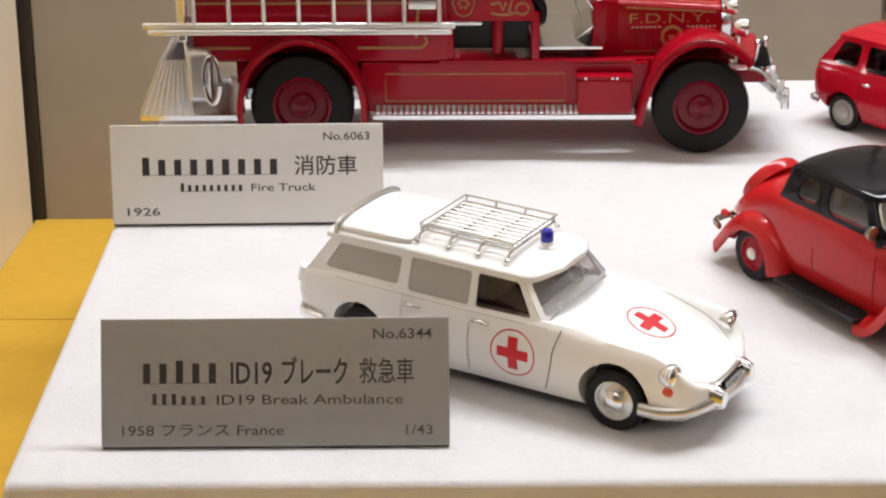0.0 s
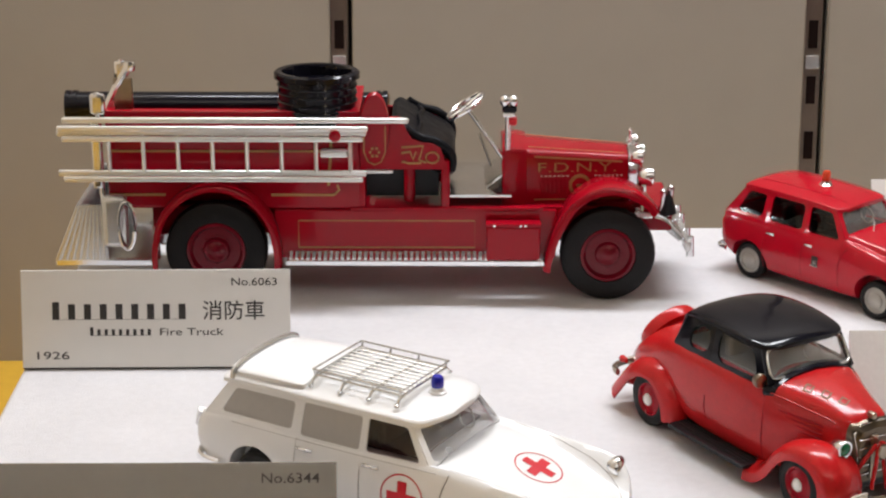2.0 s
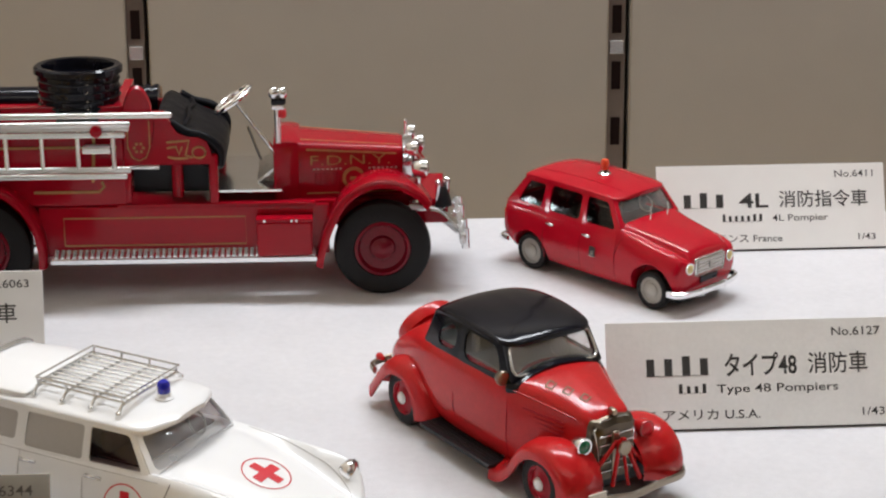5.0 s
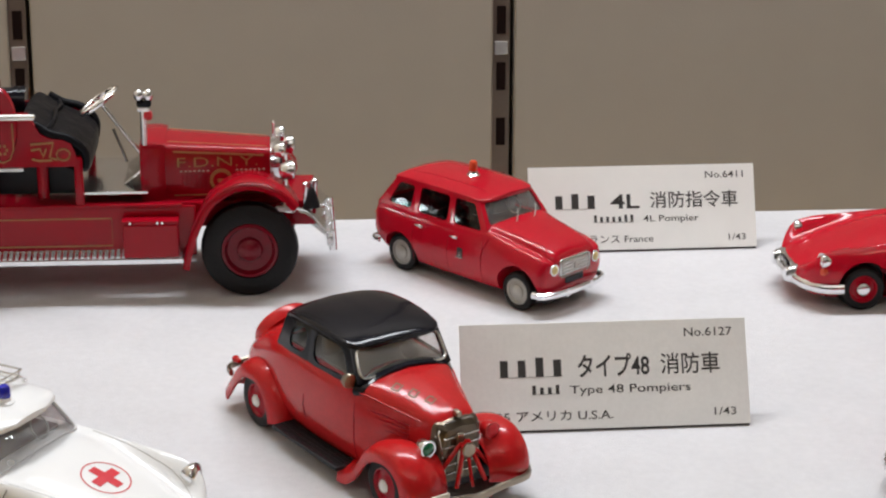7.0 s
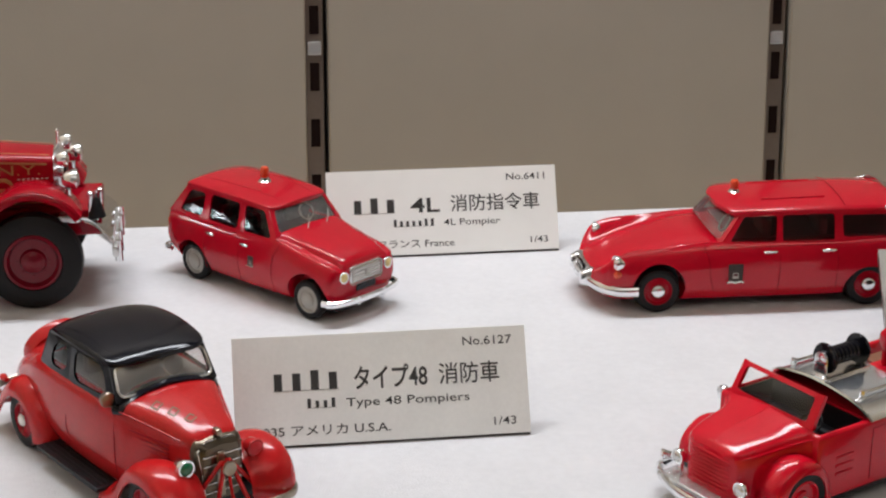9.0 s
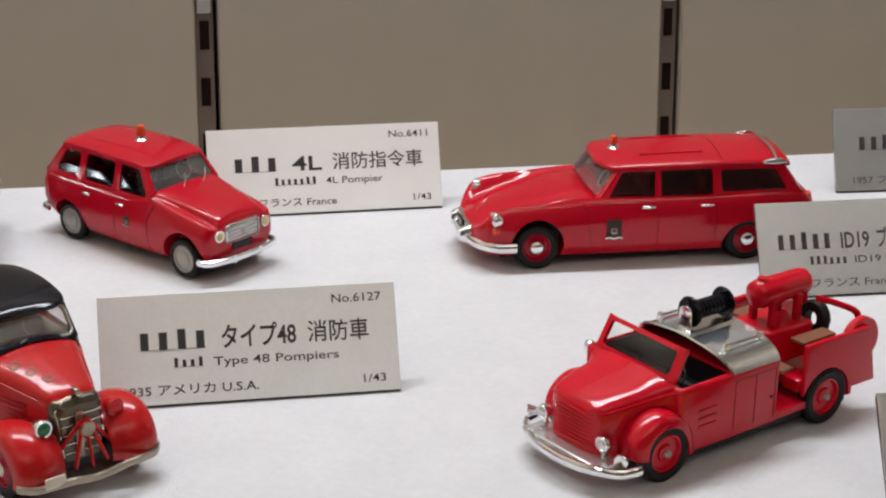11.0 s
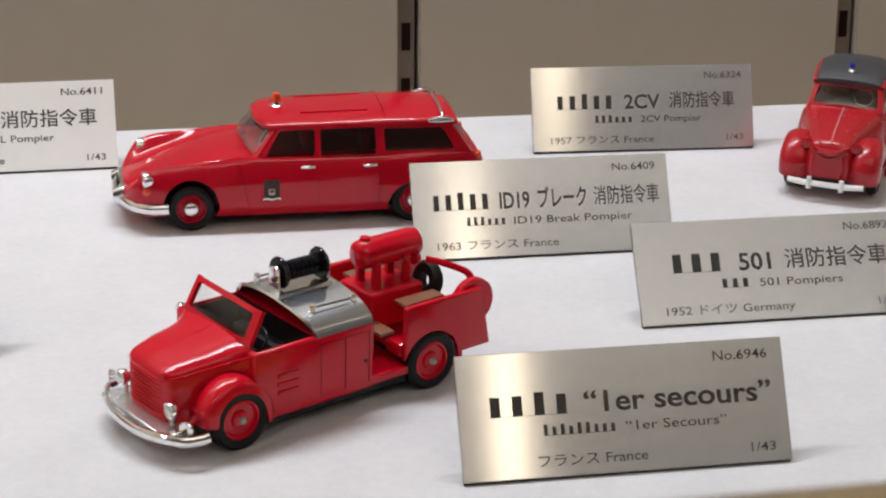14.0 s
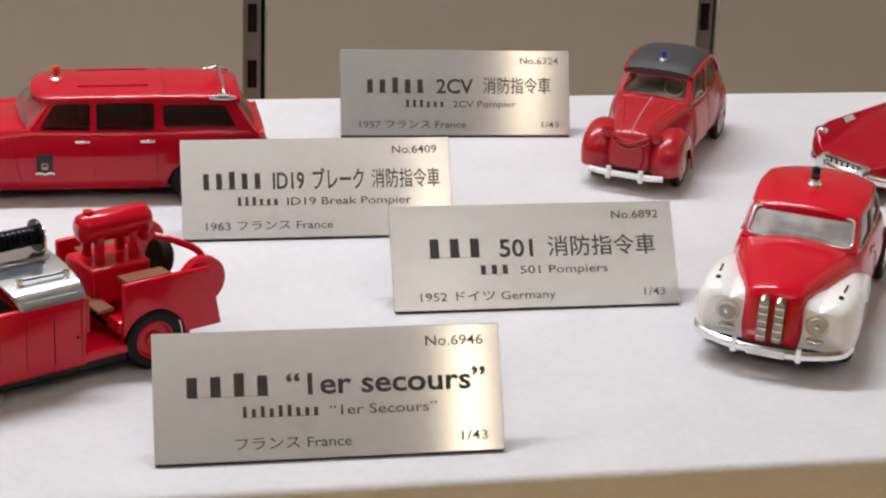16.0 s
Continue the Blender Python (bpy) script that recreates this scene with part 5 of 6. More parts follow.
part("rear_panel", box((-45.0, 0, 13.4), (1.6, 34, 8.4), 0.6), RED, top)
for y in (-15.6, 15.6):
    part("tail_disc", lathe([(0.05, -1.3), (6.4, -1.3), (6.8, -0.9), (6.8, 0.9), (6.4, 1.3), (0.05, 1.3)], axle(-45.8, y, 20.4, 1), 32), RED, top)
part("bench", box((-18.0, 0, 17.6), (4.6, 30, 1.0), 0.2), WOOD, top, "brown wooden bench seat")
part("bench_back", box((-12.6, 0, 17.6), (1.4, 31.0, 9.6), 0.4), RED, top)
part("long_seat", box((-31, 11.6, 23.4), (13, 5.0, 1.0), 0.2), WOOD, top, "brown wooden seat board")
part("long_seat", box((-31, -11.6, 23.4), (13, 5.0, 1.0), 0.2), WOOD, top, "brown wooden seat board")
pump = part("pump_bed", box((-27.0, 0, 20.6), (17.6, 14.6, 10.4), 1.0, seg=3), RED, top)
part("tank", lathe([(0.05, -10.4), (2.8, -10.2), (3.8, -9.4), (4.1, -8), (4.1, 8), (3.8, 9.4), (2.8, 10.2), (0.05, 10.4)], ahead(-28.6, 0, 34.6), 24), RED, pump, "round red tank on four legs")
for x in (-22.6, -32.4):
    for y in (-3.6, 3.6):
        part("tank_leg", box((x, y, 29.0), (2.4, 1.8, 8.4), 0.4), RED, pump)
    part("tank_saddle", box((x, 0, 32.4), (2.2, 8.6, 2.2), 0.5), RED, pump)
part("tank_cap", rod((-21.4, 0, 38.0), (-21.4, 0, 39.4), 1.4, seg=14), RED, pump)
part("tank_end", box((-36.6, 0, 32.6), (2.0, 6.4, 7.4), 0.8), RED, pump)
part("tow_hook", tube(spline([(-37.4, 6, 31.4), (-41.5, 9, 30.2), (-46.0, 12.6, 28.0), (-47.4, 13.4, 25.6)], 4), 1.0, 8), RED, top)
part("tow_hook", tube(spline([(-37.4, -6, 31.4), (-41.5, -9, 30.2), (-46.0, -12.6, 28.0), (-47.4, -13.4, 25.6)], 4), 1.0, 8), RED, top)
part("spare_wheel", lathe([(2.2, -1.5), (4.6, -1.7), (5.4, -0.8), (5.4, 0.8), (4.6, 1.7), (2.2, 1.5)], Matrix.Translation((-40.6, 3.0, 23.6)) @ pose(0, 0, 0, 0, 78, 0), 22, hollow=True), RUBBER, top, "upright black spare tyre")
for s in (1, -1):
    for x in (30.0, -30.0):
        wheel(top, x, s * 17.0, 8.2, 8.3, 4.6, s, RED, GREYHUB, 0.62, 0.13, "dish")
    fender(top, "front_wing", [(40.6, 8.4), (40.2, 12.8), (37.4, 16.8), (32.8, 19.2), (28.0, 19.0), (23.4, 16.8), (20.2, 12.4), (18.8, 6.6)], [(9.0, 1.0), (12, 0.2), (15.6, 0.0), (18.2, 0.6), (19.4, 2.0), (19.8, 3.6)], s, RED)
    lamp_unit(top, "headlamp", ahead(46.4, s * 11.8, 12.6), 2.1, 2.8, CHROME, SILVER)
    part("lamp_stem", rod((45.2, s * 11.6, 8.6), (45.2, s * 11.6, 13.0), 0.9, 0.7, 8), CHROME, top)
    part("horn", lathe([(0.05, -3.6), (1.1, -3.4), (1.2, 0), (1.9, 1.8), (1.6, 2.1), (0.05, 1.4)], ahead(44.2, s * 17.4, 10.2, 0, s * 35), 14), CHROME, top)
part("side_lamp", lathe([(0.05, -2.0), (1.2, -1.7), (1.9, -0.8), (2.1, 0.3), (1.8, 0.8), (0.05, 1.1)], ahead(23.4, -19.6, 22.6), 16), CHROME, top, "round chrome side lamp")
part("lamp_stem", rod((23.0, -16.4, 21.6), (23.0, -19.4, 22.4), 0.4, seg=6), CHROME, top)
part("front_bumper", tube(spline([(40.5, -20.6, 7.2), (46.6, -18.2, 6.8), (51.0, -9.4, 6.6), (52.2, 0, 6.6), (51.0, 9.4, 6.6), (46.6, 18.2, 6.8), (42.5, 20.2, 7.0), (40.5, 20.6, 7.2)], 5), 1.0, 10, flat=1.5), CHROME, top)
part("bumper_apron", box((46.0, 0, 7.4), (8.4, 31, 1.2), 0.5), SILVER, top)
for k in range(9):
    part("grille_bar", tube(spline([(44.4, -8.6, 9.6 + 1.12 * k), (45.4, -7.6, 9.6 + 1.12 * k), (46.3, -5.6, 9.6 + 1.12 * k), (46.5, 0, 9.6 + 1.12 * k), (46.3, 5.6, 9.6 + 1.12 * k), (45.4, 7.6, 9.6 + 1.12 * k), (44.4, 8.6, 9.6 + 1.12 * k)], 3), 0.36, 5), RED, nose)
for s in (1, -1):
    part("bonnet_edge", tube(spline([(45.4, s * 8.4, 19.5), (42.2, s * 10.6, 20.0), (37, s * 11.9, 20.7), (31, s * 13.0, 21.4), (27.5, s * 14.3, 22.2), (25.2, s * 16.8, 23.3)], 4), 0.32, 6), RED, nose)
part("bonnet_ridge", tube([(45.0, 0, 21.7), (42.2, 0, 23.0), (37, 0, 24.2), (31, 0, 25.2), (26, 0, 26.3)], 0.18, 6), RED, nose)

# ---- large antique fire engine ----
top = thing("model_fire_engine", *place((-85.1, 148.6), -0.6, 67.3, -24.0), "large deep red antique fire engine model with chrome ladders", "model fire engine", "model vehicles")
body = part("body", box((-60.5, 0, 50.5), (86, 44, 36), 1.2, seg=3), RED_DEEP, top)
cut(body, box((-60.5, 0, 66), (80, 38.5, 14)), box((-60.5, 0, 72), (100, 60, 10.4)), box((-60.5, 20, 66), (100, 10, 20)), well(-67, 16.5, 23.0, 12, 30, 1), well(-67, 16.5, 23.0, 12, 30, -1))
part("frame_rail", box((0, 0, 27), (180, 30, 9), 0.8), RED_DEEP, top)
for s in (1, -1):
    vale = part("valance", box((1.2, s * 20.6, 23.4), (96.6, 1.8, 17.6), 0.6), RED_DEEP, top)
    stripe([(-39, s * 21.6, 18.6), (-39, s * 21.6, 28.2), (21.5, s * 21.6, 28.2), (21.5, s * 21.6, 18.6), (-39, s * 21.6, 18.6)], 0.42, vale, GOLD, "gold_line", normal=(0, s, 0), lift=0.05)
    part("valance_ledge", box((12, s * 20.8, 32.6), (66, 3.0, 1.2), 0.4), RED_DEEP, vale)
    board = part("running_board", box((1.0, s * 23.6, 14.6), (88, 5.6, 1.6), 0.4), CHROME, top)
    bm = bmesh.new()
    for i in range(44):
        for j in range(4):
            box((-41.6 + 1.97 * i, s * (22.0 + 1.25 * j), 17.2 - 0.44 * j), (1.1, 0.8, 0.6), bm=bm)
    part("tread_ramp", skin(bmesh.new(), [[(x, s * y, z) for y, z in ((21.4, 15.4), (26.0, 15.4), (26.0, 15.6), (21.4, 17.4))] for x in (-42.8, 44.8)]), CHROME, board)
    tagged(part("tread_studs", bm, CHROME, board), kind="stuff")
    part("edge_strip", box((1.0, s * 26.6, 14.6), (88.6, 0.8, 1.9), 0.3), CHROME, board)
    tool = part("tool_box", box((34.6, s * 24.0, 21.6), (18.4, 5.6, 12.0), 0.7), RED_DEEP, top)
    part("tool_box_lid", box((34.6, s * 24.0, 28.2), (19.0, 6.2, 1.3), 0.4), RED_DEEP, tool)
    for x in (28, 37, 38.6):
        part("lid_stud", rod((x, s * 26.8, 28.2), (x, s * 27.4, 28.2), 0.45, seg=8), CHROME, tool)
    for x, rr in ((67.3, 16.5), (-67.3, 17.6)):
        tyre = wheel(top, x, s * 20.6, rr, rr, 7.4, s, RIM_SHADED, None, 0.56, 0.2, "dish")
        part("hub_cap", lathe([(3.6, 1.0), (3.4, 2.6), (2.4, 3.2), (1.0, 3.6), (0.05, 3.7)], axle(x, s * 20.6, rr, s), 18), RIM_SHADED, tyre)
        for k in range(8):
            a = math.pi / 4 * k
            part("wheel_bolt", rod((x + 5.2 * math.cos(a), s * 21.4, rr + 5.2 * math.sin(a)), (x + 5.2 * math.cos(a), s * 22.6, rr + 5.2 * math.sin(a)), 0.5, seg=6), RIM_SHADED, tyre)
    fender(top, "rear_wing", [(-44.6, 12.4), (-44.8, 20.0), (-47.6, 30.4), (-54.4, 38.4), (-63.0, 42.4), (-71.0, 42.4), (-79.6, 38.4), (-86.4, 30.4), (-89.2, 20.0), (-89.4, 12.4)], [(15, 0.8), (19, 0.1), (23, 0.0), (26.4, 0.3), (27.6, 1.2), (27.9, 2.6)], s, RED_DEEP, 0.9)
    fender(top, "front_wing", [(84.0, 33.0), (80.6, 37.0), (74.6, 40.6), (67.0, 42.0), (59.6, 39.8), (53.0, 34.4), (48.2, 25.4), (45.6, 17.0), (44.6, 11.8)], [(10, 1.0), (14, 0.6), (18, 0.1), (23, 0.0), (26.4, 0.3), (27.6, 1.2), (27.9, 2.6)], s, RED_DEEP, 0.9)
    for x0, pts in ((1, [(83.6, 33.0), (80.6, 36.8), (74.6, 40.4), (67.0, 41.8), (59.6, 39.6), (53.0, 34.2), (48.2, 25.2)]),):
        part("wing_line", tube([(p.x, s * 27.4, p.z + 0.1) for p in spline([(a, 0, b) for a, b in pts], 4)], 0.3, 5), RED_DEEP, top)
    part("wing_line", tube([(p.x, s * 27.4, p.z + 0.1) for p in spline([(a, 0, b) for a, b in ((-46, 27), (-54.4, 38.2), (-63.0, 42.2), (-71.0, 42.2), (-79.6, 38.2), (-88, 27))], 4)], 0.3, 5), RED_DEEP, top)
    stripe([(-103, s * 22.2, 37.6), (-84, s * 22.2, 37.6)], 0.8, top, GOLD, "gold_line", normal=(0, s, 0))
    stripe([(-48, s * 22.2, 37.6), (-26.5, s * 22.2, 37.6), (-24.8, s * 22.2, 39.4), (-25.5, s * 22.2, 41.2)], 0.8, top, GOLD, "gold_line", normal=(0, s, 0))
    stripe([(-102, s * 22.2, 53.0), (-20, s * 22.2, 53.0)], 0.7, top, GOLD, "gold_line", normal=(0, s, 0))
    stripe([(-28.4, s * 22.2, 41), (-27.0, s * 22.2, 60)], 0.9, top, GOLD, "gold_line", normal=(0, s, 0))
    if s > 0:
        continue
    # ladders on their side along the body
    lad = part("ladder", box((-67.2, s * 26.0, 46.4), (104, 1.6, 2.2), 0.7, seg=3), RAIL, top, "chrome ladder hung on its side")
    part("ladder_rail", box((-67.2, s * 26.0, 60.4), (104, 1.6, 2.2), 0.7, seg=3), RAIL, lad)
    part("ladder_rail", box((-66.8, s * 27.4, 44.6), (101, 1.4, 1.9), 0.7, seg=3), RAIL, lad)
    part("ladder_rail", box((-66.8, s * 27.4, 58.6), (101, 1.4, 1.9), 0.7, seg=3), RAIL, lad)
    part("ladder_rail", box((-59.0 if s < 0 else -66, s * 26.4, 64.9), (116 if s < 0 else 102, 2.0, 2.0), 0.7, seg=3), RAIL, lad)
    part("ladder_rail", box((-66.6, s * 27.8, 62.3), (104, 1.5, 2.0), 0.7, seg=3), RAIL, lad)
    for k in range(8):
        part("rung", rod((-101.8 + 11.6 * k, s * 26.2, 46.8), (-101.8 + 11.6 * k, s * 26.2, 60.2), 0.75, seg=8), RAIL, lad)
    part("ladder_bracket", box((-106, s * 24.2, 53), (3.2, 4.4, 24), 0.6), CHROME, top)
    part("ladder_bracket", box((-26.2, s * 24.0, 53), (9.4, 4.4, 2.4), 0.6), RAIL, top)
    part("bracket_knob", lathe([(0.05, -1), (1.8, -0.8), (2.0, 0.6), (0.05, 1)], axle(-25.6, s * 28.6, 60.2, s), 12), RED_DEEP, top)
# rear step, grab rails and lanterns
step = part("rear_step", box((-105.4, 0, 15.0), (33, 52, 1.6), 0.4), CHROME, top, "ribbed chrome rear step")
part("step_edge", box((-105.4, -26.4, 14.6), (33, 0.9, 2.2), 0.3), CHROME, step)
part("step_riser", box((-117.4, 0, 25), (1.4, 54, 21), 0.4, m=Matrix.Translation((-117.4, 0, 25)) @ pose(0, 0, 0, 0, 23, 0) @ Matrix.Translation((117.4, 0, -25))), SILVER, step)
for k in range(13):
    part("step_rib", rod((-120.6, -26 + 4.33 * k, 15.8), (-112.6, -26 + 4.33 * k, 34.6), 0.7, seg=8), SILVER, step)
for s in (1, -1):
    cheek = part("step_cheek", skin(bmesh.new(), [[(-121.4, y, 15.4), (-103.6, y, 15.4), (-105.0, y, 35.0), (-113.4, y, 35.0)] for y in (s * 25.8, s * 26.8)]), SILVER, step, "ribbed grey side cheek of the step")
    for k in range(8):
        u = 0.06 + 0.125 * k
        part("cheek_rib", rod((-121.4 + 17.8 * u, s * 26.9, 15.8), (-113.4 + 8.4 * u, s * 26.9, 34.6), 0.5, 0.35, 8), SILVER, cheek)
    drum = part("rear_lantern", box((-101.0, s * 26.2, 29.4), (9.0, 4.8, 18.6), 2.2, seg=4), SILVER, top, "upright grey rear lamp box")
    ring = [(-96.6 + 2.6 * math.cos(a), s * 28.6, 28.4 + 8.2 * math.sin(a)) for a in np.linspace(0, 2 * math.pi, 26, endpoint=False)]
    part("lantern_rim", tube(ring, 0.8, 7, closed=True), CHROME, drum)
    part("grab_post", rod((-105, s * 24.6, 36), (-105, s * 24.6, 74), 0.9, seg=8), CHROME, top)
    part("grab_bracket", box((-105, s * 24.6, 70), (5.2, 3.0, 7.4), 1.2), CHROME, top)
part("rear_post", tube([(-105, -14, 64), (-100.5, -14, 73), (-96, -14, 80)], 1.3, 8), CHROME, top)
part("rear_plate", box((-98, -14, 70), (6.5, 1.2, 13), 0.5), NICKEL, top)
part("post_knob", lathe([(0.05, -2), (1.8, -1.6), (2.2, 0), (1.8, 1.6), (0.05, 2)], Matrix.Translation((-95.4, -14, 80.6)), 14), CHROME, top)
# hard suction hose on the far side, hose basket
for y in (17.0,):
    hose = part("suction_hose", rod((-123, y, 59.0), (-10, y, 59.0), 4.8, seg=24), BLACK, top, "long black suction hose")
    for x in (-123, -120.4, -10, -12.6):
        part("hose_coupling", rod((x - 0.8, y, 59.0), (x + 0.8, y, 59.0), 5.3, seg=24), BLACK, hose)
oval = Matrix.Translation((-32.3, -13, 2.3)) @ Matrix.Diagonal((0.955, 0.78, 1, 1))
basket = part("hose_basket", lathe([(0.05, 62), (13.2, 62), (13.6, 63), (13.9, 79.6), (15.3, 80.2), (15.3, 82.0), (14.4, 82.6), (12.6, 82.4), (12.2, 81.4), (11.8, 66), (0.05, 65)], oval @ Matrix.Translation((0, 0, -5.9)), 40), BLACK, top, "tall open black hose basket")
for k in range(6):
    part("basket_hoop", lathe([(13.2, -0.7), (14.1, -0.5), (14.35, 0), (14.1, 0.5), (13.2, 0.7)], oval @ Matrix.Translation((0, 0, 58.2 + 2.75 * k)), 36), BLACK, basket)
# driver's seat
for s in (1, -1):
    crest = 64.6 if s < 0 else 58.0
    edge = [(-17.6, 46.6), (11.4, 46.6), (10.8, 51.0), (9.6, 54.4), (7.0, 55.8), (3.0, 56.2), (0.0, 57.4), (-2.0, min(60.4, crest)), (-4.2, crest), (-17.6, crest)]
    side = part("seat_side", skin(bmesh.new(), [[(x, y, z) for x, z in edge] for y in (s * 19.4, s * 21.8)]), RED_DEEP, top, "red seat side with gold scrolls")
    part("seat_pillar", box((-17.6, s * 20.6, 40), (3.4, 2.4, 14), 0.9), RED_DEEP, side)
    part("seat_front", box((11.4, s * 20.6, 41.0), (3.0, 2.4, 18), 0.9), RED_DEEP, side)
    part("seat_strip", box((-11.6, s * 20.6, 45.7), (10.4, 2.2, 1.3), 0.3), RAIL, side)
    if s < 0:
        part("seat_wing", lathe([(0.05, -1.4), (5.4, -1.4), (5.8, 0), (5.4, 1.4), (0.05, 1.4)], Matrix.Translation((-12.6, s * 21.6, 61)) @ pose(0, 0, 0, 90, 0, 0) @ Matrix.Diagonal((0.9, 2.2, 1, 1)), 26), RED_DEEP, side)
    stripe([(-16.2, s * 23.2, 62), (-16.2, s * 23.2, 53), (-14.8, s * 23.2, 49.6), (-12.6, s * 23.2, 48.6), (-10.4, s * 23.2, 49.6), (-9.0, s * 23.2, 53), (-9.0, s * 23.2, 62)], 0.4, side, GOLD, "gold_line", normal=(0, s, 0))
    for k in range(6):
        a = 2 * math.pi * k / 6
        part("gold_leaf", box((-12.6 + 1.5 * math.cos(a), s * 23.25, 53 + 1.5 * math.sin(a)), (0.9, 0.2, 0.9), 0.08), GOLD, side)
    ring = [(6.9 + 2.2 * math.cos(a), s * 22.0, 50.8 + 1.9 * math.sin(a)) for a in np.linspace(0, 2 * math.pi, 16, endpoint=False)]
    part("gold_scroll", tube(ring, 0.35, 5, closed=True), GOLD, side)
    for line in ([(-3.6, 54.4), (3.8, 54.9), (2.4, 50.0), (4.8, 49.0)], [(-3.6, 52.4), (-0.6, 52.9), (0.4, 50.2), (1.4, 52.9)], [(-3.4, 49.4), (-1.0, 48.8), (3.2, 48.9)]):
        stripe([(x, s * 22.0, z) for x, z in line], 0.7, side, GOLD, "gold_scroll", normal=(0, s, 0))
part("seat_base", box((-4, 6, 44), (20, 20, 12), 0.8), BLACK_MATT, top)
# Thin black sheet added for the dark of the hollow under the seat.
part("seat_bulkhead", box((-3.4, -13.4, 42.6), (25, 0.8, 15.4)), BLACK_MATT, top)
part("seat_post", rod((-1, -16, 34), (-1, -16, 50), 2.0, seg=12), RED_DEEP, top)
seat = part("cushion", loft([section(14.8, 44, 15, 17.5, 47, 16, 49.5, 50.5), section(13.4, 43, 17, 19.8, 47, 18.4, 51.4, 52.2), section(10, 43.5, 18, 20.6, 48, 19, 53.8, 54.6), section(4.2, 46, 18, 20.2, 50, 19, 56.4, 57.6), section(-0.5, 48, 18, 20, 53, 18.6, 59.2, 60.6),
                             section(-4.5, 50, 17, 19, 56, 17.8, 61.8, 62.8), section(-7, 53, 15, 17, 58, 15.5, 61, 62)], 4, 4), LEATHER, top, "creased black leather driver's bench")
for s in (1, -1):
    part("cushion_fold", tube(spline([(-2.0, s * 19.6, 60.4), (2.6, s * 20.2, 57.6), (8.0, s * 20.4, 56.2), (12.2, s * 20.2, 53.2), (13.8, s * 19.6, 50.0), (13.4, s * 18.6, 45.6)], 5), 1.5, 10), LEATHER, seat)
part("cushion_fold", tube(spline([(1.6, -17.5, 58.4), (3.0, -8, 59.0), (2.2, 2, 59.4), (3.2, 10, 58.9), (1.8, 17.5, 58.4)], 5), 0.9, 8), LEATHER, seat)
part("footplate", box((22, 0, 36.6), (24, 40, 1.2), 0.3), CHROME, top, "bare chrome floor plate")
part("footboard", box((29.4, 0, 40.4), (10, 24, 1.0), 0.3, m=Matrix.Translation((29.4, 0, 40.4)) @ pose(0, 0, 0, 0, -38, 0) @ Matrix.Translation((-29.4, 0, -40.4))), CHROME, top)
axis_a, axis_b = Vector((33.0, -10, 45)), Vector((18.6, -10, 65.4))
column = part("steering_column", rod(axis_a, axis_b, 0.75, seg=10), CHROME, top)
f = Matrix.Translation(axis_b) @ (axis_b - axis_a).to_track_quat("Z", "Y").to_matrix().to_4x4()
ring = [f @ Vector((7.4 * math.cos(a), 7.4 * math.sin(a), 0.6)) for a in np.linspace(0, 2 * math.pi, 26, endpoint=False)]
bm = bmesh.new()
part("steering_wheel", tube(ring, 0.75, 8, closed=True), CHROME, column)
for k in range(4):
    a = math.pi / 2 * k + 0.4
    part("wheel_spoke", rod(f @ Vector((0, 0, 0.3)), f @ Vector((7.2 * math.cos(a), 7.2 * math.sin(a), 0.6)), 0.55, seg=6), CHROME, column)
part("lever", rod((27, -15, 46), (22.8, -13, 57), 0.5, seg=6), CHROME, column)
# hood, radiator, lamps
hood = part("hood", loft([
    (74.6, [(0, 31), (8.4, 31), (9.4, 32), (9.6, 39), (9.3, 45.2), (8.3, 47.6), (4.6, 48.6), (0, 48.8)]),
    (60, [(0, 31), (9.2, 31), (10.2, 32), (10.4, 39), (10.1, 46.2), (9.0, 48.7), (5, 49.7), (0, 49.9)]),
    (40, [(0, 31), (10.4, 31), (11.5, 32), (11.7, 39), (11.4, 47.8), (10.3, 50.2), (5.6, 51.1), (0, 51.3)]),
    (38.8, [(0, 31), (10.5, 31), (11.6, 32), (11.8, 39), (11.5, 47.9), (10.4, 50.3), (5.6, 51.2), (0, 51.4)])], 4, 3), RED_DEEP, top)
cowl = part("cowl", loft([
    (39.4, [(0, 31), (11.4, 31), (12.4, 32), (12.6, 40), (12.4, 49.4), (11.4, 51.2), (6, 51.9), (0, 52.1)]),
    (36, [(0, 31), (12.0, 31), (13.0, 32), (13.2, 40), (13.0, 49.6), (11.9, 51.6), (6, 52.4), (0, 52.6)]),
    (32.0, [(0, 31), (12.2, 31), (13.2, 32), (13.4, 40), (13.2, 49.4), (12.0, 51.4), (6, 52.2), (0, 52.4)]),
    (31.0, [(0, 32), (11.6, 32), (12.6, 33), (12.8, 40), (12.6, 49.0), (11.4, 50.8), (6, 51.4), (0, 51.6)])], 3, 3), RED_DEEP, top)
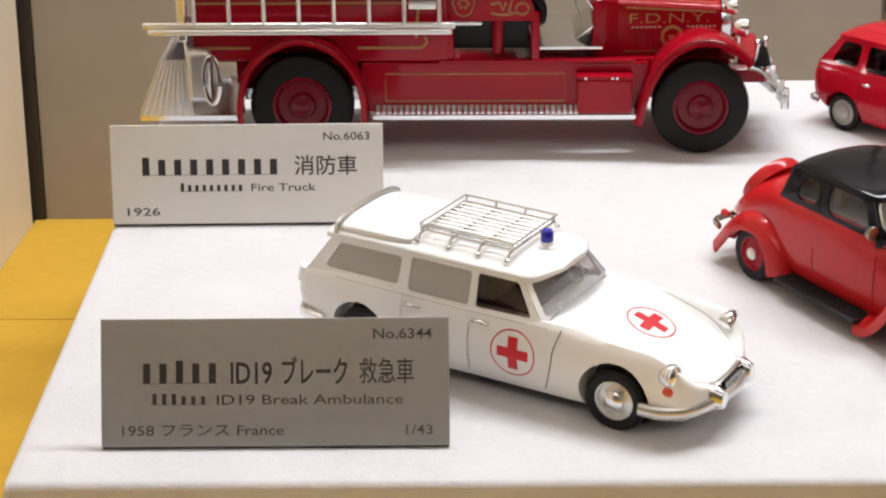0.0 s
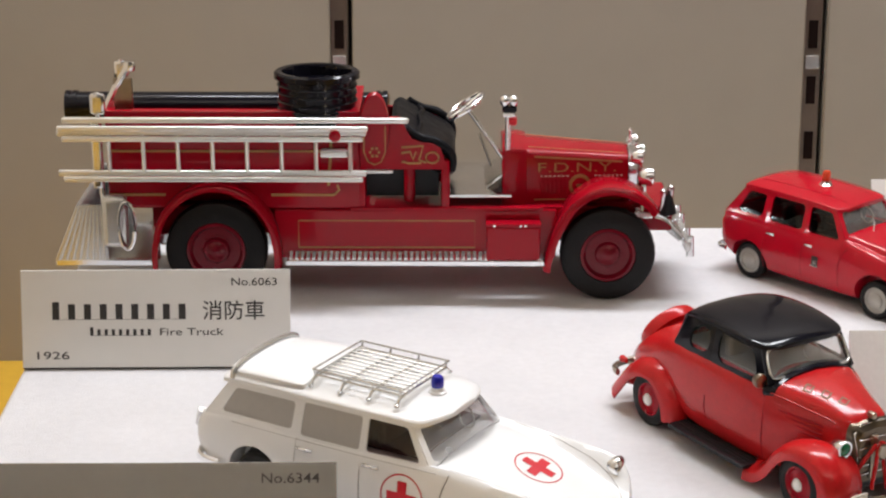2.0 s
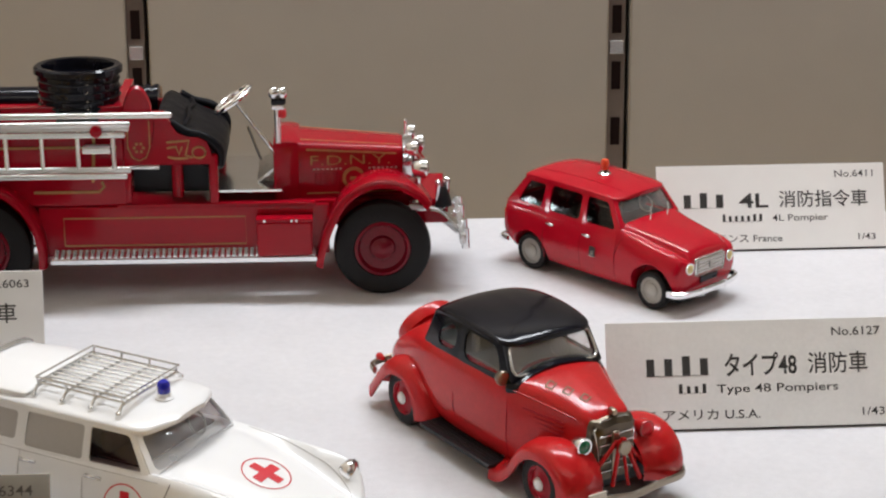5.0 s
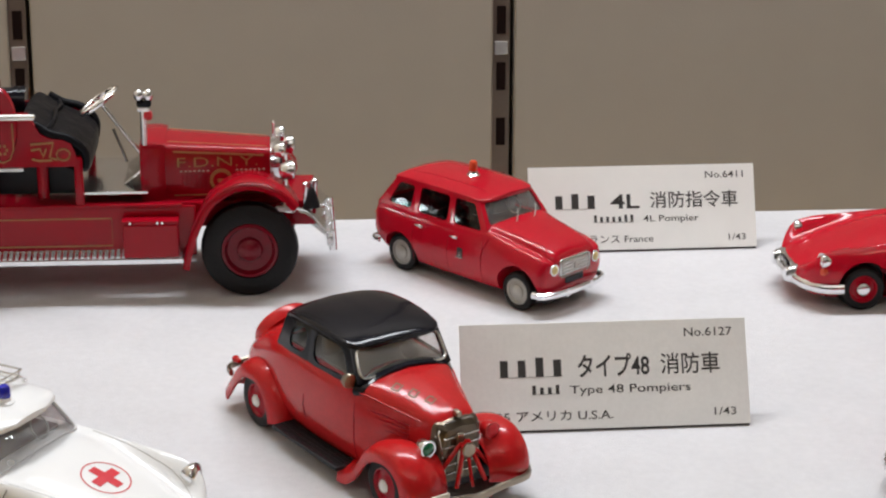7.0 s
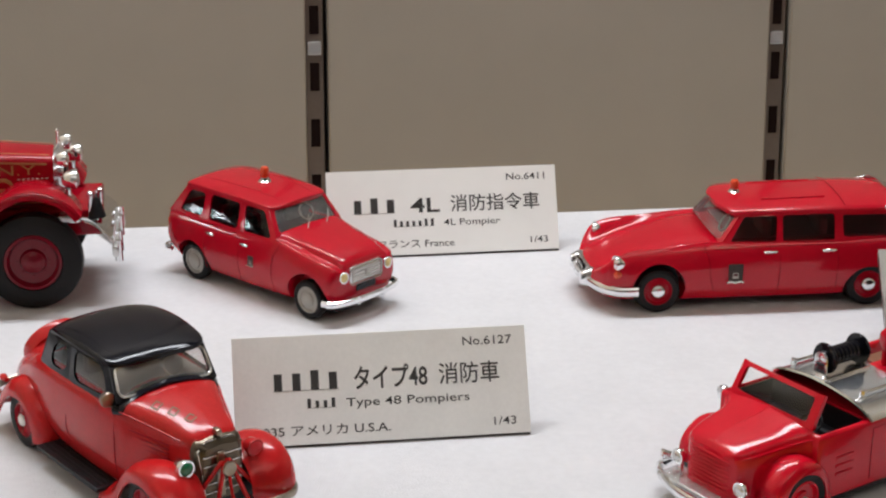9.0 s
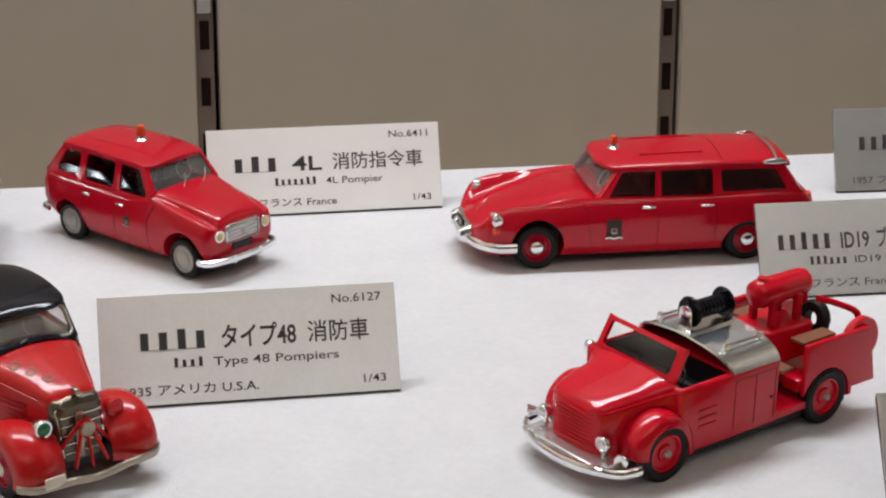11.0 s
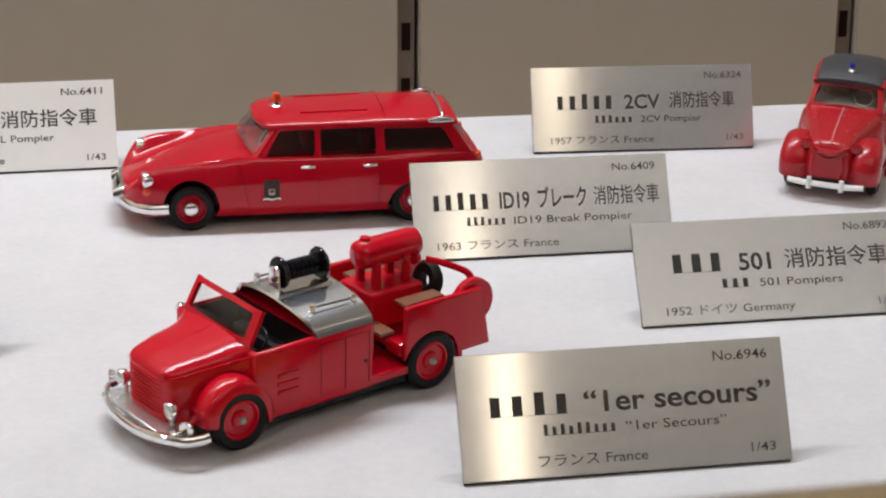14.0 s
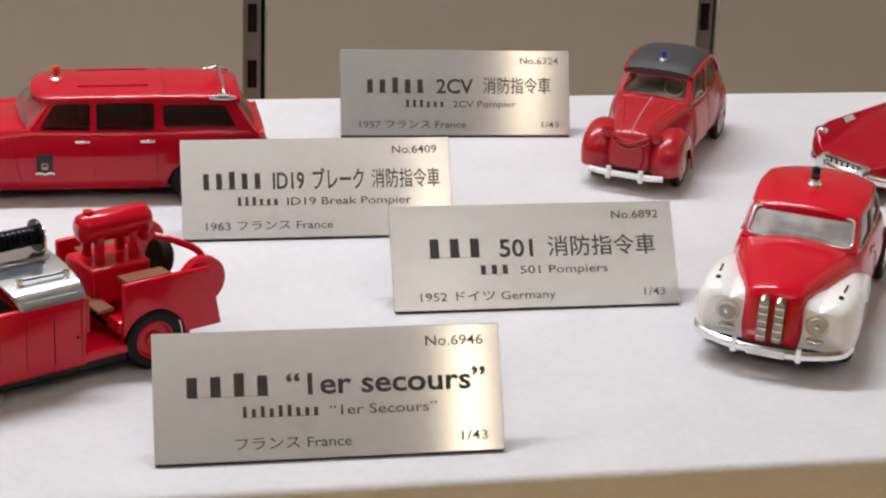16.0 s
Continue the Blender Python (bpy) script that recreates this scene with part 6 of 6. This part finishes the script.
for s in (1, -1):
    tip = lambda x, z: (x, s * (11.75 - (x - 40) * 0.062), z)
    spin = pose(0, 0, 0, 0, -3.5 * s, 0)
    stripe([tip(42, 48.2), tip(72.5, 46.0)], 0.5, hood, GOLD, "gold_line", normal=(0, s, 0.1))
    stripe([tip(42, 32.8), tip(72.5, 32.8)], 0.35, hood, GOLD, "gold_line", normal=(0, s, 0.0))
    for k in range(7):
        for x in (45 + 1.5 * k, 63 + 1.5 * k):
            part("louvre", box(tip(x, 37.4), (0.6, 0.7, 4.8), 0.2), RED_DEEP, hood)
        for x in (44.6 + 1.5 * k, 63.4 + 1.5 * k):
            part("gold_dash", box((tip(x, 41.2)[0], tip(x, 41.2)[1] + s * 0.05, 41.2), (0.8, 0.3, 0.4)), PALE, hood)
    m = side_frame(58.0, s * 10.7, 37.8, s, 0)
    disc = part("crest", lathe([(3.9, -0.2), (3.9, 0.25), (3.0, 0.3), (2.9, 0.2), (0.05, 0.2)], m @ spin, 24), GOLD, hood, "worn gold crest")
    part("crest_field", lathe([(2.8, 0.22), (2.7, 0.36), (0.05, 0.36)], m @ spin, 20), RED_DEEP, disc)
    part("crest_bar", box((0, 0, 0.42), (2.6, 1.2, 0.1), m=m @ spin), GOLD, disc)
    part("hood_line", tube([(73.6, s * 6.6, 48.2), (40, s * 8.0, 50.8)], 0.2, 5), GOLD, hood)
lettering("lettering", "F.D.N.Y.", side_frame(43.4, -11.55, 42.7, -1, 0) @ pose(0, 0, 0, 0, 3.5, 0), 3.6, 27.0, hood, GOLD, "gold leaf lettering", deep=0.35, bold=-0.008)
lettering("lettering", "F.D.N.Y.", side_frame(71.0, 9.85, 42.7, 1, 0) @ pose(0, 0, 0, 0, -3.5, 0), 3.6, 27.0, hood, GOLD, "gold leaf lettering", deep=0.35, bold=-0.008)
rad = part("radiator", loft([
    (78.0, [(0, 31), (8.0, 31), (9.0, 32), (9.2, 39), (8.9, 45.8), (7.4, 47.8), (4, 49.0), (0, 49.4)]),
    (74.8, [(0, 30.6), (9.2, 30.6), (10.2, 32), (10.4, 39), (10.2, 46.2), (8.8, 48.4), (5, 49.6), (0, 50.0)])], 3, 3), CHROME, top)
part("radiator_core", box((78.2, 0, 39.4), (1.0, 13.6, 13.6), 0.6), BLACK_MATT, rad)
part("radiator_cap", lathe([(0.05, 48.4), (1.6, 48.6), (1.6, 49.8), (0.6, 50.2), (0.45, 54.0), (0.8, 54.8), (0.05, 55.6)], Matrix.Translation((76, 0, 0)), 14), CHROME, rad)
for s in (1, -1):
    lamp_unit(top, "headlamp", ahead(82.2, s * 15.5, 42.4), 3.2, 4.8, CHROME, SILVER)
    part("lamp_post", rod((79.6, s * 15.5, 31), (79.6, s * 15.5, 39), 0.9, seg=8), CHROME, top)
    lamp_unit(top, "cowl_lamp", ahead(79.0, s * 10.4, 48.0), 2.7, 3.8, CHROME, SILVER)
    part("bumper_iron", tube([(76, s * 13, 23), (88, s * 13, 23.5), (93.4, s * 13, 19.0)], 1.1, 8), SILVER, top)
siren = part("siren_post", rod((32.8, -12, 51), (32.8, -12, 65.0), 1.2, seg=10), CHROME, top)
for x in (31.6, 34.6):
    part("siren_dome", lathe([(0.05, -2.0), (1.2, -1.7), (1.8, -0.6), (1.9, 0.5), (1.3, 1.6), (0.05, 2.1)], Matrix.Translation((x, -12, 68.2)), 16), CHROME, siren)
part("siren_band", box((33.2, -12, 65.4), (5.0, 3.4, 1.8), 0.5), BLACK, siren)
part("siren_body", box((33.0, -12, 63.6), (4.4, 3.2, 1.8), 0.5), CHROME, siren)
part("siren_light", lathe([(0.05, -1.6), (1.5, -1.4), (1.8, 0.4), (1.4, 1.2), (0.05, 1.5)], ahead(34.4, -12, 61.2), 16), CROSSRED, siren)
front = part("front_apron", loft([
    (95.0, [(0, 19.0), (20, 19.4), (21, 20.0), (20.6, 20.8), (12, 20.8), (0, 20.8)]),
    (91, [(0, 22.8), (18.6, 23.6), (19.6, 24.4), (19.2, 25.2), (12, 25.2), (0, 25.2)]),
    (86, [(0, 27.0), (17, 27.6), (18, 28.4), (17.6, 29.2), (12, 29.2), (0, 29.2)]),
    (77, [(0, 28.0), (16, 28.0), (17, 28.8), (16.6, 29.6), (12, 29.6), (0, 29.6)])], 4, 3), CHROME, top, "sloping chrome front apron")
for x, y in ((86.5, -15.0), (89.6, -11.0)):
    part("apron_post", lathe([(1.3, 28.4), (1.1, 31), (0.9, 35), (1.2, 36.4), (0.9, 37.6), (0.05, 38.2)], Matrix.Translation((x, y, 0)), 12), CHROME, front)
part("apron_step", box((79.5, -18.6, 30.2), (6.5, 5.0, 2.6), 0.6), CHROME, front)
bump = part("front_bumper", box((94.4, -6.0, 20.6), (2.2, 42, 4.0), 0.8), SILVER, top)
for s in (1, -1):
    for y in (-6 + s * 8, -6 + s * 18):
        part("bumper_stud", rod((95.4, y, 16.6), (95.4, y, 23.6), 1.4, 1.1, 10), CHROME, bump)
bell = part("bell", lathe([(3.6, 0), (3.2, 1.4), (2.2, 4.8), (1.6, 6.6), (0.7, 7.8), (0.7, 9.6), (0.05, 9.8)], Matrix.Translation((88.4, -15, 29.2)) @ Matrix.Scale(0.85, 4), 18), BLACK_MATT, top, "dark bell on the front apron")
part("bell_post", rod((88.4, -15, 28), (88.4, -15, 38.0), 0.6, seg=8), CHROME, bell)
part("axle_bar", rod((67, -19, 16.5), (67, 19, 16.5), 1.8, seg=10), BLACK_MATT, top)
part("axle_bar", rod((-67, -19, 16.5), (-67, 19, 16.5), 1.8, seg=10), CHROME, top)
for s in (1, -1):
    for x in (-84, -50):
        part("spring_box", box((x, s * 17, 21), (6, 6, 5), 0.8), CHROME, top)

# ---- small round-fendered red saloon with a grey canvas roof ----
top = thing("model_mini_saloon", 338.6 + 0.474 * 45.8, 117.5 + 0.880 * 45.8, -122.2, "worn red round-fendered saloon model with a charcoal canvas roof", "model car", "model vehicles")
hull = part("body", loft([
    section(41.6, 8, 5.2, 5.8, 12, 4.8, 16.4, 17.4, 0.6),
    section(39.8, 7, 6.8, 7.4, 12, 6.2, 18.6, 20.0, 0.6),
    section(32, 6, 8.8, 9.6, 12, 8.0, 20.2, 22.2, 0.6),
    section(22, 6, 11.2, 12.2, 13, 10.4, 21.8, 24.2, 0.6),
    section(15, 5.6, 13.2, 14.2, 13, 12.6, 23.0, 25.4, 0.6),
    section(8, 5.6, 14, 15.0, 13, 13.4, 23.0, 24.0),
    section(-18, 5.6, 14, 15.2, 13, 13.6, 23.0, 24.0),
    section(-32, 7, 12.8, 14.2, 13, 12.6, 22.6, 25.0),
    section(-41, 9.5, 10.6, 12.2, 14, 10.8, 18.6, 22.0),
    section(-44, 11, 8.4, 9.6, 14, 8.2, 15.4, 17.0)], 5, 4), RED_MATT, top)
cut(hull, well(28, 7.0, 8.6, 8.4, 22, 1), well(28, 7.0, 8.6, 8.4, 22, -1), well(-28, 7.0, 7.6, 11.0, 22, 1), well(-28, 7.0, 7.6, 11.0, 22, -1))
part("underbody", box((0, 0, 5.4), (72, 20, 2.0), 0.5), BLACK_MATT, top)
for s in (1, -1):
    for x in (28, -28):
        wheel(top, x, s * 14.0, 6.9, 6.9, 3.4, s, PALE, PALE, 0.68, 0.35)
    fender(top, "front_wing", [(41.0, 6.4), (41.8, 11.4), (39.6, 16.2), (35.0, 18.8), (29.0, 19.2), (23.0, 17.2), (18.6, 13.0), (16.0, 8.4), (15.0, 6.0)], [(6.0, 2.4), (8.6, 0.5), (11.4, -0.3), (14.2, 0.1), (16.2, 1.6), (17.0, 4.2), (17.2, 6.0)], s, RED_MATT)
    part("rear_wing", loft([(-16.5, [(0, 6.5), (1.2, 6.5), (1.6, 8), (1.4, 10), (0, 11)]), (-20, [(0, 6), (3.0, 6), (3.8, 10), (2.6, 16), (0, 18)]), (-28, [(0, 6), (3.4, 6), (4.6, 11), (3.2, 19), (0, 21)]), (-36, [(0, 7), (3.0, 7), (4.0, 11), (2.6, 17.5), (0, 19)]), (-41.5, [(0, 8.5), (1.2, 8.5), (1.8, 10), (1.2, 13), (0, 14)])], 4, 4), RED_MATT, top).location = (0, s * 10.9 * MM, 0)
    window_panel(top, "front_door_frame", [(-6, s * 13.7, 22.8), (13.4, s * 13.0, 23.4), (7.4, s * 11.4, 33.4), (-6, s * 11.8, 35.0)], (0.08, 0.86, 0.10, 0.88, 0.08, 0.16), RED_MATT, DIM, (0, s * 0.5, 0))
    window_panel(top, "rear_door_frame", [(-26, s * 13.2, 22.8), (-6, s * 13.7, 22.8), (-6, s * 11.8, 35.0), (-19, s * 11.2, 33.2)], (0.16, 0.92, 0.10, 0.88, 0.12, 0.2), RED_MATT, DIM, (0, s * 0.5, 0))
    part("door_skin", loft([(11.6, [(0, 8.0), (1.3, 8.0), (2.2, 13), (0.9, 21.4), (0, 21.6)]), (-5.0, [(0, 7.6), (1.4, 7.6), (2.3, 13), (0.9, 21.8), (0, 22.0)])], 4, 4), PINK_SHEEN, top, "door skin coloured pale for its pink reflection").location = (0, s * 13.25 * MM, 0)
    part("door_skin", loft([(-6.4, [(0, 7.6), (1.4, 7.6), (2.3, 13), (0.9, 21.8), (0, 22.0)]), (-16.5, [(0, 8.4), (1.2, 8.4), (2.0, 13), (0.8, 21.4), (0, 21.6)])], 4, 4), PINK_SHEEN, top, "door skin coloured pale for its pink reflection").location = (0, s * 13.25 * MM, 0)
    groove(top, [(-5.7, s * 15.3, 8), (-5.7, s * 15.6, 13), (-5.7, s * 14.2, 22)], 0.2)
    part("headlamp", lathe([(0.05, -2.4), (1.4, -2.0), (2.0, 0), (1.8, 0.7), (0.05, 1.0)], ahead(38.6, s * 8.2, 18.2, 0, 0), 16), RED_MATT, top)
    part("lamp_bar", rod((37.6, s * 3.0, 18.6), (37.6, s * 8.2, 18.0), 0.5, seg=8), RED_MATT, top)
    part("bonnet_crease", tube(spline([(40.4, s * 3.4, 19.3), (32, s * 5.2, 21.6), (22, s * 7.6, 23.4), (16, s * 9.4, 24.3)], 4), 0.4, 6), RED_MATT, top)
window_panel(top, "windscreen_frame", [(14.4, -13.0, 24.2), (14.4, 13.0, 24.2), (8.6, 11.4, 33.2), (8.6, -11.4, 33.2)], (0.07, 0.93, 0.16, 0.86, 0.05, 0.12), RED_MATT, GLASS, (1.2, 0, 0.3))
interior(top, -30, 12, 11.6, 24.2, ((-4, 6), (-18, 6)), GREYHUB, (7.6, 5.4, 27.6, 3.2))
part("roof", loft([(9.8, [(0, 32.6), (10, 32.6), (11.2, 33.0), (10.4, 34.0), (6, 34.6), (0, 34.8)]), (4, [(0, 33.6), (10.8, 33.8), (12.0, 34.6), (11.0, 36.0), (6.4, 36.9), (0, 37.2)]), (-8, [(0, 34), (10.8, 34.2), (12.0, 35.0), (11.0, 36.8), (6.4, 37.8), (0, 38.1)]), (-20, [(0, 32), (10.2, 32.2), (11.4, 33.0), (10.4, 35.0), (6, 36.2), (0, 36.5)]), (-32, [(0, 24), (9.4, 24.2), (10.8, 25.4), (10.0, 28.6), (6, 30.4), (0, 31)]), (-41, [(0, 18), (8, 18.2), (9.2, 19), (8.6, 20.6), (5, 21.8), (0, 22.2)])], 4, 4), CHARCOAL, top, "charcoal canvas roll-back roof")
for s in (1, -1):
    part("roof_rail", tube(spline([(10, s * 11.4, 33.0), (3, s * 12.1, 34.8), (-8, s * 12.1, 35.4), (-20, s * 11.5, 33.4), (-32, s * 11.2, 26.0), (-41, s * 9.6, 19.4)], 4), 0.75, 7), RED_MATT, top)
beacon(top, 4.6, 0, 36.8, 1.0, 3.6, BLUE, "dark blue beacon lens", SILVER)
grille = part("grille", loft([section(42.4, 8.4, 4.4, 5.0, 12, 4.2, 16, 16.8), section(40.6, 8.0, 5.4, 6.0, 12, 5.2, 17.6, 18.8)], 3, 4), RED_MATT, top)
for r, z in ((0.55, 0.0), (0.4, -2.0)):
    part("grille_crest", tube([(41.0, -6.2, 18.9 + z), (42.6, -3.0, 17.4 + z), (43.2, 0, 16.4 + z), (42.6, 3.0, 17.4 + z), (41.0, 6.2, 18.9 + z)], r, 6), RED_MATT, grille)
for x, z in ((15.6, 25.2), (13.6, 25.6)):
    part("cowl_ridge", tube(spline([(x - 1.0, -12.6, z - 2.2), (x, -8, z - 0.7), (x + 0.6, 0, z + 0.1), (x, 8, z - 0.7), (x - 1.0, 12.6, z - 2.2)], 4), 0.35, 6), RED_MATT, top)
part("bonnet_strip", tube([(41.0, 0, 19.6), (32, 0, 22.5), (22, 0, 24.5), (16, 0, 25.6)], 0.26, 6), PINK_SHEEN, top, "pale bonnet strip")
bar = part("front_bumper", tube([(43.2, -12.6, 6.4), (44.0, -7, 6.2), (44.0, 7, 6.2), (43.2, 12.6, 6.4)], 1.0, 8), WHITE, top, "white painted bumper")
for s in (1, -1):
    part("overrider", rod((44.4, s * 5.4, 4.6), (44.4, s * 5.4, 8.4), 0.95, 0.8, 10), WHITE, bar)
resize(top, 1.05)
swell(top, 0.98, 20.0, 0.86)

# ---- red saloon with cream front wings ----
top = thing("model_two_tone_saloon", 360.0, 22.0, -121.5, "red saloon fire model with cream front wings and twin grilles", "model car", "model vehicles")
hull = part("body", loft([
    section(52.2, 9, 5.4, 6.0, 13, 5.4, 21.0, 23.0, 0.6),
    section(49.8, 8, 7.4, 8.0, 14, 7.2, 22.6, 24.8, 0.6),
    section(40, 7, 11.0, 11.8, 15, 10.4, 23.6, 26.4, 0.6),
    section(28, 6, 14.6, 15.6, 15, 13.6, 24.0, 27.0, 0.6),
    section(18, 5.6, 16.8, 17.8, 14, 15.4, 23.4, 27.0, 0.6),
    section(10, 5.6, 17.6, 18.8, 14, 16.4, 23.8, 25.4),
    section(-14, 5.6, 17.6, 19.2, 14, 16.6, 23.8, 25.0),
    section(-32, 6.4, 16.8, 18.8, 14, 15.6, 22.6, 25.6),
    section(-46, 8, 14.4, 16.4, 14, 13.4, 19.2, 22.6),
    section(-54, 10, 11.4, 12.8, 13.5, 10.8, 15.6, 17.4)], 5, 4), RED, top)
cut(hull, well(33, 8.0, 9.2, 9.0, 26, 1), well(33, 8.0, 9.2, 9.0, 26, -1), well(-33, 7.4, 8.8, 12.5, 26, 1), well(-33, 7.4, 8.8, 12.5, 26, -1))
part("underbody", box((0, 0, 5.6), (92, 24, 2.2), 0.5), BLACK_MATT, top)
for s in (1, -1):
    for x in (33, -33):
        wheel(top, x, s * 17.6, 8.2, 8.2, 4.6, s, CREAM, CHROME, 0.62, 0.36)
    wing = part("front_wing", loft([
        (51.8, [(0, 9.4), (4.6, 9.4), (6.0, 11), (6.4, 15), (5.0, 19.0), (2.0, 20.4), (0, 20.0)]),
        (49, [(0, 7.8), (7.0, 7.8), (8.6, 10), (9.0, 15), (7.4, 20.6), (4.0, 22.4), (0, 21.4)]),
        (41, [(0, 7.0), (8.4, 7.0), (9.8, 10), (10.2, 15.4), (8.4, 21.6), (4.6, 23.6), (0, 22.4)]),
        (30, [(0, 7.0), (8.4, 7.0), (9.6, 10), (10.0, 15.4), (8.4, 21.2), (4.8, 22.8), (0, 21.6)]),
        (20, [(0, 7.0), (7.2, 7.0), (8.8, 10), (9.2, 15), (7.8, 19.6), (4.6, 21), (0, 20)]),
        (8, [(0, 8), (6.4, 8), (8.0, 10), (8.3, 13.6), (7.4, 16.4), (4, 17), (0, 16.4)])], 5, 4), CREAM, top, "cream white front wing")
    wing.data.transform(Matrix.Translation((-0.0018, 11.6 * MM, -0.0008)))
    if s < 0:
        wing.data.transform(Matrix.Diagonal((1, -1, 1, 1)))
        wing.data.flip_normals()
    cut(wing, well(33, 8.0, 9.3, 8, 30, s))
    lamp_unit(top, "headlamp", ahead(51.0, s * 11.7, 15.9, 8, s * 6), 3.0, 3.2, SILVER, GREYHUB)
    part("lamp_ring", lathe([(1.9, 0.3), (1.95, 0.95), (1.5, 1.0), (1.45, 0.4)], ahead(51.0, s * 11.7, 15.9, 8, s * 6), 18, hollow=True), GREYHUB, top)
    part("lamp_bulb", lathe([(0.8, 0.7), (0.6, 1.25), (0.05, 1.4)], ahead(51.0, s * 11.7, 15.9, 8, s * 6), 12), CHROME, top)
    part("fog_lamp", box((51.2, s * 11.6, 11.4), (1.4, 4.6, 1.5), 0.6), SILVER, top)
    part("wing_strip", tube([(41.0, s * 16.4, 22.7), (36, s * 16.6, 22.7)], 0.35, 6), BLACK, top)
    part("wing_stud", rod((44.4, s * 16.0, 21.6), (44.4, s * 16.2, 22.6), 0.7, seg=8), BLACK, top)
    gr = part("kidney_grille", loft([(53.6, [(0, 9.8), (0.8, 9.9), (1.2, 11), (1.2, 20.2), (0.8, 21.4), (0, 21.6)]), (52.0, [(0, 9.2), (1.2, 9.3), (1.65, 11), (1.65, 20.8), (1.0, 22.4), (0, 22.8)])], 3, 3), NICKEL, top)
    gr.location = (0, s * 2.15 * MM, 0)
    for k in range(5):
        part("grille_rib", box((53.5, 0, 11.2 + 2.2 * k), (0.9, 2.5, 0.75), 0.2), SILVER, gr)
    window_panel(top, "front_door_frame", [(-6, s * 16.8, 23.6), (15.6, s * 15.8, 24.2), (8.0, s * 14.4, 32.2), (-6, s * 15.2, 32.8)], (0.08, 0.86, 0.10, 0.88, 0.08, 0.16), RED, DIM, (0, s * 0.7, 0), GREYHUB)
    window_panel(top, "rear_door_frame", [(-32, s * 15.8, 23.4), (-6, s * 16.8, 23.6), (-6, s * 15.2, 32.8), (-24, s * 14.2, 31.8)], (0.2, 0.92, 0.10, 0.88, 0.12, 0.2), RED, DIM, (0, s * 0.7, 0), GREYHUB)
    groove(top, spline([(-5.8, s * 16.9, 23.4), (-6, s * 18.9, 18), (-6, s * 19.2, 13), (-6, s * 18.0, 7)], 4), 0.13)
    handle(top, -2.4, 17.9, 20.6, s)
window_panel(top, "windscreen_frame", [(16.8, -15.7, 24.9), (16.8, 15.7, 24.9), (8.8, 14.5, 32.5), (8.8, -14.5, 32.5)], (0.05, 0.95, 0.13, 0.89, 0.05, 0.14), RED, SHEENPANE, (3.0, 0, 0.4), SILVER)
# Silver cabin, chosen to brighten the windscreen from behind.
interior(top, -30, 14, 13.6, 25.4, ((-4, 6), (-20, 6)), SILVER, (8.6, 6.4, 28.6, 3.4))
part("roof", loft([roof_section(11.0, 11.0, 32.0, 33.0), roof_section(8.6, 14.4, 32.2, 34.0), roof_section(0, 15.5, 32.7, 35.4), roof_section(-10, 15.7, 32.8, 35.8), roof_section(-22, 14.8, 32.0, 34.6), (-34, [(0, 24), (12.6, 24.2), (13.8, 25.2), (12.6, 28.2), (7.5, 30.4), (0, 31)]), (-44, [(0, 19), (10.4, 19.2), (11.8, 20), (10.8, 21.6), (6, 23), (0, 23.6)])], 4, 4), RED, top)
beacon(top, -3.0, 0, 35.4, 1.35, 5.4, NAVY, "near black blue beacon lens", SILVER)
bow = spline([(45.0, -20.4, 8.6), (50.4, -18.4, 8.4), (54.4, -10, 8.0), (55.2, 0, 7.8), (54.4, 10, 8.0), (50.4, 18.4, 8.4), (45.0, 20.4, 8.6)], 5)
bar = part("front_bumper", tube(bow, 0.95, 8, flat=1.4), CHROME, top)
for s in (1, -1):
    part("overrider", rod((55.4, s * 8.4, 6.4), (55.4, s * 8.4, 10.4), 0.9, 0.7, 10), CHROME, bar)
part("number_plate", box((56.0, 0, 7.6), (0.6, 10, 2.0), 0.2), WHITE, bar, "blank white number plate")
# Black block added under the nose to deepen the shade below the bumper.
part("front_valance", box((45.0, 0, 6.6), (9.0, 30, 3.6), 0.8), BLACK_MATT, top)
part("bonnet_ridge", tube([(50.0, 0, 22.2), (40, 0, 24.2), (28, 0, 26.0), (20, 0, 27.1)], 0.35, 6), RED, top)
resize(top, 0.99)
swell(top, 1.04, 21.0, 1.08)
